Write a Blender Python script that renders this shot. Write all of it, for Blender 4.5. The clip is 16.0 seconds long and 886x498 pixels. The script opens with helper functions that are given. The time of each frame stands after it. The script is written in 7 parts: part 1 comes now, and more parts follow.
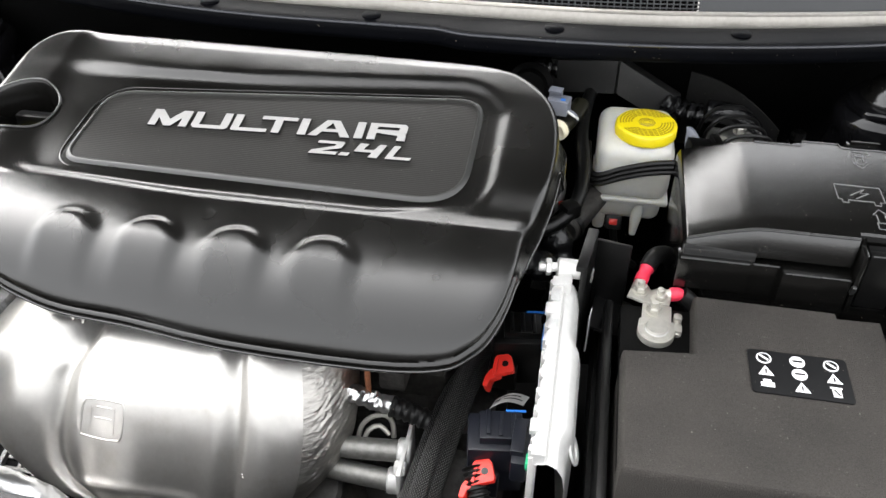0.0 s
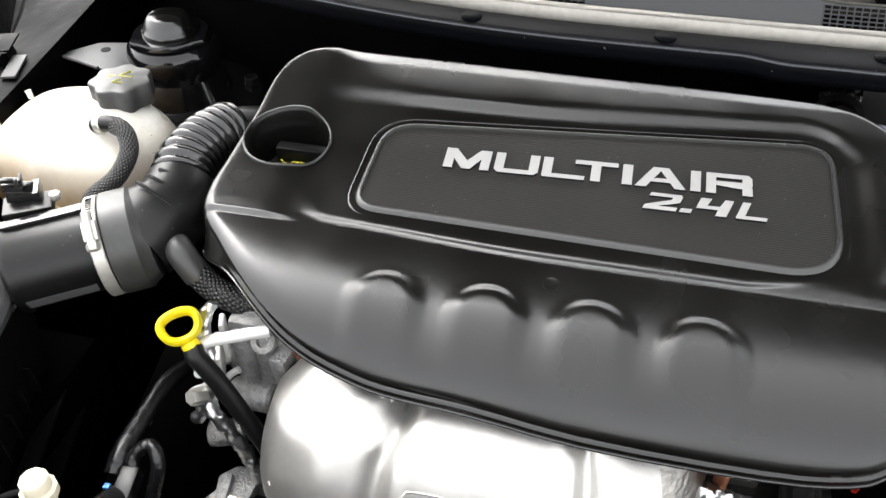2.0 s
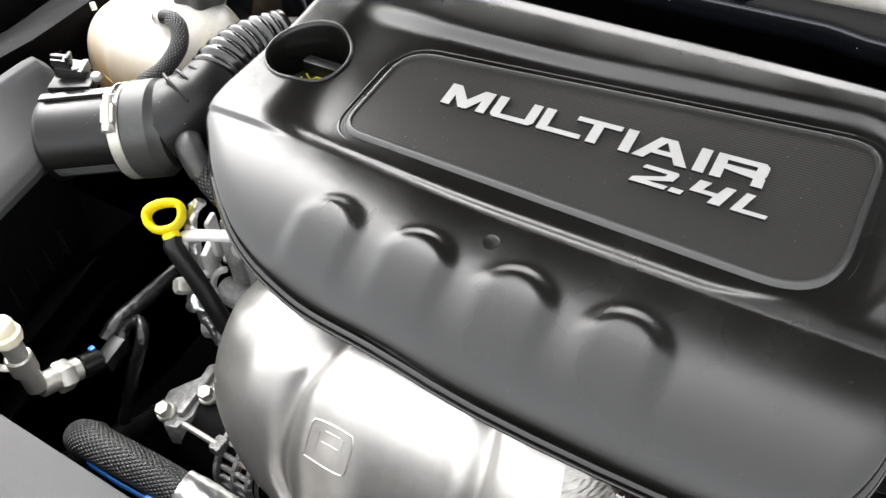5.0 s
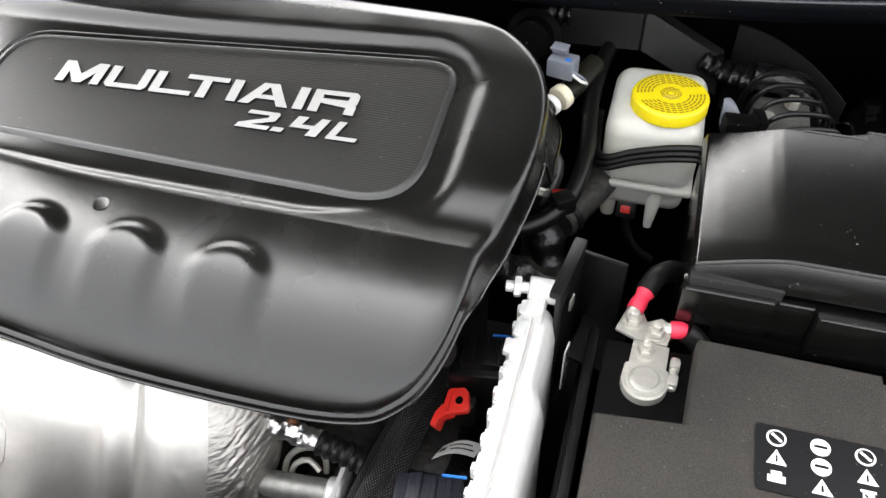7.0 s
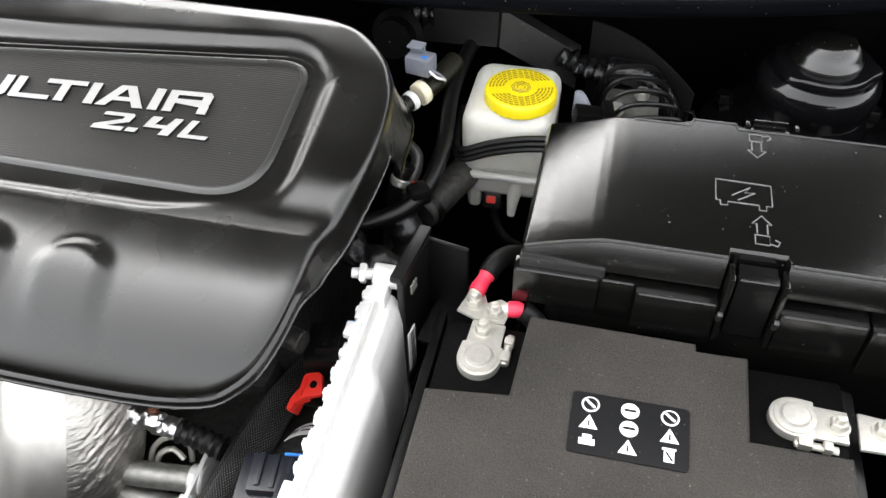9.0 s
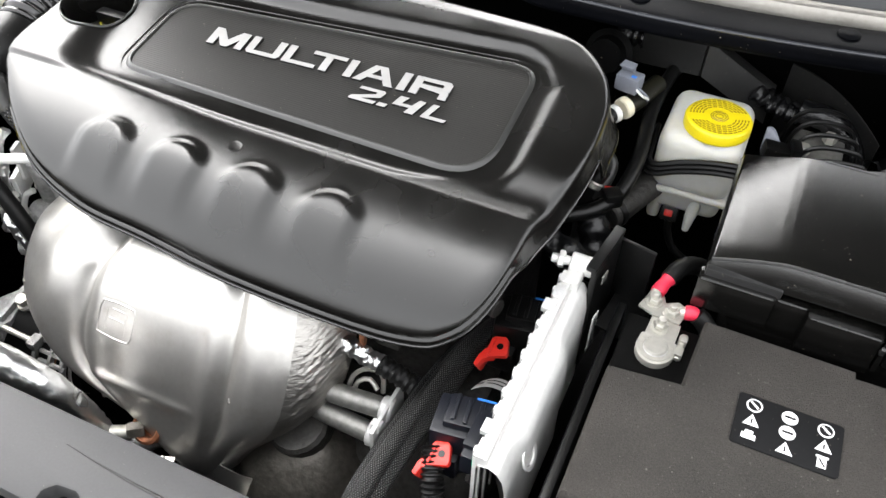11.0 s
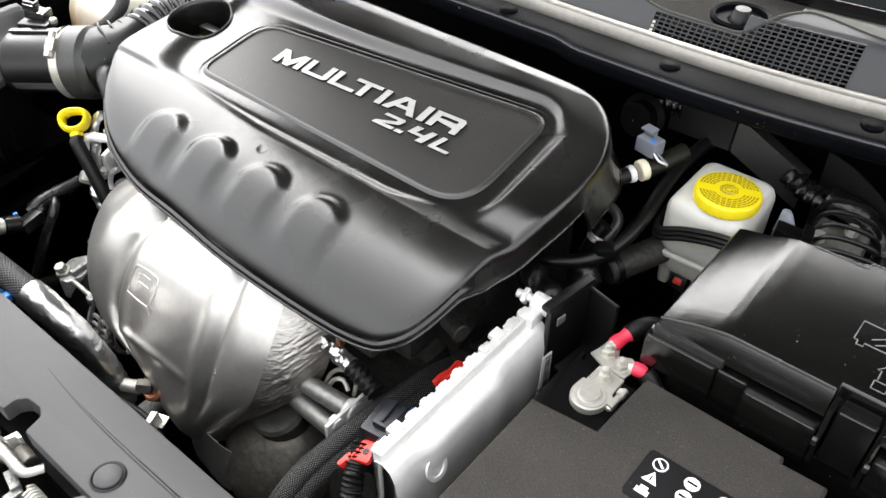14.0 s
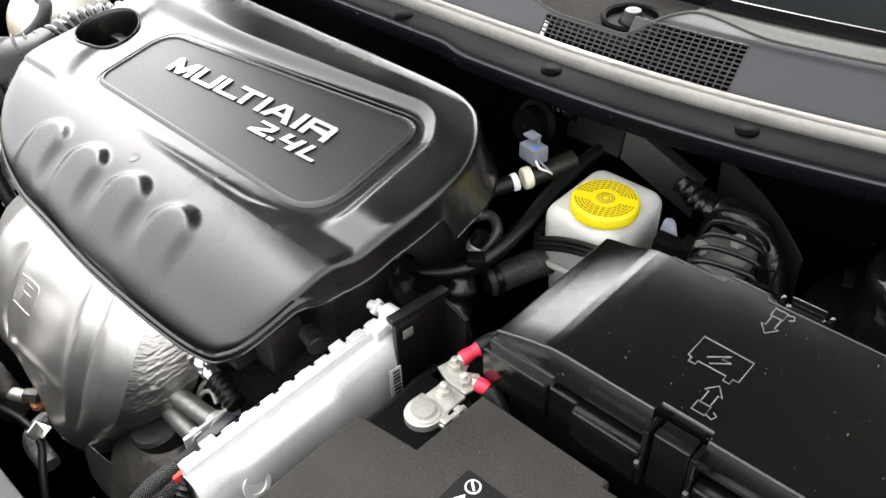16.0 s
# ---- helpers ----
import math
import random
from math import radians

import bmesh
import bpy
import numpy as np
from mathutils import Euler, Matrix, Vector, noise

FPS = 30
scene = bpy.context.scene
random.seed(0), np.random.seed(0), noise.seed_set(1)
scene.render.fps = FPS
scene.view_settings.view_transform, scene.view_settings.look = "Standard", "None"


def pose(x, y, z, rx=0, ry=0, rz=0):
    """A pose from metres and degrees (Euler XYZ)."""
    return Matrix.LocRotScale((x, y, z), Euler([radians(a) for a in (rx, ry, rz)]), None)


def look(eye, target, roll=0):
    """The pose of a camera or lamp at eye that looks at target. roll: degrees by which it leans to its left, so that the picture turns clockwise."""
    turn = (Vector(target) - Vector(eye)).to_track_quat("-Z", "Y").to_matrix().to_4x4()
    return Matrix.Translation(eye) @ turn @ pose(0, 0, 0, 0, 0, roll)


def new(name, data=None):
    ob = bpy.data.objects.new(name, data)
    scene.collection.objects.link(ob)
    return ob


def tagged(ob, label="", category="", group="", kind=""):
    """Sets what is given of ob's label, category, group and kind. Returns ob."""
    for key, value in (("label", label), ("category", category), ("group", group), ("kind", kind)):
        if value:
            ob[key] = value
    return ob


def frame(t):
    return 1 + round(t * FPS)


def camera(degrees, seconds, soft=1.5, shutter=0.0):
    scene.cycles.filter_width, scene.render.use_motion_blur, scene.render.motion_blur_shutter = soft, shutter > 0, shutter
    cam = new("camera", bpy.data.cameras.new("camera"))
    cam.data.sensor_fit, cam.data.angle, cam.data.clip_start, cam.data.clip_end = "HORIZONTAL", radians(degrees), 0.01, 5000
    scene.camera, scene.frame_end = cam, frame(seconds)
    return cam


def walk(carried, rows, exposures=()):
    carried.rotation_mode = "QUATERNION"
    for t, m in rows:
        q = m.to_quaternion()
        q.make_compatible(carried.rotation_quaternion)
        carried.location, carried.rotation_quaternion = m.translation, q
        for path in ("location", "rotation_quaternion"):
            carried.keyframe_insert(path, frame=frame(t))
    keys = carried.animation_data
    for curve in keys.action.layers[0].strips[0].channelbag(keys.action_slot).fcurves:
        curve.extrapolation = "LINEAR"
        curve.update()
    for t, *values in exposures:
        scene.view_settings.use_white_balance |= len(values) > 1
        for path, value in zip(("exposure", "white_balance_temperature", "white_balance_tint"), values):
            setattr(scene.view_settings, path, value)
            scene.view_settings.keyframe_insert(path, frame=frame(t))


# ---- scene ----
cam = camera(56.71, 16.0)
PATH = [
    (0, look((0.2645, 0.0018, 1.2927), (0.1178, 0.7714, 0.6713), -0.30)),
    (0.5, look((0.1725, 0.0080, 1.2875), (0.0305, 0.7798, 0.6677), -0.02)),
    (1, look((0.0848, 0.0159, 1.2900), (-0.0454, 0.7790, 0.6569), 0.26)),
    (1.5, look((0.0180, 0.0436, 1.2969), (-0.1193, 0.7947, 0.6512), 0.14)),
    (2, look((-0.0218, 0.0748, 1.2918), (-0.1881, 0.8175, 0.6433), -0.03)),
    (2.5, look((-0.0411, 0.1094, 1.2968), (-0.2492, 0.8303, 0.6357), -0.34)),
    (3, look((-0.0198, 0.1547, 1.2894), (-0.2921, 0.8427, 0.6167), -0.31)),
    (5.5, look((0.1985, 0.1690, 1.2665), (-0.2053, 0.7647, 0.5722), -3.88)),
    (6, look((0.2346, 0.1704, 1.2689), (-0.0999, 0.8001, 0.5678), -2.60)),
    (6.5, look((0.2787, 0.1761, 1.2622), (0.0106, 0.8285, 0.5534), -1.88)),
    (7, look((0.3176, 0.1814, 1.2587), (0.1074, 0.8559, 0.5509), -1.95)),
    (7.5, look((0.3516, 0.1918, 1.2590), (0.1863, 0.8774, 0.5501), -0.99)),
    (8, look((0.4023, 0.2063, 1.2567), (0.2612, 0.9017, 0.5520), -1.61)),
    (10.5, look((0.4081, 0.0951, 1.3099), (0.1584, 0.7556, 0.6019), 0.92)),
    (11, look((0.3537, 0.0825, 1.3265), (0.0715, 0.7282, 0.6169), 1.46)),
    (11.5, look((0.3103, 0.0674, 1.3482), (-0.0235, 0.6927, 0.6428), 1.29)),
    (12, look((0.2833, 0.0496, 1.3591), (-0.0934, 0.6578, 0.6604), 1.06)),
    (12.5, look((0.2953, 0.0358, 1.3714), (-0.1068, 0.6395, 0.6830), 1.21)),
    (13, look((0.3689, 0.0358, 1.3576), (-0.0544, 0.6475, 0.6893), 0.60)),
    (13.5, look((0.4540, 0.0574, 1.3338), (0.0099, 0.6624, 0.6729), 0.62)),
    (14, look((0.5259, 0.1214, 1.3319), (0.0439, 0.7042, 0.6776), 0.38)),
    (14.5, look((0.5760, 0.1671, 1.3286), (0.0593, 0.7270, 0.6809), -0.21)),
    (15, look((0.6207, 0.1990, 1.3301), (0.0819, 0.7401, 0.6843), -1.36)),
    (15.5, look((0.6347, 0.2260, 1.3161), (0.0893, 0.7626, 0.6722), -2.57)),
    (16, look((0.6434, 0.2457, 1.3140), (0.1112, 0.7967, 0.6712), -2.31)),
]
walk(cam, PATH, [(0.0, 2.86), (1.5, 2.80), (3.0, 3.02), (5.5, 2.84), (6.5, 2.90), (8.0, 3.12), (11.0, 3.00), (12.5, 2.97), (14.5, 2.86), (16.0, 3.04)])

# ---- world and light ----
world = bpy.data.worlds.new("overcast_sky")
world.use_nodes = True
scene.world = world
wn = world.node_tree.nodes
wl = world.node_tree.links
sky = wn.new("ShaderNodeTexSky")
sky.sky_type = 'NISHITA'
sky.sun_disc = False
sky.sun_elevation = radians(58)
sky.sun_rotation = radians(318)
sky.dust_density = 5.0
sky.air_density = 1.0
pale = wn.new("ShaderNodeHueSaturation")
pale.inputs["Saturation"].default_value = 0.07
wl.new(sky.outputs["Color"], pale.inputs["Color"])
wl.new(pale.outputs["Color"], wn["Background"].inputs["Color"])
wn["Background"].inputs["Strength"].default_value = 0.145

sun_data = bpy.data.lights.new("sun", 'SUN')
sun_data.energy = 0.33
sun_data.angle = radians(72)
sun_data.color = (1.0, 0.94, 0.85)
sun = new("sun", sun_data)
sun.matrix_world = look((-3.0, 3.8, 3.9), (0, 0.5, 0.8))


# ---- materials ----
def material(name, color, rough=0.5, metal=0.0, spread=0.25, grain=180.0, bump=0.0, bump_scale=400.0, blotch=6.0,
             dirt=0.0, dirt_color=(0.25, 0.22, 0.18), rough_spread=0.15, coat=0.0, stretch=(1, 1, 1), subsurface=0.0, ior=1.5, depth=0.002):
    """A node material with colour varied at two scales, varied gloss, fine relief and specks of dust."""
    m = bpy.data.materials.new(name)
    m.use_nodes = True
    n, l = m.node_tree.nodes, m.node_tree.links
    b = n["Principled BSDF"]
    co = n.new("ShaderNodeTexCoord")
    mp = n.new("ShaderNodeMapping")
    mp.inputs["Scale"].default_value = stretch
    l.new(co.outputs["Object"], mp.inputs["Vector"])
    big = n.new("ShaderNodeTexNoise")
    big.inputs["Scale"].default_value = blotch
    big.inputs["Detail"].default_value = 4
    small = n.new("ShaderNodeTexNoise")
    small.inputs["Scale"].default_value = grain
    small.inputs["Detail"].default_value = 3
    for t in (big, small):
        l.new(mp.outputs["Vector"], t.inputs["Vector"])
    add = n.new("ShaderNodeMath")
    add.operation = 'ADD'
    l.new(big.outputs["Fac"], add.inputs[0])
    l.new(small.outputs["Fac"], add.inputs[1])
    ramp = n.new("ShaderNodeValToRGB")
    lo = [max(0.0, c * (1 - spread)) for c in color]
    hi = [min(1.0, c * (1 + spread)) for c in color]
    ramp.color_ramp.elements[0].position, ramp.color_ramp.elements[1].position = 0.3, 0.7
    ramp.color_ramp.elements[0].color = (*lo, 1)
    ramp.color_ramp.elements[1].color = (*hi, 1)
    half = n.new("ShaderNodeMath")
    half.operation = 'MULTIPLY'
    half.inputs[1].default_value = 0.5
    l.new(add.outputs[0], half.inputs[0])
    l.new(half.outputs[0], ramp.inputs["Fac"])
    out = ramp.outputs["Color"]
    if dirt > 0:
        spots = n.new("ShaderNodeTexNoise")
        spots.inputs["Scale"].default_value = 420
        spots.inputs["Detail"].default_value = 2
        l.new(co.outputs["Object"], spots.inputs["Vector"])
        cut = n.new("ShaderNodeValToRGB")
        cut.color_ramp.elements[0].position = 0.745 - 0.1 * dirt
        cut.color_ramp.elements[1].position = 0.80
        cut.color_ramp.elements[0].color = (0, 0, 0, 1)
        l.new(spots.outputs["Fac"], cut.inputs["Fac"])
        mixer = n.new("ShaderNodeMix")
        mixer.data_type = 'RGBA'
        mixer.inputs["B"].default_value = (*dirt_color, 1)
        l.new(cut.outputs["Color"], mixer.inputs["Factor"])
        l.new(out, mixer.inputs["A"])
        out = mixer.outputs["Result"]
    l.new(out, b.inputs["Base Color"])
    rr = n.new("ShaderNodeMapRange")
    rr.inputs["To Min"].default_value = max(0.02, rough * (1 - rough_spread))
    rr.inputs["To Max"].default_value = min(1.0, rough * (1 + rough_spread))
    rr.inputs["From Min"].default_value, rr.inputs["From Max"].default_value = 0.3, 0.7
    l.new(big.outputs["Fac"], rr.inputs["Value"])
    l.new(rr.outputs["Result"], b.inputs["Roughness"])
    b.inputs["Metallic"].default_value = metal
    b.inputs["IOR"].default_value = ior
    b.inputs["Coat Weight"].default_value = coat
    if subsurface:
        b.inputs["Subsurface Weight"].default_value = subsurface
        b.inputs["Subsurface Radius"].default_value = (0.02, 0.018, 0.012)
        b.inputs["Subsurface Scale"].default_value = 0.6
    if bump > 0:
        relief = n.new("ShaderNodeTexNoise")
        relief.inputs["Scale"].default_value = bump_scale
        relief.inputs["Detail"].default_value = 4
        l.new(mp.outputs["Vector"], relief.inputs["Vector"])
        bn = n.new("ShaderNodeBump")
        bn.inputs["Strength"].default_value = bump
        bn.inputs["Distance"].default_value = depth
        l.new(relief.outputs["Fac"], bn.inputs["Height"])
        l.new(bn.outputs["Normal"], b.inputs["Normal"])
    return m


def braid_material(name, color, strands=18.0, thread_grey=0.083):
    """Woven sleeving: two crossed sets of strands along the sweep's own UVs."""
    m = material(name, color, rough=0.42, ior=1.45, spread=0.4, grain=300)
    n, l = m.node_tree.nodes, m.node_tree.links
    b = n["Principled BSDF"]
    co = n.new("ShaderNodeTexCoord")
    waves = []
    for turn in (0.62, -0.62):
        mp = n.new("ShaderNodeMapping")
        mp.inputs["Rotation"].default_value = (0, 0, turn)
        l.new(co.outputs["UV"], mp.inputs["Vector"])
        w = n.new("ShaderNodeTexWave")
        w.inputs["Scale"].default_value = strands * 0.314
        w.inputs["Distortion"].default_value = 0.3
        w.inputs["Detail"].default_value = 0
        l.new(mp.outputs["Vector"], w.inputs["Vector"])
        waves.append(w)
    mul = n.new("ShaderNodeMath")
    mul.operation = 'MULTIPLY'
    l.new(waves[0].outputs["Fac"], mul.inputs[0])
    l.new(waves[1].outputs["Fac"], mul.inputs[1])
    src = b.inputs["Base Color"].links[0].from_socket
    lit = n.new("ShaderNodeMapRange")
    lit.inputs["From Min"].default_value, lit.inputs["From Max"].default_value = 0.45, 0.85
    l.new(mul.outputs[0], lit.inputs["Value"])
    thread = n.new("ShaderNodeMix")
    thread.data_type = 'RGBA'
    thread.inputs["B"].default_value = (thread_grey, thread_grey, thread_grey * 0.97, 1)
    l.new(lit.outputs[0], thread.inputs["Factor"])
    l.new(src, thread.inputs["A"])
    l.new(thread.outputs["Result"], b.inputs["Base Color"])
    bn = n.new("ShaderNodeBump")
    bn.inputs["Strength"].default_value = 1.0
    bn.inputs["Distance"].default_value = 0.0016
    l.new(mul.outputs[0], bn.inputs["Height"])
    l.new(bn.outputs["Normal"], b.inputs["Normal"])
    return m


def lined_material(name, color, rough, per_metre):
    """Moulded plastic with fine parallel ribs along x."""
    m = material(name, color, rough=rough, spread=0.12, grain=260, ior=1.38, dirt=0.06)
    n, l = m.node_tree.nodes, m.node_tree.links
    b = n["Principled BSDF"]
    co = n.new("ShaderNodeTexCoord")
    w = n.new("ShaderNodeTexWave")
    w.bands_direction = 'Y'
    w.inputs["Scale"].default_value = per_metre / 6.28 * 2
    l.new(co.outputs["Object"], w.inputs["Vector"])
    bn = n.new("ShaderNodeBump")
    bn.inputs["Strength"].default_value = 0.20
    bn.inputs["Distance"].default_value = 0.0006
    l.new(w.outputs["Fac"], bn.inputs["Height"])
    l.new(bn.outputs["Normal"], b.inputs["Normal"])
    return m


M = {}
M["cover"] = material("satin_black_plastic", (0.0042, 0.0040, 0.0036), 0.23, ior=1.56, spread=0.25, bump=0.10, bump_scale=1500, rough_spread=0.34, blotch=9, dirt=0.05, dirt_color=(0.05, 0.047, 0.042), depth=0.0005)
M["plate"] = lined_material("ribbed_dark_plastic", (0.019, 0.0184, 0.0172), 0.36, 420)
M["border"] = material("satin_dark_border", (0.030, 0.030, 0.029), 0.30, ior=1.55, spread=0.1)
M["liner"] = material("dark_bonnet_liner", (0.024, 0.023, 0.021), 0.9, ior=1.3, spread=0.2, blotch=4)
M["letter"] = material("brushed_silver_paint", (0.47, 0.465, 0.455), 0.34, metal=0.35, spread=0.06)
M["black"] = material("black_plastic", (0.0032, 0.0032, 0.0032), 0.34, ior=1.40, spread=0.3, bump=0.1, bump_scale=900, dirt=0.05)
M["gloss"] = material("glossy_black_plastic", (0.0040, 0.0039, 0.0036), 0.14, ior=1.66, spread=0.3, bump=0.22, bump_scale=900, dirt=0.10, depth=0.0005)
# near-black without sheen: the shade of the bay's depths is in the colour
M["void"] = material("deep_shade_black", (0.0006, 0.0006, 0.0006), 1.0, ior=1.04, spread=0.3)
M["lid"] = material("glossy_grained_black_plastic", (0.0040, 0.0039, 0.0036), 0.15, ior=1.62, spread=0.3, bump=0.22, bump_scale=800, dirt=0.10, depth=0.0005)
M["rubber"] = material("black_rubber", (0.004, 0.004, 0.004), 0.46, ior=1.36, spread=0.3, dirt=0.05)
M["paint"] = material("black_body_paint", (0.004, 0.004, 0.0045), 0.10, spread=0.2, bump=0.1, bump_scale=60, depth=0.001)
M["wing"] = material("black_wing_paint", (0.0014, 0.0014, 0.0016), 0.42, ior=1.09, spread=0.3, bump=0.6, bump_scale=30, blotch=14, rough_spread=0.5, dirt=0.06, depth=0.003, stretch=(1.0, 0.35, 1.0))
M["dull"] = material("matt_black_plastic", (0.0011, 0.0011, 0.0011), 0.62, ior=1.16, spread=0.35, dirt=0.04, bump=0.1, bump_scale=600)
M["panel"] = material("dark_grey_plastic", (0.040, 0.040, 0.0412), 0.50, ior=1.30, spread=0.10, grain=500, bump=0.12, bump_scale=1800, depth=0.0005, dirt=0.05, dirt_color=(0.12, 0.11, 0.10))
M["cowl"] = material("grey_cowl_plastic", (0.024, 0.0252, 0.0272), 0.45, spread=0.10, grain=500, bump=0.12, bump_scale=1800, depth=0.0005)
M["steel"] = material("stamped_stainless_steel", (0.50, 0.487, 0.465), 0.36, metal=0.88, spread=0.07, blotch=9, bump=0.06, bump_scale=60, rough_spread=0.25, depth=0.002)
def streak(m, rough_low, rough_high):
    """Adds brushed streaks and brown heat stains to a metal."""
    n, l = m.node_tree.nodes, m.node_tree.links
    b = n["Principled BSDF"]
    co = n.new("ShaderNodeTexCoord")
    mp = n.new("ShaderNodeMapping")
    mp.inputs["Scale"].default_value = (1, 1, 0.10)
    l.new(co.outputs["Object"], mp.inputs["Vector"])
    fine = n.new("ShaderNodeTexNoise")
    fine.inputs["Scale"].default_value = 260
    fine.inputs["Detail"].default_value = 5
    l.new(mp.outputs["Vector"], fine.inputs["Vector"])
    rr = n.new("ShaderNodeMapRange")
    rr.inputs["From Min"].default_value, rr.inputs["From Max"].default_value = 0.3, 0.7
    rr.inputs["To Min"].default_value, rr.inputs["To Max"].default_value = rough_low, rough_high
    l.new(fine.outputs["Fac"], rr.inputs["Value"])
    l.new(rr.outputs["Result"], b.inputs["Roughness"])
    bn = n.new("ShaderNodeBump")
    bn.inputs["Strength"].default_value = 0.05
    bn.inputs["Distance"].default_value = 0.0008
    l.new(fine.outputs["Fac"], bn.inputs["Height"])
    if b.inputs["Normal"].links:
        l.new(b.inputs["Normal"].links[0].from_socket, bn.inputs["Normal"])
    l.new(bn.outputs["Normal"], b.inputs["Normal"])
    stain = n.new("ShaderNodeTexNoise")
    stain.inputs["Scale"].default_value = 34
    stain.inputs["Detail"].default_value = 6
    stain.inputs["Roughness"].default_value = 0.7
    l.new(co.outputs["Object"], stain.inputs["Vector"])
    cut = n.new("ShaderNodeValToRGB")
    cut.color_ramp.elements[0].position, cut.color_ramp.elements[1].position = 0.54, 0.72
    cut.color_ramp.elements[0].color = (0, 0, 0, 1)
    cut.color_ramp.elements[1].color = (0.35, 0.35, 0.35, 1)
    l.new(stain.outputs["Fac"], cut.inputs["Fac"])
    mixer = n.new("ShaderNodeMix")
    mixer.data_type = 'RGBA'
    mixer.inputs["B"].default_value = (0.36, 0.31, 0.26, 1)
    l.new(cut.outputs["Color"], mixer.inputs["Factor"])
    l.new(b.inputs["Base Color"].links[0].from_socket, mixer.inputs["A"])
    l.new(mixer.outputs["Result"], b.inputs["Base Color"])


streak(M["steel"], 0.29, 0.40)
M["crinkle"] = material("crimped_steel_edge", (0.40, 0.385, 0.362), 0.40, metal=1.0, spread=0.22, blotch=25, bump=0.7, bump_scale=150, stretch=(0.7, 0.7, 2.6), depth=0.0014)
M["alu"] = material("cast_aluminium", (0.64, 0.635, 0.62), 0.45, metal=0.35, spread=0.08, bump=0.10, bump_scale=500, rough_spread=0.15, depth=0.001)
M["rawalu"] = material("rough_cast_metal", (0.31, 0.307, 0.30), 0.52, metal=0.6, spread=0.45, blotch=30, bump=0.9, bump_scale=420, dirt=0.5, dirt_color=(0.14, 0.07, 0.035))
M["zinc"] = material("zinc_plated_steel", (0.53, 0.515, 0.47), 0.44, metal=0.75, spread=0.14, bump=0.2, bump_scale=250)
M["foil"] = material("crumpled_foil", (0.74, 0.74, 0.74), 0.30, metal=1.0, spread=0.08, bump=0.5, bump_scale=110, depth=0.0015)
M["tube"] = material("dull_aluminium_tube", (0.27, 0.265, 0.25), 0.52, metal=0.8, spread=0.3, bump=0.3, bump_scale=120, rough_spread=0.3)
M["rust"] = material("rusty_steel", (0.20, 0.075, 0.035), 0.7, metal=0.3, spread=0.5, blotch=60, bump=0.4, bump_scale=200)
M["brass"] = material("heat_tinted_brass", (0.30, 0.19, 0.09), 0.4, metal=1.0, spread=0.4, blotch=60)
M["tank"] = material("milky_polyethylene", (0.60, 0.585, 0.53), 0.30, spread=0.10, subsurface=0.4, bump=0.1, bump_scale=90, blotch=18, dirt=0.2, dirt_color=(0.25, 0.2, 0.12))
M["capgrey"] = material("satin_grey_black_plastic", (0.030, 0.030, 0.029), 0.38, spread=0.2, bump=0.15, bump_scale=700, dirt=0.1, depth=0.0005)


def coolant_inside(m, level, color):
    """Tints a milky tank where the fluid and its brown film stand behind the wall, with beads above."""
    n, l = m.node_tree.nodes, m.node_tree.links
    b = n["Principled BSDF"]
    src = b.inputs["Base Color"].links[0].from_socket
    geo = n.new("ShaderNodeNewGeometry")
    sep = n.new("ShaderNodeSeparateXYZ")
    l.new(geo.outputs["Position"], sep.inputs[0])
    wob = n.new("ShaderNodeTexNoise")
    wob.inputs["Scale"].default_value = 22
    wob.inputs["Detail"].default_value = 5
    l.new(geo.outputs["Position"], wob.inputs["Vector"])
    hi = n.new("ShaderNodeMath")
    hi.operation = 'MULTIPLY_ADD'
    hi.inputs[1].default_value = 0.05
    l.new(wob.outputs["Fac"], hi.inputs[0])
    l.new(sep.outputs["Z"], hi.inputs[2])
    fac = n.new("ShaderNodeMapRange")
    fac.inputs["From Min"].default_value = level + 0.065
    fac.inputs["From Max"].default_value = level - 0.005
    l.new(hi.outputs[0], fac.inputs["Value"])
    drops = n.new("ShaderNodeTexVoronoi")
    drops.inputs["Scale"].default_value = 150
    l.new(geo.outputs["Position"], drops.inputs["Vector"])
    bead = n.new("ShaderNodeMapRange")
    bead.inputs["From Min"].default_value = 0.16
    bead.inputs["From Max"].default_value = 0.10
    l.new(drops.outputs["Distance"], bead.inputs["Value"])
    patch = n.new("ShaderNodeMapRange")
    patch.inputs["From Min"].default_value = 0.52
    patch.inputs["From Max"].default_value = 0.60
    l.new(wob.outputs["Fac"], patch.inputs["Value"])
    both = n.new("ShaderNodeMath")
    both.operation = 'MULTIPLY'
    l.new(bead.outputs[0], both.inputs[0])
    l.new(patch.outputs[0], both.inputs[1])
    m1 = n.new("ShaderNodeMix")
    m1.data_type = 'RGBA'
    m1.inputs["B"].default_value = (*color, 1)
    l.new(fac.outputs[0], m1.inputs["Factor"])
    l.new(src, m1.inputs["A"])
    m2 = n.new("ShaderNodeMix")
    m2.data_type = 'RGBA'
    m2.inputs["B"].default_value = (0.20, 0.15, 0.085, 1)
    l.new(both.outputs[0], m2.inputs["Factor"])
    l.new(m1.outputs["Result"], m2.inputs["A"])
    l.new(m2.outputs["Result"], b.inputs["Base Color"])


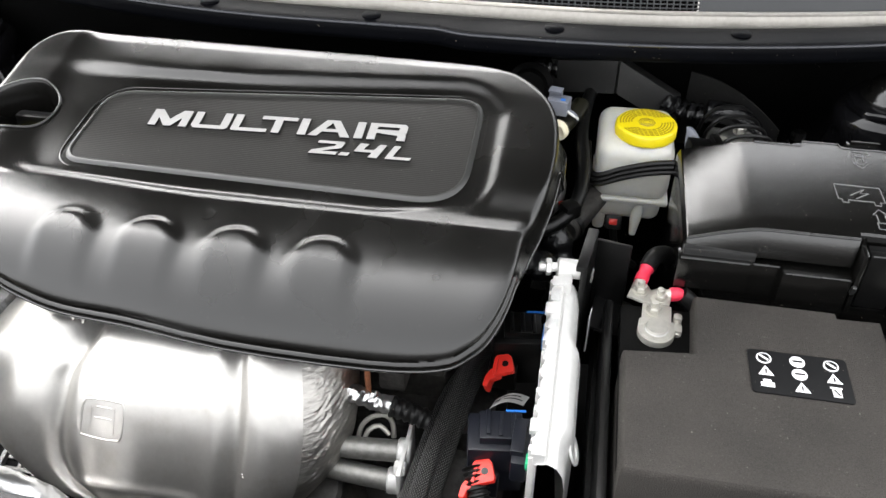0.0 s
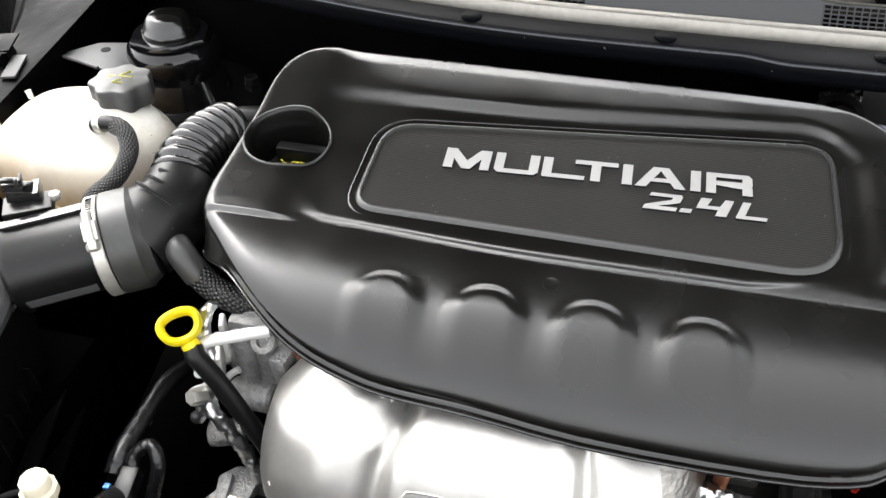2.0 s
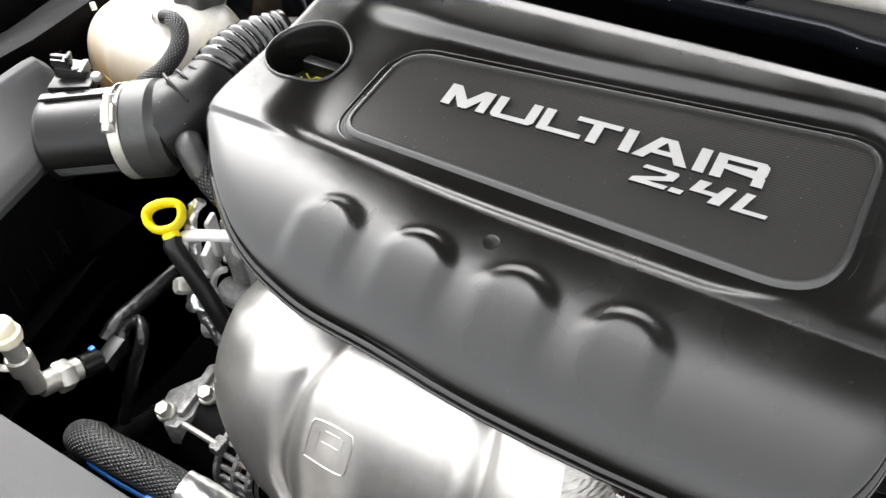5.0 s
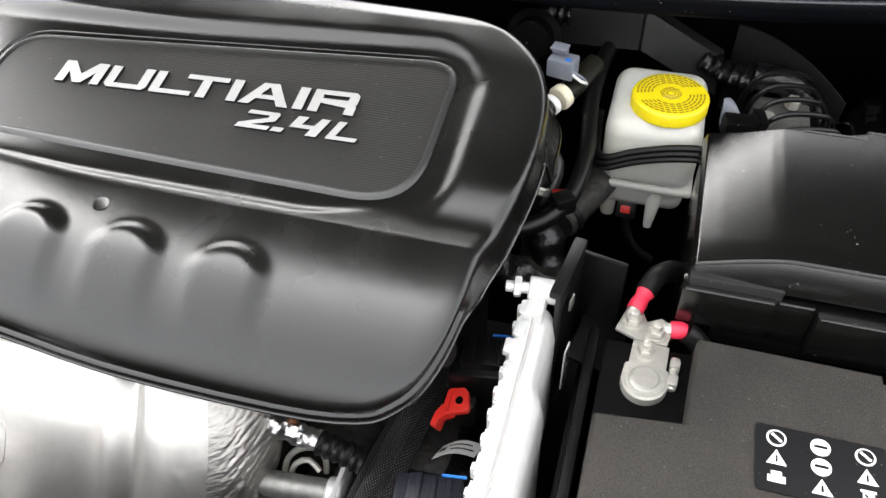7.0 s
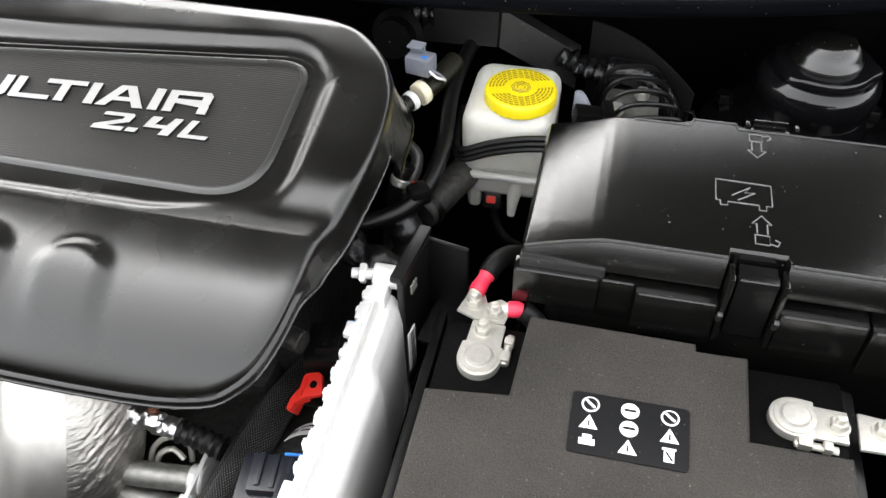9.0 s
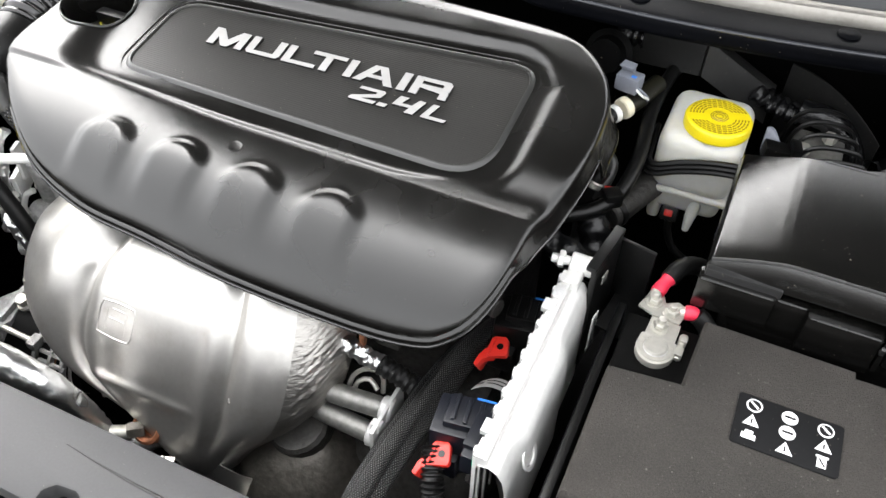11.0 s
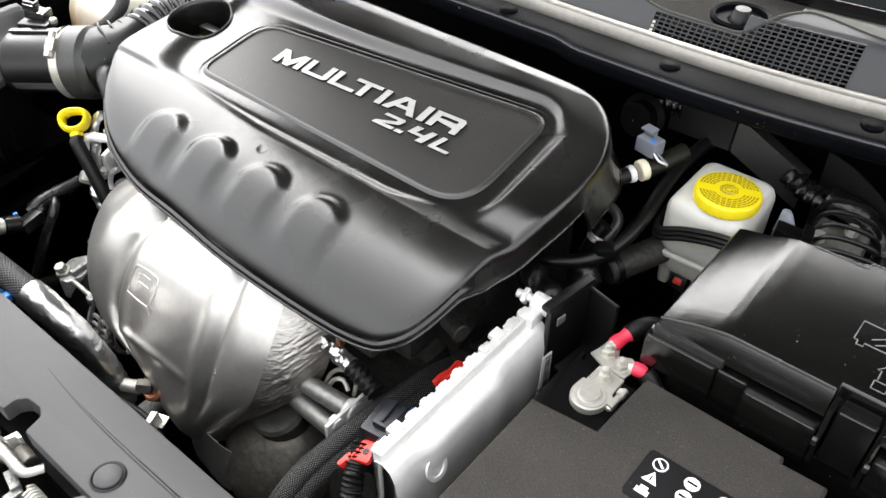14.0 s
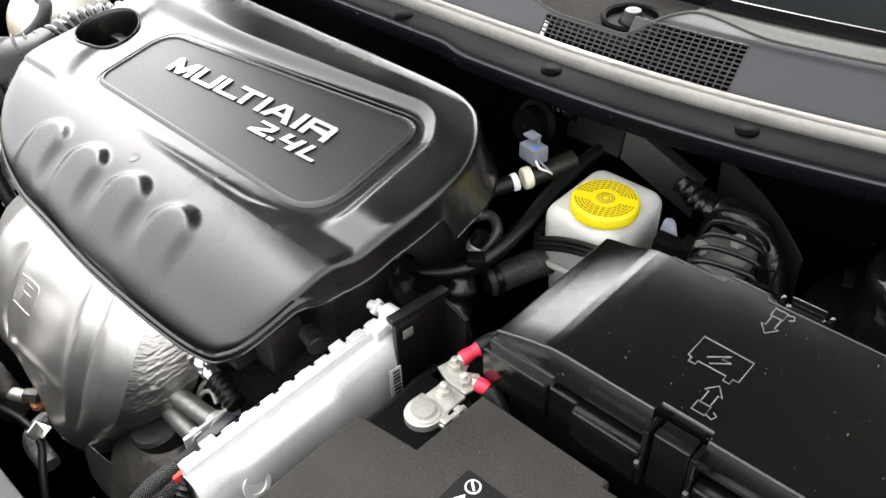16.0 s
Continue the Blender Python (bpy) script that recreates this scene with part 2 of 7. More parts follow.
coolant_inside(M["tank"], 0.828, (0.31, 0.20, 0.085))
M["fluid"] = material("white_polyethylene", (0.50, 0.495, 0.455), 0.36, spread=0.06, subsurface=0.4, blotch=14)
M["yellow"] = material("yellow_plastic", (0.66, 0.53, 0.006), 0.40, spread=0.05)
M["yellowink"] = material("yellow_ink", (0.45, 0.42, 0.03), 0.5, spread=0.1)
M["darkink"] = material("dark_moulded_print", (0.22, 0.16, 0.008), 0.5, spread=0.1)
M["red"] = material("red_plastic", (0.72, 0.030, 0.020), 0.40, spread=0.1)
M["pink"] = material("red_shrink_sleeve", (0.62, 0.025, 0.06), 0.42, spread=0.12, blotch=60)
M["blue"] = material("blue_plastic", (0.02, 0.16, 0.55), 0.45, spread=0.1)
M["green"] = material("green_plastic", (0.02, 0.40, 0.18), 0.45, spread=0.1)
M["navy"] = material("blue_black_plastic", (0.006, 0.007, 0.011), 0.38, ior=1.42, spread=0.2)
M["cream"] = material("cream_plastic", (0.72, 0.66, 0.50), 0.5, spread=0.06)
M["grey"] = material("grey_connector_plastic", (0.16, 0.17, 0.20), 0.5, spread=0.1)
M["felt"] = material("needle_felt", (0.038, 0.0348, 0.0315), 0.95, ior=1.3, spread=0.55, grain=1100, bump=1.0, bump_scale=900, dirt=0.6, dirt_color=(0.12, 0.112, 0.103), depth=0.0016, blotch=11)
M["white"] = material("white_print", (0.80, 0.80, 0.80), 0.5, spread=0.03)
M["sticker"] = material("black_sticker", (0.006, 0.006, 0.0065), 0.45, ior=1.3, spread=0.2, dirt=0.3)
M["paper"] = material("white_paper_label", (0.74, 0.74, 0.72), 0.6, spread=0.06)
# darker copy of the rough cast metal: shadow in the base colour, plus brown specks
M["shadedcast"] = material("shaded_stained_cast_metal", (0.045, 0.043, 0.040), 0.5, metal=0.4, spread=0.6, blotch=26, bump=0.8, bump_scale=120, dirt=0.6, dirt_color=(0.12, 0.08, 0.05))
M["speckle"] = material("blasted_aluminium", (0.60, 0.60, 0.595), 0.5, metal=0.6, spread=0.30, grain=900, bump=0.9, bump_scale=900, depth=0.001)
M["stain"] = material("heat_stained_steel", (0.085, 0.078, 0.068), 0.50, metal=0.6, spread=0.45, blotch=16, bump=0.6, bump_scale=55, rough_spread=0.3, depth=0.004)
M["olive"] = material("olive_black_rubber", (0.009, 0.0085, 0.005), 0.42, ior=1.4, spread=0.3, dirt=0.1)
M["tagpaper"] = material("grey_paper_tag", (0.40, 0.40, 0.39), 0.6, spread=0.12)
M["line"] = material("worn_raised_edge", (0.16, 0.16, 0.16), 0.5, spread=0.3)
M["mesh"] = braid_material("coarse_woven_sleeving", (0.005, 0.005, 0.0052), 20.0, 0.12)
M["braid"] = braid_material("woven_black_sleeving", (0.006, 0.006, 0.0062), 32.0)
M["loom"] = braid_material("woven_loom_sleeving", (0.008, 0.008, 0.008), 26.0, 0.30)
M["tape"] = material("wrinkled_black_tape", (0.005, 0.005, 0.0055), 0.26, spread=0.3, bump=0.8, bump_scale=160)
M["strip"] = material("silver_trim_seal", (0.30, 0.285, 0.26), 0.34, metal=0.6, spread=0.15, blotch=25, dirt=0.2)
M["asphalt"] = material("damp_asphalt", (0.055, 0.052, 0.048), 0.75, spread=0.5, grain=90, bump=0.6, bump_scale=120, blotch=2)
# several times paler than the gloss black, so edge highlights are coloured in
M["edgegloss"] = material("edge_highlight_black", (0.020, 0.020, 0.020), 0.30, ior=1.5, spread=0.3, dirt=0.1)
M["channel"] = material("dusty_black_plastic", (0.012, 0.012, 0.0118), 0.36, ior=1.50, spread=0.3, bump=0.1, bump_scale=500, dirt=0.08)
M["rail"] = material("satin_black_cowl_plastic", (0.0020, 0.0022, 0.0030), 0.45, ior=1.12, spread=0.3, bump=0.1, bump_scale=700, dirt=0.05, depth=0.0005)
M["scuttle"] = material("pale_grey_scuttle_plastic", (0.060, 0.060, 0.052), 0.62, ior=1.3, spread=0.2, blotch=12, bump=0.15, bump_scale=700, dirt=0.15, depth=0.0005)
# blue-grey, paler than the rail: its edge highlight as a colour
M["railedge"] = material("rail_edge_highlight", (0.028, 0.030, 0.036), 0.25, spread=0.2)
M["letterside"] = material("black_letter_side", (0.006, 0.006, 0.006), 0.4, spread=0.2)
M["glass"] = material("dark_windscreen_glass", (0.010, 0.012, 0.012), 0.06, spread=0.1)


# ---- helpers of this scene ----
BASE = {}


def thing(name, base, label, category, group="", kind=""):
    """An Empty at the base of a thing; its parts hang under it."""
    ob = new(name)
    ob.location = base
    ob.empty_display_size = 0.02
    BASE[ob.name] = Vector(base)
    return tagged(ob, label, category, group, kind)


def smooth_mesh(me, angle=40):
    me.polygons.foreach_set("use_smooth", [True] * len(me.polygons))
    me.set_sharp_from_angle(angle=radians(angle))


def part(name, bm, mat, parent, label="", angle=40):
    """Links a bmesh, built in world places, as one mesh under a thing or a part."""
    base = BASE[parent.name]
    bmesh.ops.translate(bm, verts=bm.verts, vec=-base)
    me = bpy.data.meshes.new(name)
    bm.to_mesh(me)
    bm.free()
    for m in (mat if isinstance(mat, (list, tuple)) else (mat,)):
        me.materials.append(m)
    smooth_mesh(me, angle)
    ob = new(name, me)
    ob.parent = parent
    BASE[ob.name] = base
    return tagged(ob, label)


def solo(name, bm, mat, base, label, category, group="", kind="", angle=40):
    """A thing of one mesh."""
    bmesh.ops.translate(bm, verts=bm.verts, vec=-Vector(base))
    me = bpy.data.meshes.new(name)
    bm.to_mesh(me)
    bm.free()
    me.materials.append(mat)
    smooth_mesh(me, angle)
    ob = new(name, me)
    ob.location = base
    BASE[ob.name] = Vector(base)
    return tagged(ob, label, category, group, kind)


def box(cx, cy, cz, sx, sy, sz, bevel=0.0, rot=(0, 0, 0), seg=2):
    """A bevelled box by its centre and sizes, turned by degrees."""
    bm = bmesh.new()
    bmesh.ops.create_cube(bm, size=1.0)
    bmesh.ops.scale(bm, vec=(sx, sy, sz), verts=bm.verts)
    if bevel > 0:
        bmesh.ops.bevel(bm, geom=bm.edges[:], offset=bevel, segments=seg, affect='EDGES', profile=0.6)
    bmesh.ops.transform(bm, matrix=pose(cx, cy, cz, *rot), verts=bm.verts)
    return bm


def join(*bms):
    """Several bmeshes as one."""
    out = bms[0]
    for b in bms[1:]:
        me = bpy.data.meshes.new("join")
        b.to_mesh(me)
        b.free()
        out.from_mesh(me)
        bpy.data.meshes.remove(me)
    return out


def prism(outline, z0, z1, bevel=0.0, seg=2, bottom_scale=1.0):
    """A vertical solid over an outline of (x, y) in order; z1 may be a function of x, y."""
    bm = bmesh.new()
    cx = sum(p[0] for p in outline) / len(outline)
    cy = sum(p[1] for p in outline) / len(outline)
    top = z1 if callable(z1) else (lambda x, y: z1)
    lo = [bm.verts.new((cx + (x - cx) * bottom_scale, cy + (y - cy) * bottom_scale, z0)) for x, y in outline]
    hi = [bm.verts.new((x, y, top(x, y))) for x, y in outline]
    bm.faces.new(lo[::-1])
    cap = bm.faces.new(hi)
    n = len(outline)
    for i in range(n):
        bm.faces.new((lo[i], lo[(i + 1) % n], hi[(i + 1) % n], hi[i]))
    bm.normal_update()
    if cap.normal.z < 0:
        bmesh.ops.reverse_faces(bm, faces=bm.faces[:])
    if bevel > 0:
        edges = [e for e in bm.edges if cap in e.link_faces]
        edges += [e for e in bm.edges if not any(f is cap for f in e.link_faces) and abs(e.verts[0].co.z - e.verts[1].co.z) > 0.3 * abs(z0 - hi[0].co.z)
                  and e.calc_face_angle(0) > radians(25)]
        bmesh.ops.bevel(bm, geom=list(set(edges)), offset=bevel, segments=seg, affect='EDGES', profile=0.6)
    bmesh.ops.triangulate(bm, faces=[f for f in bm.faces if len(f.verts) > 4])
    return bm


def rounded(x0, x1, y0, y1, r, n=6):
    """A rounded rectangle's outline; r one radius or four (from the corner x1, y1 anticlockwise)."""
    rs = r if isinstance(r, (list, tuple)) else (r,) * 4
    out = []
    for k, (cx, cy) in enumerate(((x1, y1), (x0, y1), (x0, y0), (x1, y0))):
        q = rs[k]
        sx, sy = (1 if cx == x1 else -1), (1 if cy == y1 else -1)
        for i in range(n + 1):
            a = radians(90 * k + 90 * i / n)
            out.append((cx - sx * q + q * math.cos(a), cy - sy * q + q * math.sin(a)))
    return out


def spline(points, step=0.004):
    """Points along a smooth curve through the given ones."""
    p = [Vector(q) for q in points]
    p = [p[0] * 2 - p[1]] + p + [p[-1] * 2 - p[-2]]
    out = []
    for i in range(1, len(p) - 2):
        a, b, c, d = p[i - 1:i + 3]
        n = max(2, int((c - b).length / step))
        for k in range(n):
            t = k / n
            out.append(0.5 * ((2 * b) + (c - a) * t + (2 * a - 5 * b + 4 * c - d) * t * t + (3 * b - a - 3 * c + d) * t ** 3))
    out.append(p[-2])
    return out


def sweep(points, radius, sides=12, step=0.004, smooth=True, flat=1.0, caps=True):
    """A tube along points; radius a number or a function of the share (0 to 1) and the length in metres."""
    path = spline(points, step) if smooth else [Vector(q) for q in points]
    bm = bmesh.new()
    total = sum((path[i + 1] - path[i]).length for i in range(len(path) - 1))
    run, rings, side = 0.0, [], None
    for i, p in enumerate(path):
        d = (path[min(i + 1, len(path) - 1)] - path[max(i - 1, 0)]).normalized()
        if side is None:
            side = d.cross(Vector((0, 0, 1)))
            if side.length < 0.1:
                side = d.cross(Vector((0, 1, 0)))
        side = (side - d * side.dot(d)).normalized()
        up = side.cross(d)
        r = radius(run / total, run) if callable(radius) else radius
        rings.append([bm.verts.new(p + side * (r * math.cos(2 * math.pi * k / sides)) + up * (r * flat * math.sin(2 * math.pi * k / sides))) for k in range(sides)])
        if i + 1 < len(path):
            run += (path[i + 1] - p).length
    uv = bm.loops.layers.uv.new("UVMap")
    lengths = [0.0]
    for p, q in zip(path, path[1:]):
        lengths.append(lengths[-1] + (q - p).length)
    girth = 2 * math.pi * (radius(0.5, total / 2) if callable(radius) else radius)
    for i, (a, b) in enumerate(zip(rings, rings[1:])):
        for k in range(sides):
            f = bm.faces.new((a[k], a[(k + 1) % sides], b[(k + 1) % sides], b[k]))
            for loop, (x, y) in zip(f.loops, ((k, i), (k + 1, i), (k + 1, i + 1), (k, i + 1))):
                loop[uv].uv = (x / sides, lengths[y] / girth)
    if caps:
        bm.faces.new(rings[0][::-1])
        bm.faces.new(rings[-1])
    bmesh.ops.recalc_face_normals(bm, faces=bm.faces[:])
    return bm


def crumple(bm, amount, size):
    """Dents every point a little along its normal."""
    bm.normal_update()
    for v in bm.verts:
        v.co += v.normal * (amount * noise.noise(v.co / size) + 0.5 * amount * noise.noise(v.co / (size * 0.4)))
    return bm


def lathe(profile, m, sides=32, wobble=None):
    """A turned solid: profile of (radius, height), placed by the matrix m."""
    bm = bmesh.new()
    rings = []
    for r, z in profile:
        ring = []
        for k in range(sides):
            a = 2 * math.pi * k / sides
            q = r * (wobble(a, z) if wobble else 1.0)
            ring.append(bm.verts.new((q * math.cos(a), q * math.sin(a), z)))
        rings.append(ring)
    for a, b in zip(rings, rings[1:]):
        for k in range(sides):
            bm.faces.new((a[k], a[(k + 1) % sides], b[(k + 1) % sides], b[k]))
    bm.faces.new(rings[0][::-1])
    bm.faces.new(rings[-1])
    bmesh.ops.recalc_face_normals(bm, faces=bm.faces[:])
    bmesh.ops.transform(bm, matrix=m, verts=bm.verts)
    return bm


def along(p, q):
    """The pose at p whose z axis points to q."""
    d = Vector(q) - Vector(p)
    return Matrix.Translation(p) @ d.to_track_quat("Z", "Y").to_matrix().to_4x4()


def rod(p, q, r, sides=16, bevel=0.0):
    n = (Vector(q) - Vector(p)).length
    b = bevel or r * 0.12
    return lathe([(r - b, 0), (r, b), (r, n - b), (r - b, n)], along(p, q), sides)


def hexnut(p, q, r):
    n = (Vector(q) - Vector(p)).length
    return lathe([(r * 0.9, 0), (r, n * 0.15), (r, n * 0.8), (r * 0.86, n)], along(p, q), 6)


def step(a, b, v):
    """Smooth step of v from a to b."""
    t = min(1.0, max(0.0, (v - a) / (b - a)))
    return t * t * (3 - 2 * t)


def sheet(fn, nu, nv, thick=0.0):
    """A surface fn(u, v) over the unit square, given thickness along its normals if asked."""
    bm = bmesh.new()
    g = [[bm.verts.new(fn(i / nu, j / nv)) for j in range(nv + 1)] for i in range(nu + 1)]
    for i in range(nu):
        for j in range(nv):
            bm.faces.new((g[i][j], g[i + 1][j], g[i + 1][j + 1], g[i][j + 1]))
    bm.normal_update()
    if thick:
        back = [[bm.verts.new(v.co - v.normal * thick) for v in line] for line in g]
        for i in range(nu):
            for j in range(nv):
                bm.faces.new((back[i][j], back[i][j + 1], back[i + 1][j + 1], back[i + 1][j]))
        loop = [(i, 0) for i in range(nu)] + [(nu, j) for j in range(nv)] + [(i, nv) for i in range(nu, 0, -1)] + [(0, j) for j in range(nv, 0, -1)]
        for (a, b), (c, d) in zip(loop, loop[1:] + loop[:1]):
            bm.faces.new((g[c][d], g[a][b], back[a][b], back[c][d]))
    return bm


# ---- ground and car body ----
def ground():
    bm = bmesh.new()
    s = 300
    for q in ((-s, -s), (s, -s), (s, s), (-s, s)):
        bm.verts.new((*q, 0))
    bm.faces.new(bm.verts)
    solo("ground", bm, M["asphalt"], (0, 0, 0), "damp grey-brown asphalt ground under the parked car", "ground", kind="structure")


MID = 0.03


def pin_line(x):
    """Where the row of cowl pins lies, bowed forwards at the middle of the car."""
    return 0.8370 + 0.38 * max(0.0, abs(x - MID - 0.05) - 0.12) ** 2


def strip_along(profile, x0=-0.72, x1=0.80, n=60):
    """A profile of (dy, z) carried along the bowed cowl."""
    m = len(profile) - 1

    def fn(u, v):
        x = x0 + (x1 - x0) * u
        k = min(m - 1, int(v * m))
        f = v * m - k
        (a, b), (c, d) = profile[k], profile[k + 1]
        drop = -0.05 * max(0.0, abs(x - MID) - 0.35) ** 2
        return (x, pin_line(x) + a + (c - a) * f, b + (d - b) * f + drop)
    return sheet(fn, n, m)


def car():
    body = thing("car_body", (MID, 0.6, 0.0), "black painted car front with its bonnet raised", "car")
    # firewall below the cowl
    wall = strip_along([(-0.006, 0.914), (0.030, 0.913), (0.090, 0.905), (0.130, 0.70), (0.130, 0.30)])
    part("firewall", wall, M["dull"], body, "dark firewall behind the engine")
    # aprons, rails and wings on both sides
    for s in (-1, 1):
        def apron(u, v, s=s):
            y = 0.20 + 1.02 * u
            x = MID + s * (0.655 + 0.15 * max(0.0, y - 0.6))
            prof = [(0.0, 0.30), (0.0, 0.72), (0.0, 0.835), (0.004, 0.847), (0.03, 0.849), (0.085, 0.847), (0.10, 0.835), (0.11, 0.80), (0.125, 0.80), (0.135, 0.86), (0.145, 0.872), (0.165, 0.876), (0.21, 0.86), (0.25, 0.80), (0.27, 0.6), (0.26, 0.3)]
            k = min(len(prof) - 2, int(v * (len(prof) - 1)))
            f = v * (len(prof) - 1) - k
            (a, b), (c, d) = prof[k], prof[k + 1]
            lip = (0.086 + 0.13 * max(0.0, y - 0.60) + 0.45 * max(0.0, y - 0.85)) / 0.165
            a, c = a * lip, c * lip
            return (x + s * (a + (c - a) * f), y, b + (d - b) * f - 0.08 * max(0, 0.55 - y) ** 1.0 * (1 if k > 7 else 0))
        bm = sheet(apron, 36, 15, 0.002)
        bmesh.ops.recalc_face_normals(bm, faces=bm.faces[:])
        part("wing", bm, M["wing"], body, "glossy black wing and inner apron")
        # suspension turret with its rubber cap
        sx = -0.532 if s < 0 else 0.597
        tower = lathe([(0.10, 0.40), (0.10, 0.75), (0.099, 0.770), (0.096, 0.776), (0.088, 0.778), (0.080, 0.7785), (0.060, 0.784), (0.050, 0.812), (0.02, 0.822)], pose(sx, 0.885, 0), 40)
        turret = part("suspension_turret", tower, M["paint"], body, "black painted suspension turret")
        bowl = lathe([(0.049, 0.810), (0.0530, 0.822), (0.0550, 0.838), (0.0535, 0.846), (0.048, 0.852), (0.020, 0.854)], pose(sx, 0.885, 0), 40)
        part("dust_bowl", bowl, M["paint"], turret, "glossy black bowl under the cap")
        lobes = lathe([(0.0425, 0.852), (0.0445, 0.854), (0.0445, 0.8585), (0.0430, 0.8605), (0.020, 0.8610)], pose(sx, 0.885, 0), 72, lambda a, z: 1 + 0.13 * max(0.0, math.cos(3 * a + 0.6)) ** 6)
        part("lobed_flange", lobes, M["paint"], turret)
        cap = lathe([(0.0315, 0.860), (0.0325, 0.8625), (0.0318, 0.8650), (0.0300, 0.8665), (0.0285, 0.8720), (0.0225, 0.8805), (0.0195, 0.8825), (0.004, 0.8832)], pose(sx, 0.885, 0), 40)
        part("dust_cap", cap, M["gloss"], turret, "round black domed cap")
        if s < 0:
            plate = prism([(-0.673, 0.858), (-0.640, 0.896), (-0.600, 0.905), (-0.572, 0.850), (-0.579, 0.828), (-0.606, 0.837)], 0.826, 0.829, 0.001)
            part("flange", plate, M["panel"], turret, "flat pressed steel flange")
            part("flange_hole", lathe([(0.006, 0.0), (0.006, 0.0006), (0.001, 0.0006)], pose(-0.622, 0.880, 0.829), 16), M["dull"], turret)
            part("flange_edge", rod((-0.674, 0.857, 0.829), (-0.607, 0.836, 0.829), 0.0022, 10), M["panel"], turret)
        for k in range(3):
            a = radians(30 + 120 * k)
            part("nut", hexnut((sx + 0.083 * math.cos(a), 0.885 + 0.083 * math.sin(a), 0.777), (sx + 0.083 * math.cos(a), 0.885 + 0.083 * math.sin(a), 0.788), 0.009), M["black"], turret)
    # radiator and lower tray close the bay below
    part("radiator", box(MID, 0.235, 0.55, 1.1, 0.05, 0.44, 0.005), M["dull"], body, "black radiator pack")
    # the tray's blackness stands in for shade at the bottom of the bay
    part("undertray", box(MID, 0.75, 0.235, 1.56, 1.5, 0.01, 0.002), M["void"], body, "undertray with the bay's deep shade put into its black")
    part("bumper", box(MID, 0.0, 0.52, 1.5, 0.30, 0.45, 0.05), M["paint"], body)
    # windscreen, its black lower edge and the open bonnet
    def screen_at(u, v):
        x = -0.70 + 1.46 * u
        up = 0.150 + 0.34 * v
        side = x - MID
        return (MID + side * (1 - 0.16 * v), pin_line(x) + up - 0.10 * v * (side / 0.73) ** 2, 0.972 + 0.60 * (up - 0.150) - 0.06 * v * v - 0.04 * v * (side / 0.73) ** 2)
    part("windscreen", sheet(screen_at, 40, 20, 0.004), M["glass"], body, "dark windscreen glass")

    def hood(u, v):
        x = MID + (u - 0.5) * 1.58 * (1 - 0.14 * v * v)
        k = 1.02 * v
        return (x, 1.065 - k * 0.410, 1.150 + k * 0.925 - 0.115 * (2 * u - 1) ** 2)
    bm = sheet(hood, 16, 16, 0.025)
    part("bonnet", bm, M["liner"], body, "raised bonnet with a black underside")


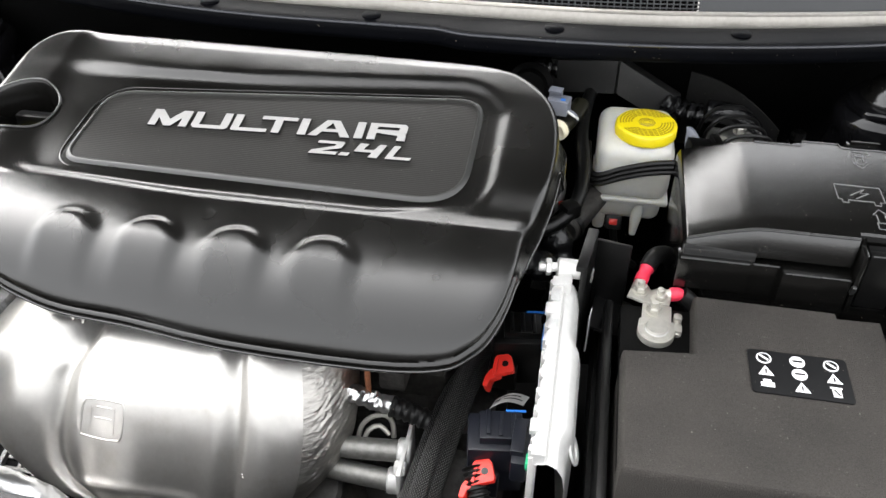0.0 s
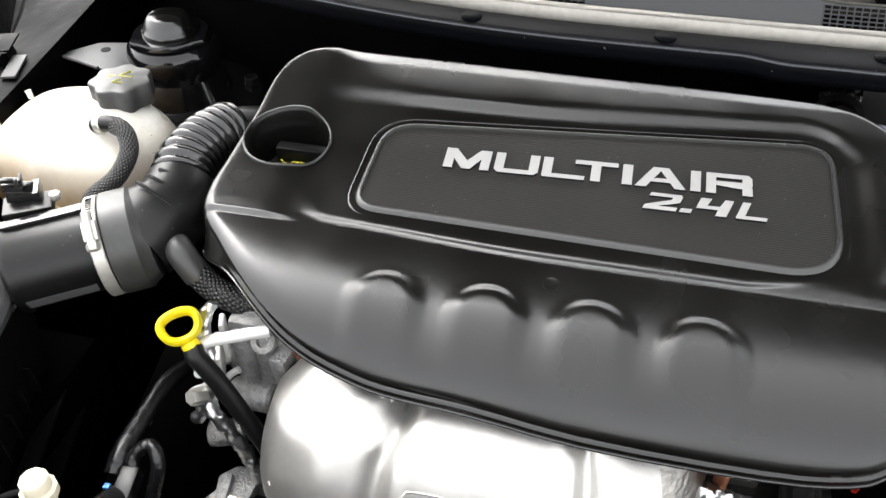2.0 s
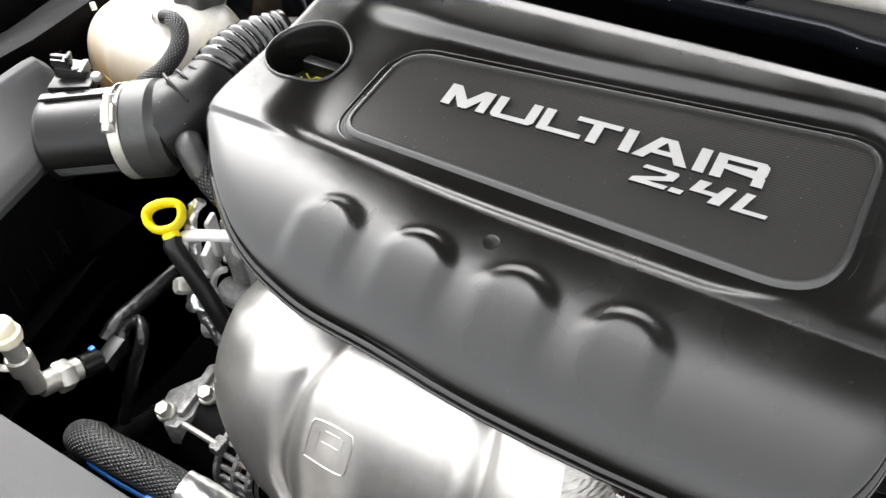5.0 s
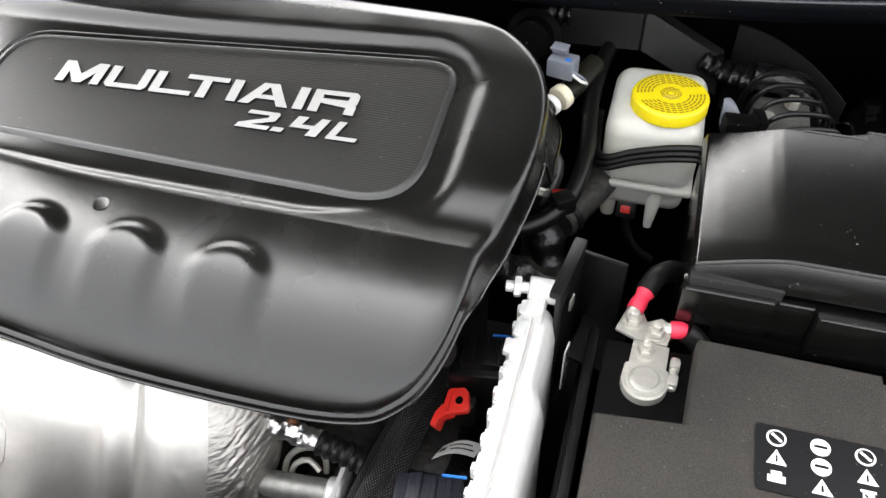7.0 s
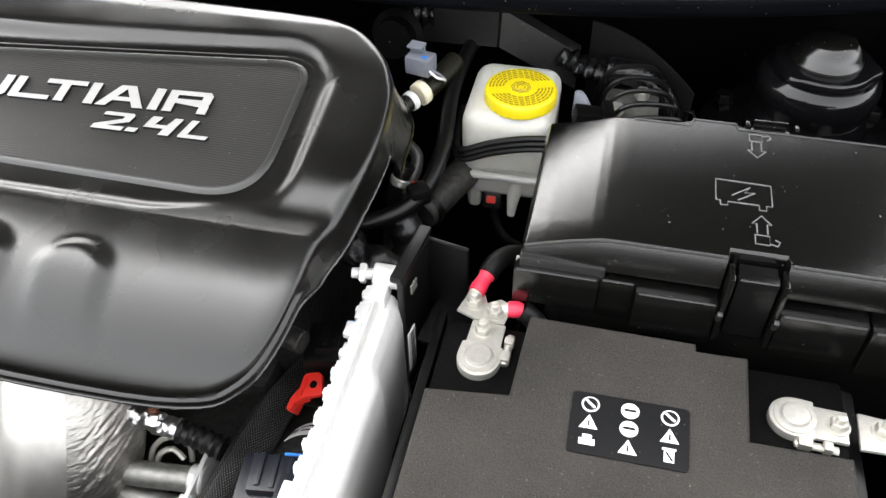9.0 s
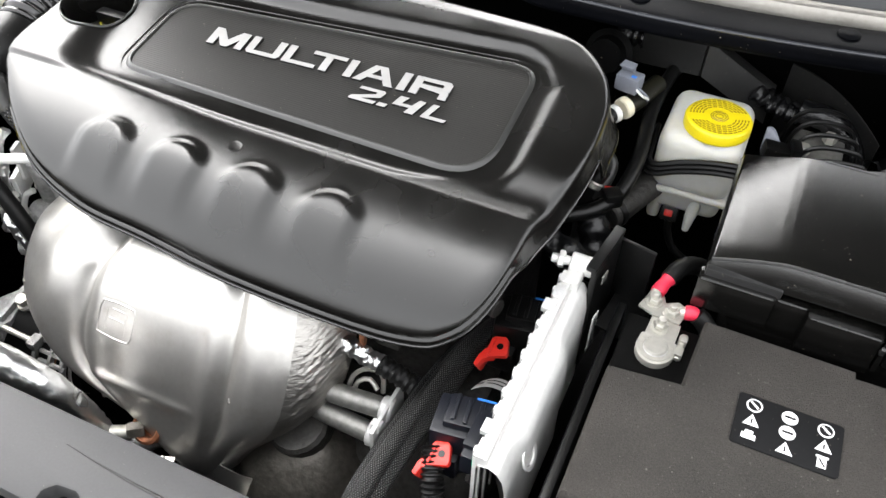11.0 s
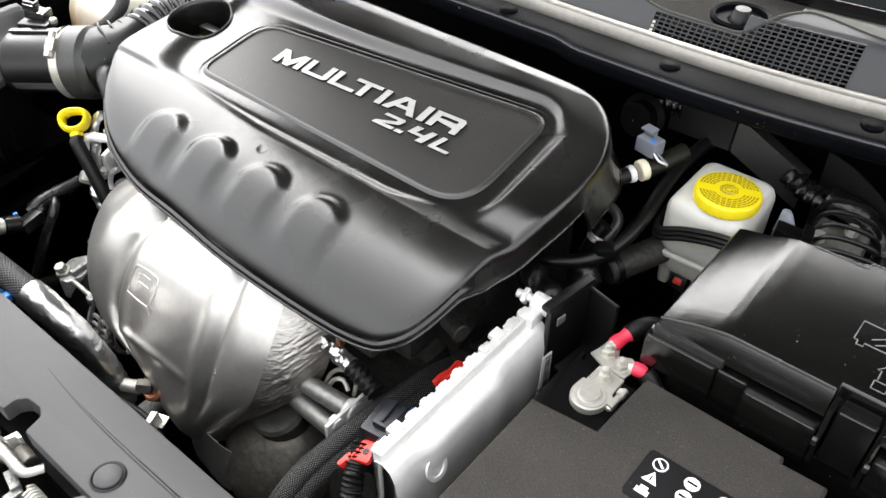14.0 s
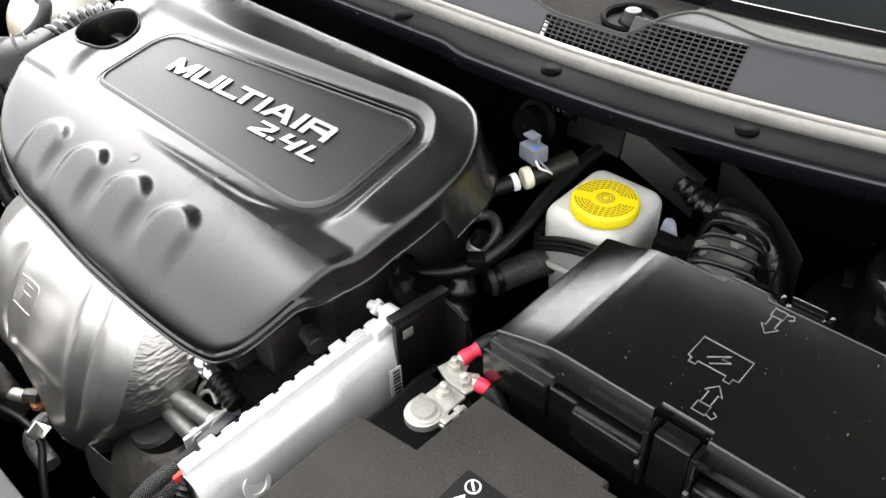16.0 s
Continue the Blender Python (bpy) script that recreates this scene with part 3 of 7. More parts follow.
def cowl():
    c = thing("cowl", (MID, 0.86, 0.93), "black and grey plastic cowl below the windscreen", "cowl", kind="structure")
    rail = [(-0.004, 0.913), (-0.010, 0.9125), (-0.0155, 0.913), (-0.0185, 0.917), (-0.0185, 0.928), (-0.0165, 0.9325), (-0.010, 0.934), (0.016, 0.934), (0.021, 0.931), (0.023, 0.918), (0.030, 0.916)]

    def rail_front(x):
        """The rail's front edge steps forwards beside the brake servo."""
        return -0.010 * step(0.095, 0.140, x)

    def rail_at(u, v):
        x = -0.72 + 1.52 * u
        k = min(len(rail) - 2, int(v * (len(rail) - 1)))
        f = v * (len(rail) - 1) - k
        (y0, z0), (y1, z1) = rail[k], rail[k + 1]
        y = y0 + (y1 - y0) * f
        return (x, pin_line(x) + y + (rail_front(x) if k < 6 else rail_front(x) * (1 - f) if k == 6 else 0.0), z0 + (z1 - z0) * f)
    part("cowl_rail", sheet(rail_at, 120, 30), M["rail"], c, "black cowl rail with push pins")
    # thin pale tube paints the highlight on the rail's front fold
    part("rail_edge", sweep([(x, pin_line(x) - 0.0178 + rail_front(x), 0.9322) for x in [-0.72 + 0.01 * k for k in range(153)]], 0.0017, 8, smooth=False), M["railedge"], c, "glossy rolled front edge with its highlight in the colour")
    seal = strip_along([(0.024, 0.925), (0.0245, 0.937), (0.027, 0.9425), (0.032, 0.9445), (0.037, 0.944), (0.040, 0.940), (0.0415, 0.934), (0.044, 0.925)])
    part("weather_seal", seal, M["strip"], c, "worn silver-grey bonnet seal")

    # grey panel: steep face, then a shallow top that ends at a wavy rear lip
    run = [(0.0440, 0.9300), (0.0485, 0.9380), (0.0535, 0.9445), (0.0750, 0.9725), (0.0820, 0.9755), (0.1200, 0.9830)]
    reach_of = [0.0]
    for (y0, z0), (y1, z1) in zip(run, run[1:]):
        reach_of.append(reach_of[-1] + math.hypot(y1 - y0, z1 - z0))

    def on_run(q):
        k = max(i for i in range(len(run) - 1) if reach_of[i] <= max(q, 0.0) + 1e-9)
        f = (q - reach_of[k]) / (reach_of[k + 1] - reach_of[k])
        return run[k][0] + (run[k + 1][0] - run[k][0]) * f, run[k][1] + (run[k + 1][1] - run[k][1]) * f

    def lip(x):
        """How far up the panel its rear lip lies."""
        wide = 0.060 - 0.026 * step(0.08, 0.19, x)
        far = 0.082 - 0.016 * step(0.315, 0.40, x)
        return wide + (far - wide) * step(0.262, 0.318, x)

    def low_rows(x):
        return 0.174 <= x <= 0.268

    def screen(a, b, q0, n=24):
        def fn(u, v):
            x = a + (b - a) * u
            lo = q0
            dy, z = on_run(lo + (lip(x) - lo) * v)
            return (x, pin_line(x) + dy, z)
        return sheet(fn, n, 14, 0.0025)
    full = 0.0527
    short = reach_of[2] + 0.375 * (reach_of[3] - reach_of[2])
    for a, b, q0 in ((-0.72, -0.305, 0.0), (-0.305, -0.055, full), (-0.055, 0.174, 0.0), (0.174, 0.268, short), (0.268, 0.379, full), (0.379, 0.80, 0.0)):
        part("cowl_screen", screen(a, b, q0), M["cowl"], c)
    edge = []
    for i in range(153):
        x = -0.72 + 0.01 * i
        dy, z = on_run(lip(x))
        edge.append((x, pin_line(x) + dy, z))
    part("rear_lip", sweep(edge, 0.0015, 8), M["scuttle"], c, "pale rounded rear lip")

    def hollow(u, v):
        x = -0.72 + 1.52 * u
        dy, z = on_run(lip(x))
        prof = [(dy, z - 0.001), (dy + 0.003, z - 0.016), (max(0.105, dy + 0.012), 0.951), (0.135, 0.960), (0.149, 0.968)]
        k = min(3, int(v * 4))
        f = v * 4 - k
        return (x, pin_line(x) + prof[k][0] + (prof[k + 1][0] - prof[k][0]) * f, prof[k][1] + (prof[k + 1][1] - prof[k][1]) * f)
    part("scuttle_hollow", sheet(lambda u, v: hollow(u * (0.300 + 0.72) / 1.52, v), 90, 16), M["felt"], c, "dark textured hollow before the glass")

    def apron(u, v):
        x = 0.300 + 0.50 * u
        dy, z = on_run(lip(x))
        return (x, pin_line(x) + dy + (0.146 - dy) * v, z - 0.004 - 0.006 * math.sin(math.pi * min(1.0, v * 1.3)) + (0.966 - z + 0.004) * v)
    part("scuttle_panel", sheet(apron, 40, 12), M["scuttle"], c, "pale grey panel before the glass")
    part("glass_edge", strip_along([(0.146, 0.966), (0.147, 0.974), (0.152, 0.977), (0.157, 0.976)]), M["paint"], c, "black glass edging")
    cup = part("wiper_cup", lathe([(0.031, 0.9560), (0.0315, 0.9600), (0.0295, 0.9625), (0.0265, 0.9610), (0.024, 0.948), (0.010, 0.944), (0.001, 0.944)], pose(0.252, 0.935, 0), 32), M["rail"], c, "round black wiper cup")
    part("wiper_spindle", lathe([(0.014, 0.940), (0.014, 0.956), (0.011, 0.960), (0.008, 0.968), (0.001, 0.969)], pose(0.252, 0.935, 0), 24), M["black"], cup, "black wiper spindle")
    # two grilles of square openings
    for a, b in ((-0.305, -0.055), (0.174, 0.379)):
        low = min(b, 0.268) if a > 0 else a
        if low > a:
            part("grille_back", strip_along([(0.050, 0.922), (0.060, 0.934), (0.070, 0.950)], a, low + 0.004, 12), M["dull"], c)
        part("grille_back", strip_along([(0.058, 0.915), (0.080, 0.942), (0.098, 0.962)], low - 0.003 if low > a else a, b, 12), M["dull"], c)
        cols = int(round((b - a) / 0.0071))
        for i in range(cols + 1):
            x = a + (b - a) * i / cols
            y = pin_line(x)
            f = 0.375 if low_rows(x) and a > 0 else 1.0
            bm = sweep([(x, y + 0.0485, 0.938), (x, y + 0.0535, 0.9445), (x, y + 0.0535 + 0.0215 * f, 0.9445 + 0.028 * f)], 0.0008, 6, smooth=False)
            part("slat", bm, M["cowl"], c)
        for k in range(10):
            f = k / 9
            dy, z = 0.0510 + 0.0240 * f, 0.9412 + 0.0313 * f
            start = 0.268 if a > 0 and f > 0.45 else a
            pts = [(start + (b - start) * i / 10, pin_line(start + (b - start) * i / 10) + dy, z) for i in range(11)]
            part("slat", sweep(pts, 0.0008, 6, smooth=False), M["cowl"], c)
    for x in (-0.55, -0.36, -0.164, 0.027, 0.227, 0.420, 0.61):
        pin = lathe([(0.0105, 0.0), (0.0105, 0.0015), (0.009, 0.003), (0.003, 0.0036)], pose(x, pin_line(x), 0.934), 20)
        part("push_pin", pin, M["rail"], c)


# ---- engine cover ----
OUTLINE = [(0.118, 0.4395), (0.174, 0.443), (0.196, 0.450), (0.211, 0.462), (0.221, 0.482), (0.2265, 0.510), (0.2300, 0.545), (0.237, 0.572), (0.2435, 0.600), (0.247, 0.630), (0.2475, 0.660), (0.2440, 0.692),
           (0.2335, 0.720), (0.217, 0.743), (0.196, 0.761), (0.172, 0.7715), (0.140, 0.7755), (0.08, 0.7775), (0.0, 0.778), (-0.08, 0.779), (-0.17, 0.780), (-0.25, 0.781), (-0.290, 0.7775), (-0.312, 0.768), (-0.326, 0.750),
           (-0.333, 0.722), (-0.3345, 0.68), (-0.336, 0.62), (-0.337, 0.580), (-0.330, 0.552), (-0.308, 0.528), (-0.278, 0.500), (-0.246, 0.477), (-0.218, 0.464), (-0.184, 0.455), (-0.15, 0.4495),
           (-0.10, 0.446), (-0.005, 0.440)]
HOLE = (-0.2915, 0.6480, 0.0375)
PLATE = (-0.2125, 0.1755, 0.572, 0.716)


def plate_mid(x):
    """The plate's lower and upper edges run slightly apart towards the driver's side."""
    t = (x + 0.2125) / 0.388
    return 0.572 + 0.006 * (1 - t) , 0.686 + 0.034 * t


def ridge_y(x):
    return 0.5445 + 0.010 * step(-0.05, -0.25, x)


def rib(x, y):
    """Four runner-shaped ribs on the front slope, flat-topped with an arched upper end."""
    h = 0.0
    for k in range(4):
        c = -0.1615 + 0.0770 * k
        dx = (x - c) / 0.0350
        top = 0.5230 - 0.0004 * k
        dy = (y - (top - 0.031)) / 0.031
        r = math.hypot(dx, max(0.0, dy))
        if r < 1.0:
            h += 0.0060 * step(0.0, 0.52, 1.0 - r) * step(0.446, 0.500, y)
    return h


def plate_gap(x, y):
    """How far a point lies outside the badge plate's rounded outline (negative inside)."""
    lo, hi = plate_mid(min(max(x, PLATE[0]), PLATE[1]))
    r = 0.034
    qx = abs(x - (PLATE[0] + PLATE[1]) / 2) - (PLATE[1] - PLATE[0]) / 2 + r
    qy = abs(y - (lo + hi) / 2) - (hi - lo) / 2 + r
    return math.hypot(max(qx, 0.0), max(qy, 0.0)) + min(max(qx, qy), 0.0) - r


def edge_share(x, y):
    """How far the point is from the outline, in metres (by the outline's segments)."""
    best = 9.0
    n = len(RIM)
    for i in range(n):
        ax, ay = RIM[i]
        bx, by = RIM[(i + 1) % n]
        dx, dy = bx - ax, by - ay
        t = max(0.0, min(1.0, ((x - ax) * dx + (y - ay) * dy) / (dx * dx + dy * dy)))
        best = min(best, math.hypot(x - ax - dx * t, y - ay - dy * t))
    return best


def soft_max(a, b, k):
    return 0.5 * (a + b + math.sqrt((a - b) ** 2 + k * k))


def cover_height(x, y):
    ry = ridge_y(x)
    # the plate's pad, a riser round its rear and driver's side, and the flat rear shelf
    pad = 0.8905 + 0.20 * (y - 0.635) - 0.0095 * step(-0.190, -0.345, x) * step(0.750, 0.660, y)
    g = plate_gap(x, y)
    rear = step(0.0045, 0.0275, g) * step(0.690, 0.715, y + 0.05 * (x < 0) * x) * step(-0.345, -0.185, x)
    side = step(0.0095, 0.0265, g) * step(0.150, 0.185, x) * step(0.556, 0.606, y)
    top = pad + 0.0080 * (1 - (1 - rear) * (1 - side))
    shelf = 0.9188 + 0.095 * (min(y, 0.756) - 0.752) - 1.2 * max(0.0, y - 0.756) ** 2
    top = -soft_max(-top, -shelf, 0.0012)
    # front slope
    d = max(0.0, (ry - y) / 0.104)
    front = 0.8806 - 0.104 * (0.13 * d + 0.27 * d ** 2.2 + 0.13 * min(d, 1.1) ** 6)
    if y < ry:
        z = front
    else:
        # the crest leans back into the dip before the plate, more widely at its end beside the plate
        far = y - ry
        crest = 0.008 + 0.020 * step(0.09, 0.175, x)
        back = 0.8806 - 0.13 * min(far, crest) * step(0.0, 0.005, far) - 0.42 * max(0.0, far - crest)
        sharp = step(-0.285, -0.225, x)
        flat = 0.8806 + 0.115 * (y - ry)
        z = soft_max(back * sharp + flat * (1 - sharp), top, 0.003 + 0.012 * (1 - sharp))
        z -= 0.5 * (0.003 + 0.012 * (1 - sharp)) * (1 - step(0.0, 0.015, y - ry)) * 0.1
    return z + rib(x, y)


def catmull_closed(points, per):
    p = [Vector((a, b, 0)) for a, b in points]
    n = len(p)
    out = []
    for i in range(n):
        a, b, c, d = p[i - 1], p[i], p[(i + 1) % n], p[(i + 2) % n]
        for k in range(per):
            t = k / per
            q = 0.5 * ((2 * b) + (c - a) * t + (2 * a - 5 * b + 4 * c - d) * t * t + (3 * b - a - 3 * c + d) * t ** 3)
            out.append((q.x, q.y))
    return out


RIM = catmull_closed(OUTLINE, 3)


def even_rim(count):
    """The rim resampled to even steps."""
    pts = catmull_closed(OUTLINE, 12)
    n = len(pts)
    lens = [math.hypot(pts[(i + 1) % n][0] - pts[i][0], pts[(i + 1) % n][1] - pts[i][1]) for i in range(n)]
    total, out, i, run = sum(lens), [], 0, 0.0
    for k in range(count):
        want = total * k / count
        while run + lens[i] < want:
            run += lens[i]
            i += 1
        f = (want - run) / lens[i]
        a, b = pts[i], pts[(i + 1) % n]
        out.append((a[0] + (b[0] - a[0]) * f, a[1] + (b[1] - a[1]) * f))
    return out


def engine_cover():
    c = thing("engine_cover", (-0.05, 0.62, 0.80), "satin black moulded plastic engine cover with silver lettering", "engine cover")
    # the upper shell: a fine grid clipped to the outline, its rolled edge and skirt
    nx, ny = 200, 132
    x0, x1, y0, y1 = -0.339, 0.250, 0.437, 0.783
    rim = even_rim(520)
    bm = bmesh.new()
    # rows are warped so that grid borders lie on the outline
    cols = [(-1 + 2 * i / nx) for i in range(nx + 1)]
    rows = [(-1 + 2 * j / ny) for j in range(ny + 1)]
    cx, cy = -0.0445, 0.610
    angs = []
    for px, py in rim:
        angs.append((math.atan2(py - cy, px - cx), math.hypot(px - cx, py - cy)))
    angs.sort()
    keys = np.array([a for a, _ in angs])
    rads = np.array([r for _, r in angs])

    def reach(a):
        return float(np.interp(a, keys, rads, period=2 * math.pi))
    hx, hy = (x1 - x0) / 2, (y1 - y0) / 2
    grid = []
    for u in cols:
        line = []
        for v in rows:
            # a point of the bounding box, drawn in towards the outline near the border
            s = max(abs(u), abs(v))
            px, py = u * hx, v * hy
            if s > 1e-6:
                a = math.atan2(py, px)
                far = math.hypot(px, py) / s
                target = reach(a)
                k = s ** 3
                f = 1 - k + k * target / far
                px, py = px * f, py * f
            x, y = cx + px, cy + py
            d = math.hypot(x - HOLE[0], y - HOLE[1])
            inside = d < HOLE[2]
            if inside and d > 1e-6:
                x = HOLE[0] + (x - HOLE[0]) / d * HOLE[2]
                y = HOLE[1] + (y - HOLE[1]) / d * HOLE[2]
            e = edge_share(x, y) if s > 0.72 else 0.1
            z = cover_height(x, y)
            rear = step(0.50, 0.56, y)
            wide = 0.016 - 0.007 * rear
            if e < wide:
                q = 1 - e / wide
                z -= (0.0032 + 0.0030 * rear) * (1 - math.sqrt(max(0.0, 1 - q * q)))
            line.append((bm.verts.new((x, y, z)), inside))
        grid.append(line)
    for i in range(nx):
        for j in range(ny):
            q = (grid[i][j], grid[i + 1][j], grid[i + 1][j + 1], grid[i][j + 1])
            if not all(f for _, f in q):
                try:
                    bm.faces.new([v for v, _ in q])
                except ValueError:
                    pass
    border = [grid[i][0] for i in range(nx + 1)] + [grid[nx][j] for j in range(1, ny + 1)] + [grid[i][ny] for i in range(nx - 1, -1, -1)] + [grid[0][j] for j in range(ny - 1, 0, -1)]
    border = [v for v, _ in border]
    # a small shoulder all round, then the skirt
    rings = [border]
    lip = ((0.0000, 0.0040), (0.0022, 0.0048), (0.0032, 0.0065), (0.0026, 0.0120), (0.0010, 0.0135))
    wall = ((0.0012, 0.0100), (0.0050, 0.0370), (0.0085, 0.0480), (0.0090, 0.0505), (0.0080, 0.0560))
    for (out0, down0), (out1, down1) in zip(lip, wall):
        ring = []
        for v in border:
            dx, dy = v.co.x - cx, (v.co.y - cy) * 1.3
            n = math.hypot(dx, dy)
            rear = step(0.50, 0.57, v.co.y)
            notch = step(0.17, 0.215, v.co.x) * rear * (1 - step(0.650, 0.662, v.co.y))
            flare = 1.0 + 0.75 * step(0.14, 0.20, v.co.x) * step(0.675, 0.715, v.co.y)
            out = out0 + (out1 * flare * (1 - 0.55 * notch) - out0) * rear
            fall = down0 + (down1 * (1 - 0.58 * notch) - down0) * rear
            ring.append(bm.verts.new((v.co.x + dx / n * out, v.co.y + dy / n * out, v.co.z - fall)))
        rings.append(ring)
    for a, b in zip(rings, rings[1:]):
        for k in range(len(a)):
            bm.faces.new((a[k], a[(k + 1) % len(a)], b[(k + 1) % len(a)], b[k]))
    bead = [v.co.copy() for v in rings[4]]
    bmesh.ops.remove_doubles(bm, verts=bm.verts, dist=0.00005)
    bmesh.ops.recalc_face_normals(bm, faces=bm.faces[:])
    bm.faces.ensure_lookup_table()
    probe = max(bm.faces, key=lambda f: f.calc_center_median().z)
    if probe.normal.z < 0:
        bmesh.ops.reverse_faces(bm, faces=bm.faces[:])
    part("cover_shell", bm, M["cover"], c, angle=60)

    thin = [q for k, q in enumerate(bead) if k == 0 or (q - bead[k - 1]).length > 0.0006]
    part("edge_bead", sweep(thin + thin[:1], 0.0013, 8, smooth=False, caps=False), M["gloss"], c, "thin shiny moulded edge")

    # filler opening: a rolled rim and a deep well
    def well(u, v):
        a = 2 * math.pi * u
        prof = [(0.0395, 0.0006), (0.0385, 0.0016), (0.0372, 0.0012), (0.0362, -0.002), (0.0355, -0.075)]
        k = min(3, int(v * 4))
        f = v * 4 - k
        r = prof[k][0] + (prof[k + 1][0] - prof[k][0]) * f
        h = prof[k][1] + (prof[k + 1][1] - prof[k][1]) * f
        x, y = HOLE[0] + r * math.cos(a), HOLE[1] + r * math.sin(a)
        ex, ey = HOLE[0] + 0.039 * math.cos(a), HOLE[1] + 0.039 * math.sin(a)
        return (x, y, cover_height(ex, ey) + h)
    bm = sheet(well, 64, 16)
    bmesh.ops.remove_doubles(bm, verts=bm.verts, dist=0.00002)
    bmesh.ops.recalc_face_normals(bm, faces=bm.faces[:])
    part("filler_well", bm, M["cover"], c)
    rim_line = [(HOLE[0] + 0.0384 * math.cos(2 * math.pi * k / 72), HOLE[1] + 0.0384 * math.sin(2 * math.pi * k / 72)) for k in range(73)]
    part("filler_rim", sweep([(x, y, cover_height(x, y) + 0.0014) for x, y in rim_line], 0.0010, 8, smooth=False, caps=False), M["border"], c, "rounded rim of the filler opening")

    # the ribbed badge plate, with a bevelled border, in its recess
    def plate_outline(grow, n=10):
        pts = []
        t_l = plate_mid(PLATE[0])
        t_r = plate_mid(PLATE[1])
        quad = [Vector((PLATE[1] + grow, t_r[1] + grow)), Vector((PLATE[0] - grow, t_l[1] + grow)), Vector((PLATE[0] - grow - 0.004, t_l[0] - grow)), Vector((PLATE[1] + grow, t_r[0] - grow))]
        radius = (0.032, 0.034, 0.026, 0.050)
        for k in range(4):
            p, q, r = quad[k], quad[k - 1], quad[(k + 1) % 4]
            a = p + (q - p).normalized() * (radius[k] + grow)
            b = p + (r - p).normalized() * (radius[k] + grow)
            for i in range(n + 1):
                t = i / n
                w = a * (1 - t) ** 2 + p * 2 * t * (1 - t) + b * t * t
                pts.append((w.x, w.y))
        return pts

    def plate_z(x, y):
        return 0.8905 + 0.20 * (y - 0.635)

    def plate_rings(spec, name, mat, fill):
        bm = bmesh.new()
        rings = []
        for grow, h in spec:
            rings.append([bm.verts.new((x, y, plate_z(x, y) + h)) for x, y in plate_outline(grow)])
        for a, b in zip(rings, rings[1:]):
            for k in range(len(a)):
                bm.faces.new((a[k], a[(k + 1) % len(a)], b[(k + 1) % len(a)], b[k]))
        if fill:
            f = bm.faces.new(rings[-1])
            bmesh.ops.triangulate(bm, faces=[f])
        bmesh.ops.recalc_face_normals(bm, faces=bm.faces[:])
        return part(name, bm, mat, c)
    plate_rings([(0.0045, -0.006), (0.0045, -0.0005), (0.0032, 0.0003), (0.0022, 0.0001), (0.0014, -0.0012), (0.0012, -0.006)], "recess_rim", M["cover"], False)
    plate = plate_rings([(-0.0072, 0.0002), (-0.0074, 0.0010)], "badge_plate", M["plate"], True)
    tagged(plate, "finely ribbed dark plate with a rounded border")
    plate_rings([(-0.0016, -0.006), (-0.0018, -0.0006), (-0.0024, 0.0006), (-0.0038, 0.0018), (-0.0054, 0.0027), (-0.0064, 0.0029), (-0.0070, 0.0027), (-0.0073, 0.0016), (-0.0074, -0.001)], "plate_border", M["border"], False)

    # raised lettering, one mesh a character, from bold square shapes a height of one tall
    def shapes(ch, w):
        t, m = 0.35, w / 2
        if ch == "M":
            return [[(0, 0), (t, 0), (t, 0.50), (m - 0.16, 0), (m + 0.16, 0), (w - t, 0.52), (w - t, 0), (w, 0), (w, 1), (w - 0.42, 1), (m, 0.42), (0.38, 1), (0, 1)]]
        if ch == "U":
            return [[(0, 1), (0, 0.14), (0.14, 0), (w - 0.14, 0), (w, 0.14), (w, 1), (w - t, 1), (w - t, 0.21), (t, 0.21), (t, 1)]]
        if ch == "L":
            return [[(0, 0.05), (0.06, 0), (w, 0), (w, 0.20), (t, 0.20), (t, 1), (0, 1)]]
        if ch == "T":
            return [[(m - t / 2, 0), (m + t / 2, 0), (m + t / 2, 0.79), (w, 0.79), (w, 1), (0, 1), (0, 0.79), (m - t / 2, 0.79)]]
        if ch == "A":
            def xi(y):
                return 0.40 + (m - 0.40) * y / 0.83
            a, b = (xi(0.27), 0.27), (xi(0.46), 0.46)
            am, bm_ = (w - a[0], 0.27), (w - b[0], 0.46)
            return [[(0, 0), (0.40, 0), a, b, (m, 0.83), (m, 1), (m - 0.28, 1)], [(w, 0), (m + 0.28, 1), (m, 1), (m, 0.83), bm_, am, (w - 0.40, 0)], [a, am, bm_, b]]
        if ch == "R":
            g = w - t
            return [[(0, 0), (t, 0), (t, 0.41), (t, 0.62), (t, 0.79), (t, 1), (0, 1)], [(t, 0.79), (g, 0.79), (w, 0.86), (w - 0.14, 1), (t, 1)], [(g, 0.62), (w, 0.50), (w, 0.86), (g, 0.79)],
                    [(t, 0.41), (g, 0.30), (g, 0.41), (w - 0.04, 0.43), (w, 0.50), (g, 0.62), (t, 0.62)], [(g, 0), (w, 0), (w, 0.36), (w - 0.04, 0.43), (g, 0.41), (g, 0.30)]]
        if ch == "2":
            return [[(0, 0), (w, 0), (w, 0.22), (0.60, 0.22), (w, 0.52), (w, 0.88), (w - 0.12, 1), (0, 1), (0, 0.80), (w - 0.42, 0.80), (w - 0.42, 0.66), (0, 0.24)]]
        if ch == "4":
            return [[(0, 0.36), (w - 0.48, 0.36), (w - 0.48, 0), (w, 0), (w, 1), (w - 0.38, 1), (w - 0.46, 0.56), (0.42, 0.56), (0.48, 1), (0, 1)]]
        return [[(0, 0), (w, 0), (w, 0.24 if ch == "." else 1), (0, 0.24 if ch == "." else 1)]]

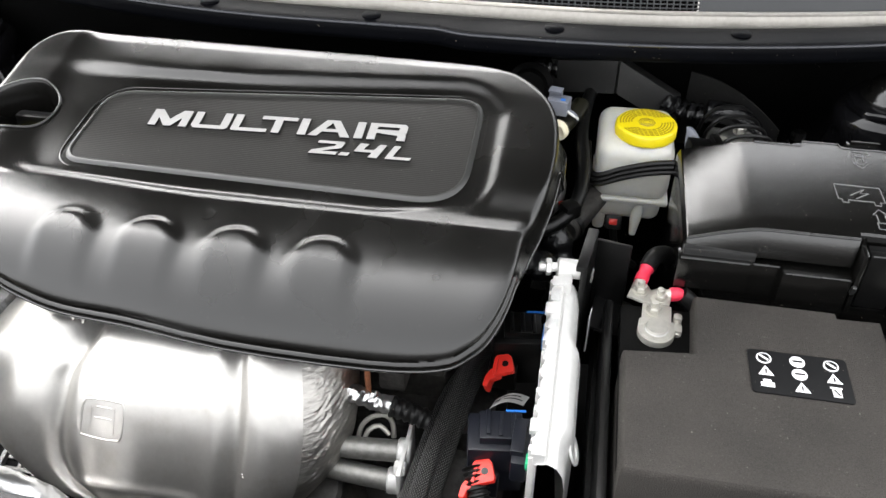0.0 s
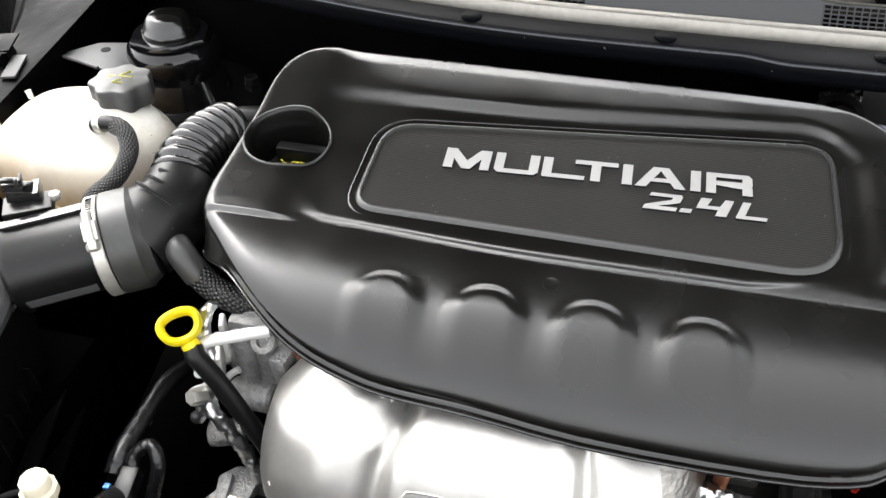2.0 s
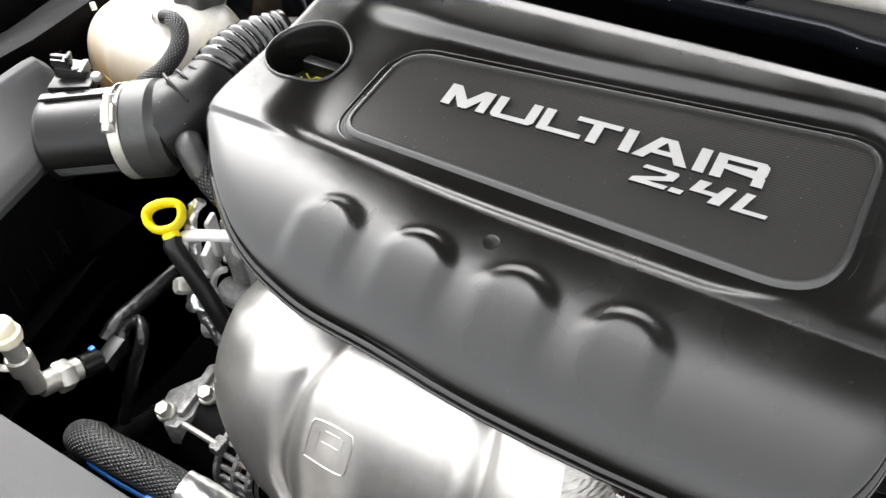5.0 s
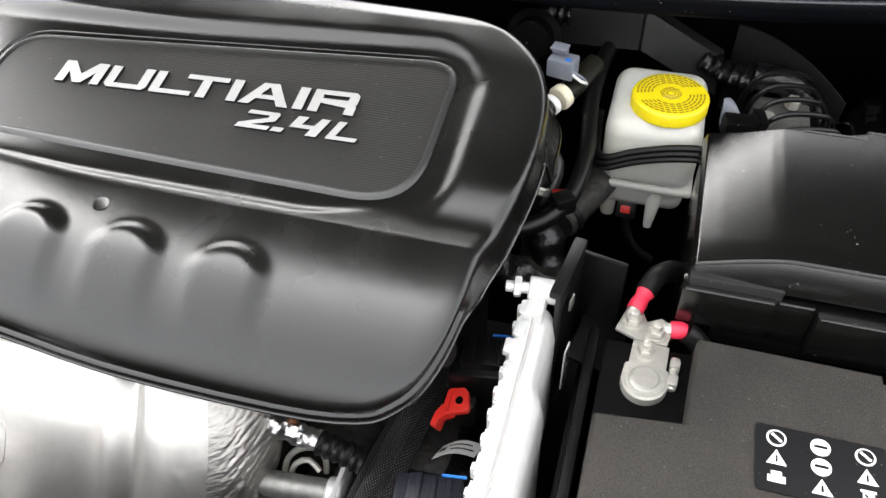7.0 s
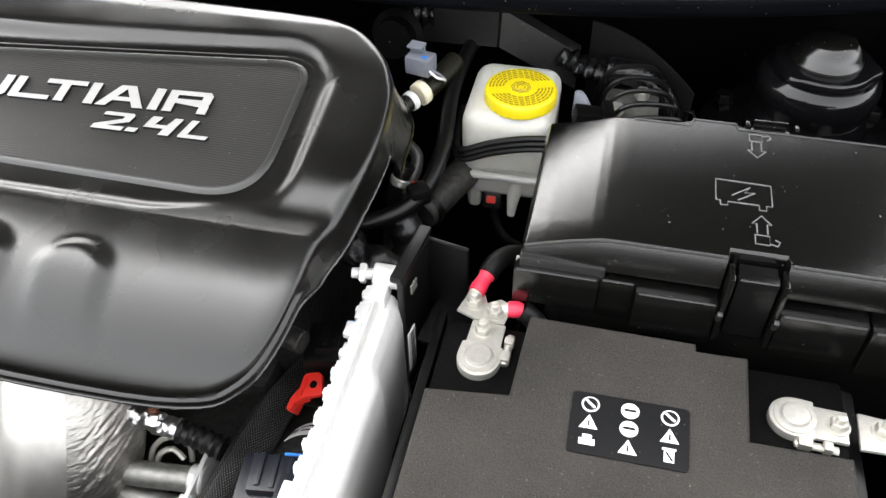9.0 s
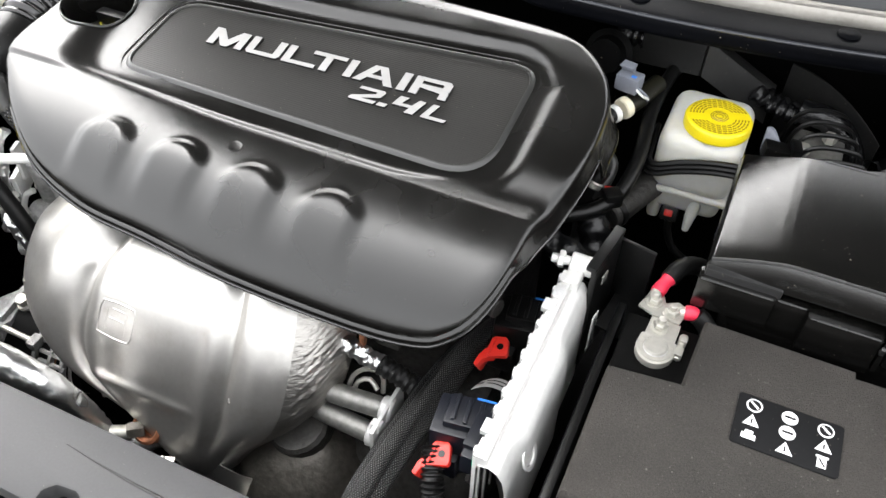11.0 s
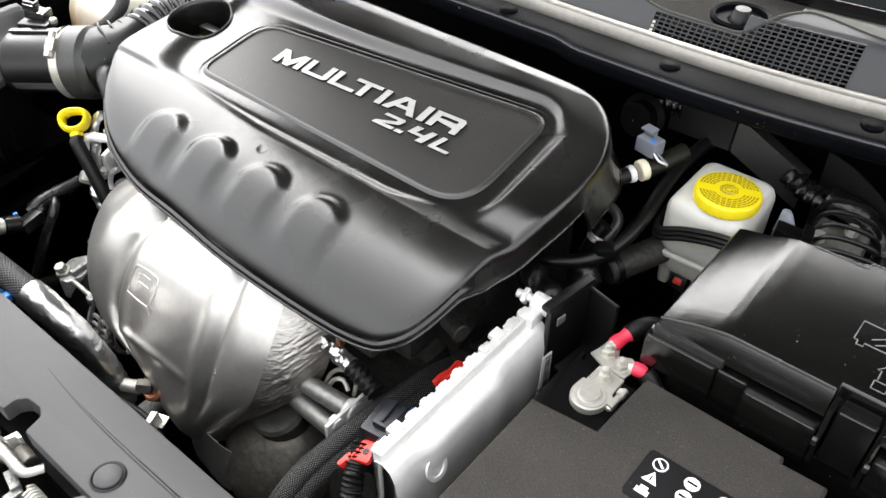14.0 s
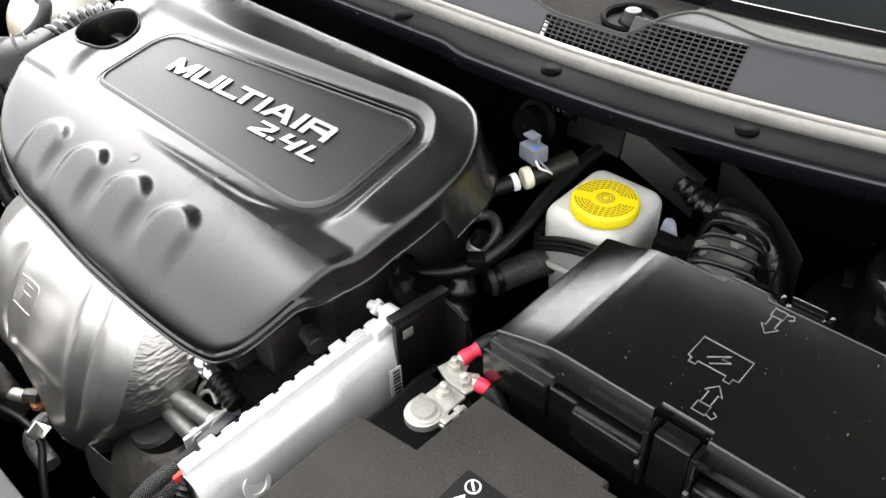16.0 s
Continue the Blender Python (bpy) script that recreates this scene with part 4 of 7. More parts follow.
    def letters(text, left, right, base_l, base_r, height, lean, spans):
        for ch, (a, b) in zip(text, spans):
            w = (b - a) * (right - left) / height
            bm = bmesh.new()
            for poly in shapes(ch, w):
                f = bm.faces.new([bm.verts.new((px, py, 0)) for px, py in poly])
            bmesh.ops.remove_doubles(bm, verts=bm.verts, dist=0.001)
            for v in bm.verts:
                sx = a + (b - a) * v.co.x / w
                up = v.co.y
                wx = left + (right - left) * sx + lean * height * (up - 0.5)
                y = base_l + (base_r - base_l) * sx + height * up
                v.co = (wx, y, plate_z(wx, y) + 0.0004)
            bmesh.ops.triangulate(bm, faces=bm.faces[:])
            bmesh.ops.recalc_face_normals(bm, faces=bm.faces[:])
            top = bmesh.ops.extrude_face_region(bm, geom=bm.faces[:])
            bmesh.ops.translate(bm, verts=[e for e in top["geom"] if isinstance(e, bmesh.types.BMVert)], vec=(0, -0.0004, 0.0027))
            bmesh.ops.recalc_face_normals(bm, faces=bm.faces[:])
            for f in bm.faces:
                f.material_index = 0 if f.normal.z > 0.7 else 1
            part("letter", bm, (M["letter"], M["letterside"]), plate, "raised silver letter with black sides", angle=30)
    letters("MULTIAIR", -0.1480, 0.1055, 0.6365, 0.6460, 0.0225, 0.0, ((0, 0.154), (0.170, 0.316), (0.329, 0.469), (0.434, 0.574), (0.590, 0.622), (0.631, 0.793), (0.807, 0.839), (0.856, 1.0)))
    letters("2.4L", 0.0230, 0.1185, 0.6195, 0.6215, 0.0178, 0.35, ((0, 0.272), (0.300, 0.393), (0.414, 0.681), (0.754, 1.0)))
    # a shallow moulding mark on the front slope
    dim = lathe([(0.0062, 0.0), (0.0060, 0.0006), (0.0050, 0.0004), (0.0010, 0.0002)], pose(-0.041, 0.527, cover_height(-0.041, 0.527) - 0.0001, 10), 20)
    part("moulding_mark", dim, M["cover"], c)

    cap = thing("oil_filler_cap", (HOLE[0] + 0.004, HOLE[1] + 0.004, 0.80), "black oil filler cap with a yellow symbol inside the opening", "oil cap")
    part("cap_body", lathe([(0.028, 0.80), (0.0295, 0.806), (0.0295, 0.856), (0.0275, 0.860), (0.004, 0.861)], pose(HOLE[0] + 0.004, HOLE[1] - 0.001, 0.004), 40, lambda a, z: 1 + 0.03 * math.cos(10 * a)), M["black"], cap)
    part("grip", box(HOLE[0] + 0.006, HOLE[1] + 0.013, 0.870, 0.046, 0.013, 0.016, 0.003), M["black"], cap)
    ox, oy, oz = HOLE[0] - 0.002, HOLE[1] + 0.001, 0.8660
    part("symbol", join(*[sweep([(ox + a, oy + b, oz) for a, b in pts], 0.0009, 5, smooth=False) for pts in (((0.0, -0.004), (0.0125, -0.004), (0.0125, 0.0035), (0.002, 0.0035), (0.0, -0.004)), ((0.006, -0.004), (0.007, 0.0035)), ((-0.010, 0.0045), (-0.006, 0.001), (0.0, -0.002)), ((-0.011, -0.002), (-0.010, -0.004)))]), M["yellowink"], cap, "yellow oil can symbol")


ground()
car()
cowl()
engine_cover()


# ---- battery side ----
def battery():
    b = thing("battery", (0.46, 0.46, 0.60), "black car battery under a felt cover", "battery")
    part("case", box(0.462, 0.470, 0.70, 0.285, 0.185, 0.19, 0.006), M["black"], b)
    part("lid", box(0.455, 0.470, 0.7995, 0.275, 0.178, 0.010, 0.003), M["dull"], b)
    for x, y in ((0.347, 0.5245), (0.558, 0.5200)):
        part("post", lathe([(0.0105, 0.800), (0.0095, 0.8125), (0.0085, 0.8138), (0.002, 0.8140)], pose(x, y, 0), 28), M["zinc"], b, "grey lead post")
    tray = thing("battery_tray", (0.46, 0.46, 0.58), "black plastic battery tray", "tray")
    part("floor", box(0.462, 0.47, 0.59, 0.31, 0.23, 0.02, 0.004), M["black"], tray)
    part("wall", box(0.309, 0.465, 0.69, 0.008, 0.23, 0.20, 0.003), M["black"], tray)
    part("wall", box(0.462, 0.578, 0.675, 0.31, 0.008, 0.17, 0.003), M["black"], tray)

    cover = thing("battery_cover", (0.45, 0.465, 0.74), "dark grey-brown needle felt battery cover", "battery cover")
    outline = [(0.318, 0.365), (0.588, 0.365), (0.588, 0.487), (0.5265, 0.4865), (0.5275, 0.5525), (0.4935, 0.5515), (0.493, 0.558), (0.377, 0.559), (0.3735, 0.4895), (0.318, 0.4835)]
    bm = bmesh.new()
    rings = []
    cx, cy = 0.45, 0.46

    def inset(d):
        n = len(outline)
        out = []
        for i in range(n):
            p, a, c = Vector(outline[i]), Vector(outline[i - 1]), Vector(outline[(i + 1) % n])
            u, w = (p - a).normalized(), (c - p).normalized()
            nu, nw = Vector((-u.y, u.x)), Vector((-w.y, w.x))
            bis = (nu + nw)
            bis = bis / max(0.3, bis.length_squared / 2)
            out.append(p + bis * d)
        return out
    for d, z in ((0.0, 0.745), (0.0, 0.8165), (0.0006, 0.8205), (0.0016, 0.8230), (0.0030, 0.8240)):
        rings.append([bm.verts.new((q.x, q.y, z)) for q in inset(d)])
    for a, b2 in zip(rings, rings[1:]):
        for k in range(len(a)):
            bm.faces.new((a[k], a[(k + 1) % len(a)], b2[(k + 1) % len(a)], b2[k]))
    pad = bmesh.new()
    f = pad.faces.new([pad.verts.new(v.co) for v in rings[-1]])
    f.normal_update()
    bmesh.ops.triangulate(pad, faces=[f])
    part("top_pad", pad, M["felt"], cover, "flat felt top")
    bmesh.ops.recalc_face_normals(bm, faces=bm.faces[:])
    part("skirt", bm, M["felt"], cover)

    s = thing("warning_label", (0.451, 0.477, 0.8245), "black label with nine white warning symbols on the felt", "label")
    part("backing", prism(rounded(0.4145, 0.4885, 0.454, 0.4995, 0.003, 4), 0.8240, 0.8252), M["sticker"], s)

    def disc(x, y, r, z=0.8257):
        return lathe([(r, z - 0.0004), (r, z), (0.0002, z)], pose(x, y, 0), 24)

    def tri(x, y, r, z=0.8257):
        return prism([(x - r, y - r * 0.8), (x + r, y - r * 0.8), (x, y + r * 0.95)], z - 0.0004, z)
    plan = [(0, 0, "d"), (0, 1, "t"), (0, 2, "b"), (1, 0, "d"), (1, 1, "d"), (1, 2, "t"), (2, 0, "d"), (2, 1, "t"), (2, 2, "s")]
    for cx, cy, kind in plan:
        x, y = 0.4265 + 0.0250 * cx, 0.4905 - 0.0135 * cy
        if kind == "d":
            part("symbol", disc(x, y, 0.0058), M["white"], s)
            part("symbol_mark", disc(x, y, 0.0046, 0.8260), M["sticker"], s) if cx != 1 else None
            part("symbol_mark", box(x, y, 0.8262, 0.0075, 0.0016, 0.0004, 0, (0, 0, -40 if cx != 1 else 0)), M["white"] if cx != 1 else M["sticker"], s)
        elif kind == "t":
            part("symbol", tri(x, y, 0.0058), M["white"], s)
            part("symbol_mark", box(x, y - 0.001, 0.8260, 0.0011, 0.0042, 0.0005), M["sticker"], s)
        elif kind == "b":
            part("symbol", join(box(x, y - 0.001, 0.8255, 0.010, 0.0042, 0.0006), box(x, y + 0.0030, 0.8255, 0.006, 0.0022, 0.0006)), M["white"], s)
        else:
            part("symbol", join(box(x, y - 0.0012, 0.8255, 0.0062, 0.0078, 0.0006), box(x, y + 0.0040, 0.8255, 0.0085, 0.0014, 0.0006)), M["white"], s)
            part("symbol_mark", box(x, y - 0.0012, 0.8260, 0.0010, 0.0070, 0.0005, 0, (0, 0, 35)), M["sticker"], s)


def terminal(name, x, y, m, label, nuts, plate):
    """A zinc battery clamp; m turns its local plan (x right, y back) about the post."""
    t = thing(name, (x, y, 0.800), label, "battery terminal", group="battery terminals")

    def put(bm):
        for v in bm.verts:
            v.co.z *= 0.68
        bmesh.ops.transform(bm, matrix=m, verts=bm.verts)
        return bm
    ring = [(0.0155 * math.cos(radians(a)), 0.0165 * math.sin(radians(a))) for a in range(180, 361, 12)] + [(0.0148, 0.012), (-0.0148, 0.012)]
    part("clamp", put(prism(ring, 0.0015, 0.017, 0.0015)), M["zinc"], t)
    part("clamp_face", put(lathe([(0.0138, 0.0165), (0.0134, 0.0180), (0.0106, 0.0182), (0.0102, 0.0174), (0.001, 0.0174)], pose(0, 0, 0), 32)), M["zinc"], t)
    part("collar", put(lathe([(0.0098, 0.0174), (0.0096, 0.0196), (0.0090, 0.0200), (0.0052, 0.0197), (0.0046, 0.0200), (0.0005, 0.0200)], pose(0, 0, 0), 32)), M["alu"], t, "worn grey post top")
    part("pinch_ear", put(join(box(0.0175, 0.006, 0.0105, 0.007, 0.009, 0.013, 0.0012), box(0.0175, 0.020, 0.0105, 0.007, 0.006, 0.013, 0.0012), rod((0.0175, 0.000, 0.0105), (0.0175, 0.027, 0.0105), 0.0030, 10))), M["zinc"], t)
    part("bus_plate", put(join(*[prism(p, 0.0105, 0.0140, 0.0006) for p in plate])), M["zinc"], t)
    for nx, ny in nuts:
        part("washer", put(lathe([(0.0078, 0.0140), (0.0078, 0.0156), (0.004, 0.0158)], pose(nx, ny, 0), 20)), M["zinc"], t)
        nut = part("nut", put(hexnut((nx, ny, 0.0154), (nx, ny, 0.0225), 0.0062)), M["zinc"], t)
        part("stud", put(rod((nx, ny, 0.020), (nx, ny, 0.0300), 0.0031, 12)), M["zinc"], nut)
    return t


def terminals():
    z = 0.799
    nuts = [(-0.003, 0.0245), (-0.0155, 0.0495), (0.0015, 0.0425)]
    plates = [[(-0.0125, 0.010), (0.0125, 0.010), (0.0120, 0.0335), (-0.0125, 0.0335)],
              [(-0.0265, 0.0400), (-0.0105, 0.0345), (0.0100, 0.0345), (0.0130, 0.0540), (0.0030, 0.0580), (-0.0060, 0.0520), (-0.0100, 0.0600), (-0.0220, 0.0600)]]
    terminal("positive_terminal", 0.347, 0.5245, pose(0.347, 0.5245, z, 0, 0, -3), "zinc-plated positive battery clamp with three nuts", nuts, plates)
    terminal("negative_terminal", 0.558, 0.5200, pose(0.558, 0.5200, z, 0, 0, -92), "zinc-plated negative battery clamp beside the felt cover", [(0.0, 0.027), (-0.003, 0.055)], [plates[0], [(-0.014, 0.040), (0.014, 0.040), (0.012, 0.075), (-0.012, 0.075)]])
    for pts, sl in ((((0.3335, 0.583, 0.811), (0.339, 0.598, 0.815), (0.347, 0.616, 0.817), (0.362, 0.640, 0.80), (0.375, 0.665, 0.76)), 0.14),
                    (((0.360, 0.573, 0.809), (0.370, 0.574, 0.809), (0.381, 0.572, 0.800), (0.386, 0.572, 0.785), (0.388, 0.575, 0.74)), 0.14)):
        cab = thing("battery_cable", pts[0], "black battery cable with a pinkish red sleeve at its lug", "cable", group="positive battery cables")
        path = spline(pts, 0.003)
        k = int(len(path) * sl)
        ahead = (Vector(path[0]) - Vector(path[2])).normalized()
        part("lug", rod(Vector(path[0]) - ahead * 0.002, Vector(path[0]) + ahead * 0.010 - Vector((0, 0, 0.002)), 0.0052, 12, 0.001), M["zinc"], cab, "crimped bright lug")
        part("sleeve", sweep(path[:k + 1], lambda q, m: 0.0062 + 0.0010 * math.sin(m * 420) * q, 14, 0.0015, smooth=False), M["pink"], cab, "pinkish red shrink sleeve")
        part("lead", sweep(path[k:], 0.0080, 14, smooth=False), M["rubber"], cab)


def fuse_box():
    f = thing("fuse_box", (0.52, 0.66, 0.66), "glossy black plastic fuse box with an embossed lid", "fuse box")
    x_end = 0.665
    prof = [(0.3632, 0.848), (0.3638, 0.8555), (0.3665, 0.8612), (0.380, 0.8665), (0.394, 0.8714), (0.404, 0.8748), (0.411, 0.8772), (0.4185, 0.8790), (0.428, 0.8798), (0.446, 0.8800), (x_end, 0.8800)]

    def back(x):
        return 0.7300 + 0.0085 * step(0.4755, 0.4780, x) - 0.0065 * step(0.5100, 0.5120, x) + 0.006 * step(0.400, 0.364, x)

    def lid(u, v):
        n = len(prof) - 1
        k = min(n - 1, int(u * n))
        t = u * n - k
        x = prof[k][0] + (prof[k + 1][0] - prof[k][0]) * t
        z = prof[k][1] + (prof[k + 1][1] - prof[k][1]) * t
        y0, y1 = 0.5865 + 0.003 * step(0.42, 0.365, x) + 0.0085 * (step(0.5020, 0.5030, x) - step(0.5405, 0.5415, x)), back(x)
        e = 0.0022
        if v < 0.02:
            return (x, y0 - 0.0022 * (0.02 - v) / 0.02, z - 0.028 * (0.02 - v) / 0.02)
        if v < 0.05:
            a = (v - 0.02) / 0.03
            return (x, y0 + e * a, z + 0.0 - 0.0012 * (1 - a) ** 2)
        if v > 0.98:
            return (x, y1, z - 0.02 * (v - 0.98) / 0.02)
        return (x, y0 + e + (y1 - y0 - e) * (v - 0.05) / 0.93, z)
    bm = bmesh.new()
    us = sorted([i / 96 for i in range(97)] + [0.9 + 0.1 * (q - 0.446) / (x_end - 0.446) for q in (0.5020, 0.5025, 0.5030, 0.5405, 0.5410, 0.5415)])
    vs = [0, 0.02, 0.03, 0.04, 0.05, 0.2, 0.4, 0.6, 0.8, 0.98, 1.0]
    g = [[bm.verts.new(lid(u, v)) for v in vs] for u in us]
    for i in range(len(us) - 1):
        for j in range(len(vs) - 1):
            bm.faces.new((g[i][j], g[i + 1][j], g[i + 1][j + 1], g[i][j + 1]))
    bmesh.ops.recalc_face_normals(bm, faces=bm.faces[:])
    bm.faces.ensure_lookup_table()
    if max(bm.faces, key=lambda q: q.calc_area()).normal.z < 0:
        bmesh.ops.reverse_faces(bm, faces=bm.faces[:])
    lid_ob = part("lid", bm, M["lid"], f, "glossy black lid with worn embossed marks", angle=50)
    rear = [(x, back(x) + 0.0004, 0.8801) for x in [0.432 + 0.001 * k for k in range(233)]]
    part("rear_edge", sweep(rear, 0.0009, 6, smooth=False), M["gloss"], lid_ob, "thin raised rear edge")
    # pale strips stand in for the satin highlight on the lid's rounded front
    for x0, x1 in ((0.432, 0.5015), (0.5425, 0.664)):
        part("front_edge", sweep([(x0, 0.5868, 0.8797), (x1, 0.5868, 0.8797)], 0.0014, 8, smooth=False), M["edgegloss"], lid_ob, "rolled front edge with its satin highlight in the colour")
    part("front_edge", sweep([(0.3665, 0.5895, 0.8610), (0.392, 0.5885, 0.8705), (0.411, 0.5870, 0.8770), (0.420, 0.5868, 0.8791), (0.432, 0.5868, 0.8797)], 0.0014, 8), M["edgegloss"], lid_ob, "rolled front edge with its satin highlight in the colour")
    # tub, stepped front ledges, latch in its recess
    part("base", join(box(0.5145, 0.665, 0.765, 0.300, 0.136, 0.150, 0.006), box(0.5145, 0.664, 0.848, 0.300, 0.130, 0.010, 0.002)), M["gloss"], f)
    for x0, x1, y, z0, z1 in ((0.3610, 0.4215, 0.5778, 0.815, 0.8485), (0.4217, 0.4468, 0.5808, 0.808, 0.8470), (0.4470, 0.5025, 0.5735, 0.806, 0.8465), (0.5430, 0.6000, 0.5735, 0.806, 0.8460), (0.6025, 0.6640, 0.5725, 0.800, 0.8440)):
        ledge = part("front_ledge", box((x0 + x1) / 2, (y + 0.592) / 2, (z0 + z1) / 2, x1 - x0, 0.592 - y, z1 - z0, 0.0014), M["gloss"], f)
        # pale strip along the ledge, a highlight put into the colour
        part("ledge_edge", sweep([(x0 + 0.002, y + 0.0006, z1 - 0.0006), (x1 - 0.002, y + 0.0006, z1 - 0.0006)], 0.0010, 6, smooth=False), M["edgegloss"], ledge, "paler edge strip as a highlight")
    part("upper_rib", box(0.3945, 0.5858, 0.8510, 0.060, 0.007, 0.009, 0.0016), M["edgegloss"], f)
    part("front_skirt", box(0.5245, 0.5855, 0.775, 0.278, 0.009, 0.075, 0.002), M["gloss"], f)
    part("recess_back", box(0.5225, 0.5955, 0.850, 0.038, 0.003, 0.056, 0.0008), M["gloss"], f)
    latch = part("latch", join(box(0.5230, 0.5795, 0.8450, 0.0270, 0.009, 0.055, 0.0022), box(0.5230, 0.584, 0.8700, 0.0250, 0.014, 0.004, 0.0010)), M["black"], f)
    part("latch_edge", sweep([(0.5110, 0.5756, 0.8719), (0.5350, 0.5756, 0.8719)], 0.0009, 6, smooth=False), M["edgegloss"], latch)
    for x in (0.5055, 0.5400):
        part("latch_guide", box(x, 0.5800, 0.8430, 0.0040, 0.016, 0.062, 0.001), M["gloss"], f)
        part("guide_tip", box(x + (-0.0012 if x < 0.52 else 0.0012), 0.5715, 0.8380, 0.0036, 0.0040, 0.010, 0.0010, (20, 0, 0)), M["edgegloss"], f)
    part("hinge_clip", join(box(0.537, 0.7405, 0.871, 0.030, 0.010, 0.010, 0.002), box(0.537, 0.7465, 0.8785, 0.026, 0.004, 0.005, 0.001), box(0.519, 0.740, 0.877, 0.003, 0.008, 0.010, 0.0008), box(0.556, 0.740, 0.877, 0.003, 0.008, 0.010, 0.0008)), M["gloss"], f)

    def line(pts, r=0.0005):
        return sweep([(x, y, 0.8803) for x, y in pts], r, 6, smooth=False)
    part("embossed_box", line([(0.497, 0.6440), (0.497, 0.6395), (0.502, 0.6395), (0.502, 0.6435), (0.5235, 0.6435), (0.5235, 0.6385), (0.5285, 0.6385), (0.5285, 0.6435), (0.5325, 0.6435), (0.5325, 0.6665), (0.494, 0.6675), (0.494, 0.6445), (0.497, 0.6440)]), M["line"], lid_ob)
    part("embossed_flash", line([(0.505, 0.651), (0.518, 0.662), (0.514, 0.6555), (0.521, 0.6560), (0.509, 0.6465)]), M["line"], lid_ob)
    for s, y0 in ((1, 0.0), (-1, 1.331)):
        q = lambda x, y: (x, y if s > 0 else y0 - y)
        part("embossed_arrow", line([q(0.5210, 0.6140), q(0.5210, 0.6240), q(0.5180, 0.6240), q(0.5245, 0.6325), q(0.5310, 0.6240), q(0.5280, 0.6240), q(0.5280, 0.6140)]), M["line"], lid_ob)
        part("embossed_lock", line([q(0.5195, 0.6125), q(0.5290, 0.6125), q(0.5290, 0.6035), q(0.5195, 0.6035), q(0.5195, 0.6125)]), M["line"], lid_ob)
        part("embossed_hook", line([q(0.5290, 0.6050), q(0.5340, 0.6035), q(0.5355, 0.6075), q(0.5325, 0.6095)]), M["line"], lid_ob)


def brake_reservoir():
    r = thing("brake_fluid_reservoir", (0.33, 0.79, 0.74), "white plastic brake fluid reservoir with a yellow cap", "reservoir")

    def blob(x0, x1, y0, y1, z0, z1, rad, taper=0.0):
        bm = bmesh.new()
        bmesh.ops.create_cube(bm, size=1.0)
        for v in bm.verts:
            s = 1 - (taper if v.co.z < 0 else 0)
            v.co = ((x0 + x1) / 2 + v.co.x * (x1 - x0) * s, (y0 + y1) / 2 + v.co.y * (y1 - y0) * s, z0 if v.co.z < 0 else z1)
        bmesh.ops.bevel(bm, geom=bm.edges[:], offset=rad, segments=5, affect='EDGES', profile=0.5)
        return bm
    part("upper_tank", blob(0.2850, 0.366, 0.749, 0.846, 0.781, 0.8500, 0.0155, 0.02), M["fluid"], r, angle=60)
    part("seam", blob(0.2845, 0.3665, 0.7490, 0.838, 0.7795, 0.7865, 0.003), M["fluid"], r, angle=60)
    part("lower_tank", blob(0.2885, 0.362, 0.757, 0.822, 0.752, 0.784, 0.010, 0.06), M["fluid"], r, angle=60)
    part("foot", blob(0.2900, 0.3040, 0.760, 0.80, 0.733, 0.764, 0.005, 0.1), M["fluid"], r, angle=60)
    part("nipple", sweep([(0.338, 0.764, 0.770), (0.336, 0.757, 0.757), (0.335, 0.753, 0.738)], lambda s, d: 0.0080 - 0.0045 * s, 12), M["fluid"], r)
    cap = part("cap", lathe([(0.0305, 0.8485), (0.0318, 0.8500), (0.0318, 0.8590), (0.0306, 0.8610), (0.0285, 0.8617), (0.001, 0.8617)], pose(0.3335, 0.7835, 0), 72, lambda a, z: 1 + (0.007 * (1 if math.cos(24 * a) > 0 else 0) if z < 0.8595 else 0)), M["yellow"], r, "yellow screw cap with raised print")
    # rings of raised print, too small to read
    for rad, n, gap in ((0.0272, 34, 3), (0.0243, 30, 3), (0.0214, 26, 3), (0.0185, 22, 3), (0.0156, 18, 3)):
        for k in range(n):
            if k % (n // 2) < gap - 1:
                continue
            a = 2 * math.pi * k / n + 0.3
            w = 2 * math.pi * rad / n * 0.78
            part("print_bar", box(0.3335 + rad * math.cos(a), 0.7835 + rad * math.sin(a), 0.8618, 0.0014, w, 0.0004, 0, (0, 0, math.degrees(a))), M["darkink"], cap)
    for q, sides in ((0.0085, 8), (0.0062, 24), (0.0036, 24)):
        pts = [(0.3335 + q * math.cos(2 * math.pi * k / sides), 0.7835 + q * math.sin(2 * math.pi * k / sides), 0.8618) for k in range(sides + 1)]
        part("print_ring", sweep(pts, 0.0005, 5, smooth=False), M["darkink"], cap)
    for k in range(3):
        z = 0.818 - 0.0056 * k
        solo("reservoir_strap", sweep([(0.277, 0.810, z - 0.002), (0.2790, 0.775, z - 0.003), (0.2825, 0.751, z - 0.003), (0.292, 0.7435, z - 0.001), (0.312, 0.7440, z + 0.008), (0.336, 0.7420, z + 0.0175), (0.356, 0.7395, z + 0.0235), (0.378, 0.738, z + 0.0265)], 0.0030, 8), M["rubber"], (0.32, 0.75, z), "thin black rubber line wrapped round the reservoir", "hose", group="thin reservoir lines")
    c = thing("level_sensor_plug", (0.313, 0.772, 0.735), "black sensor plug with a red lock", "connector")
    part("plug", box(0.3140, 0.7720, 0.7420, 0.018, 0.014, 0.022, 0.002, (-30, 0, 0)), M["black"], c)
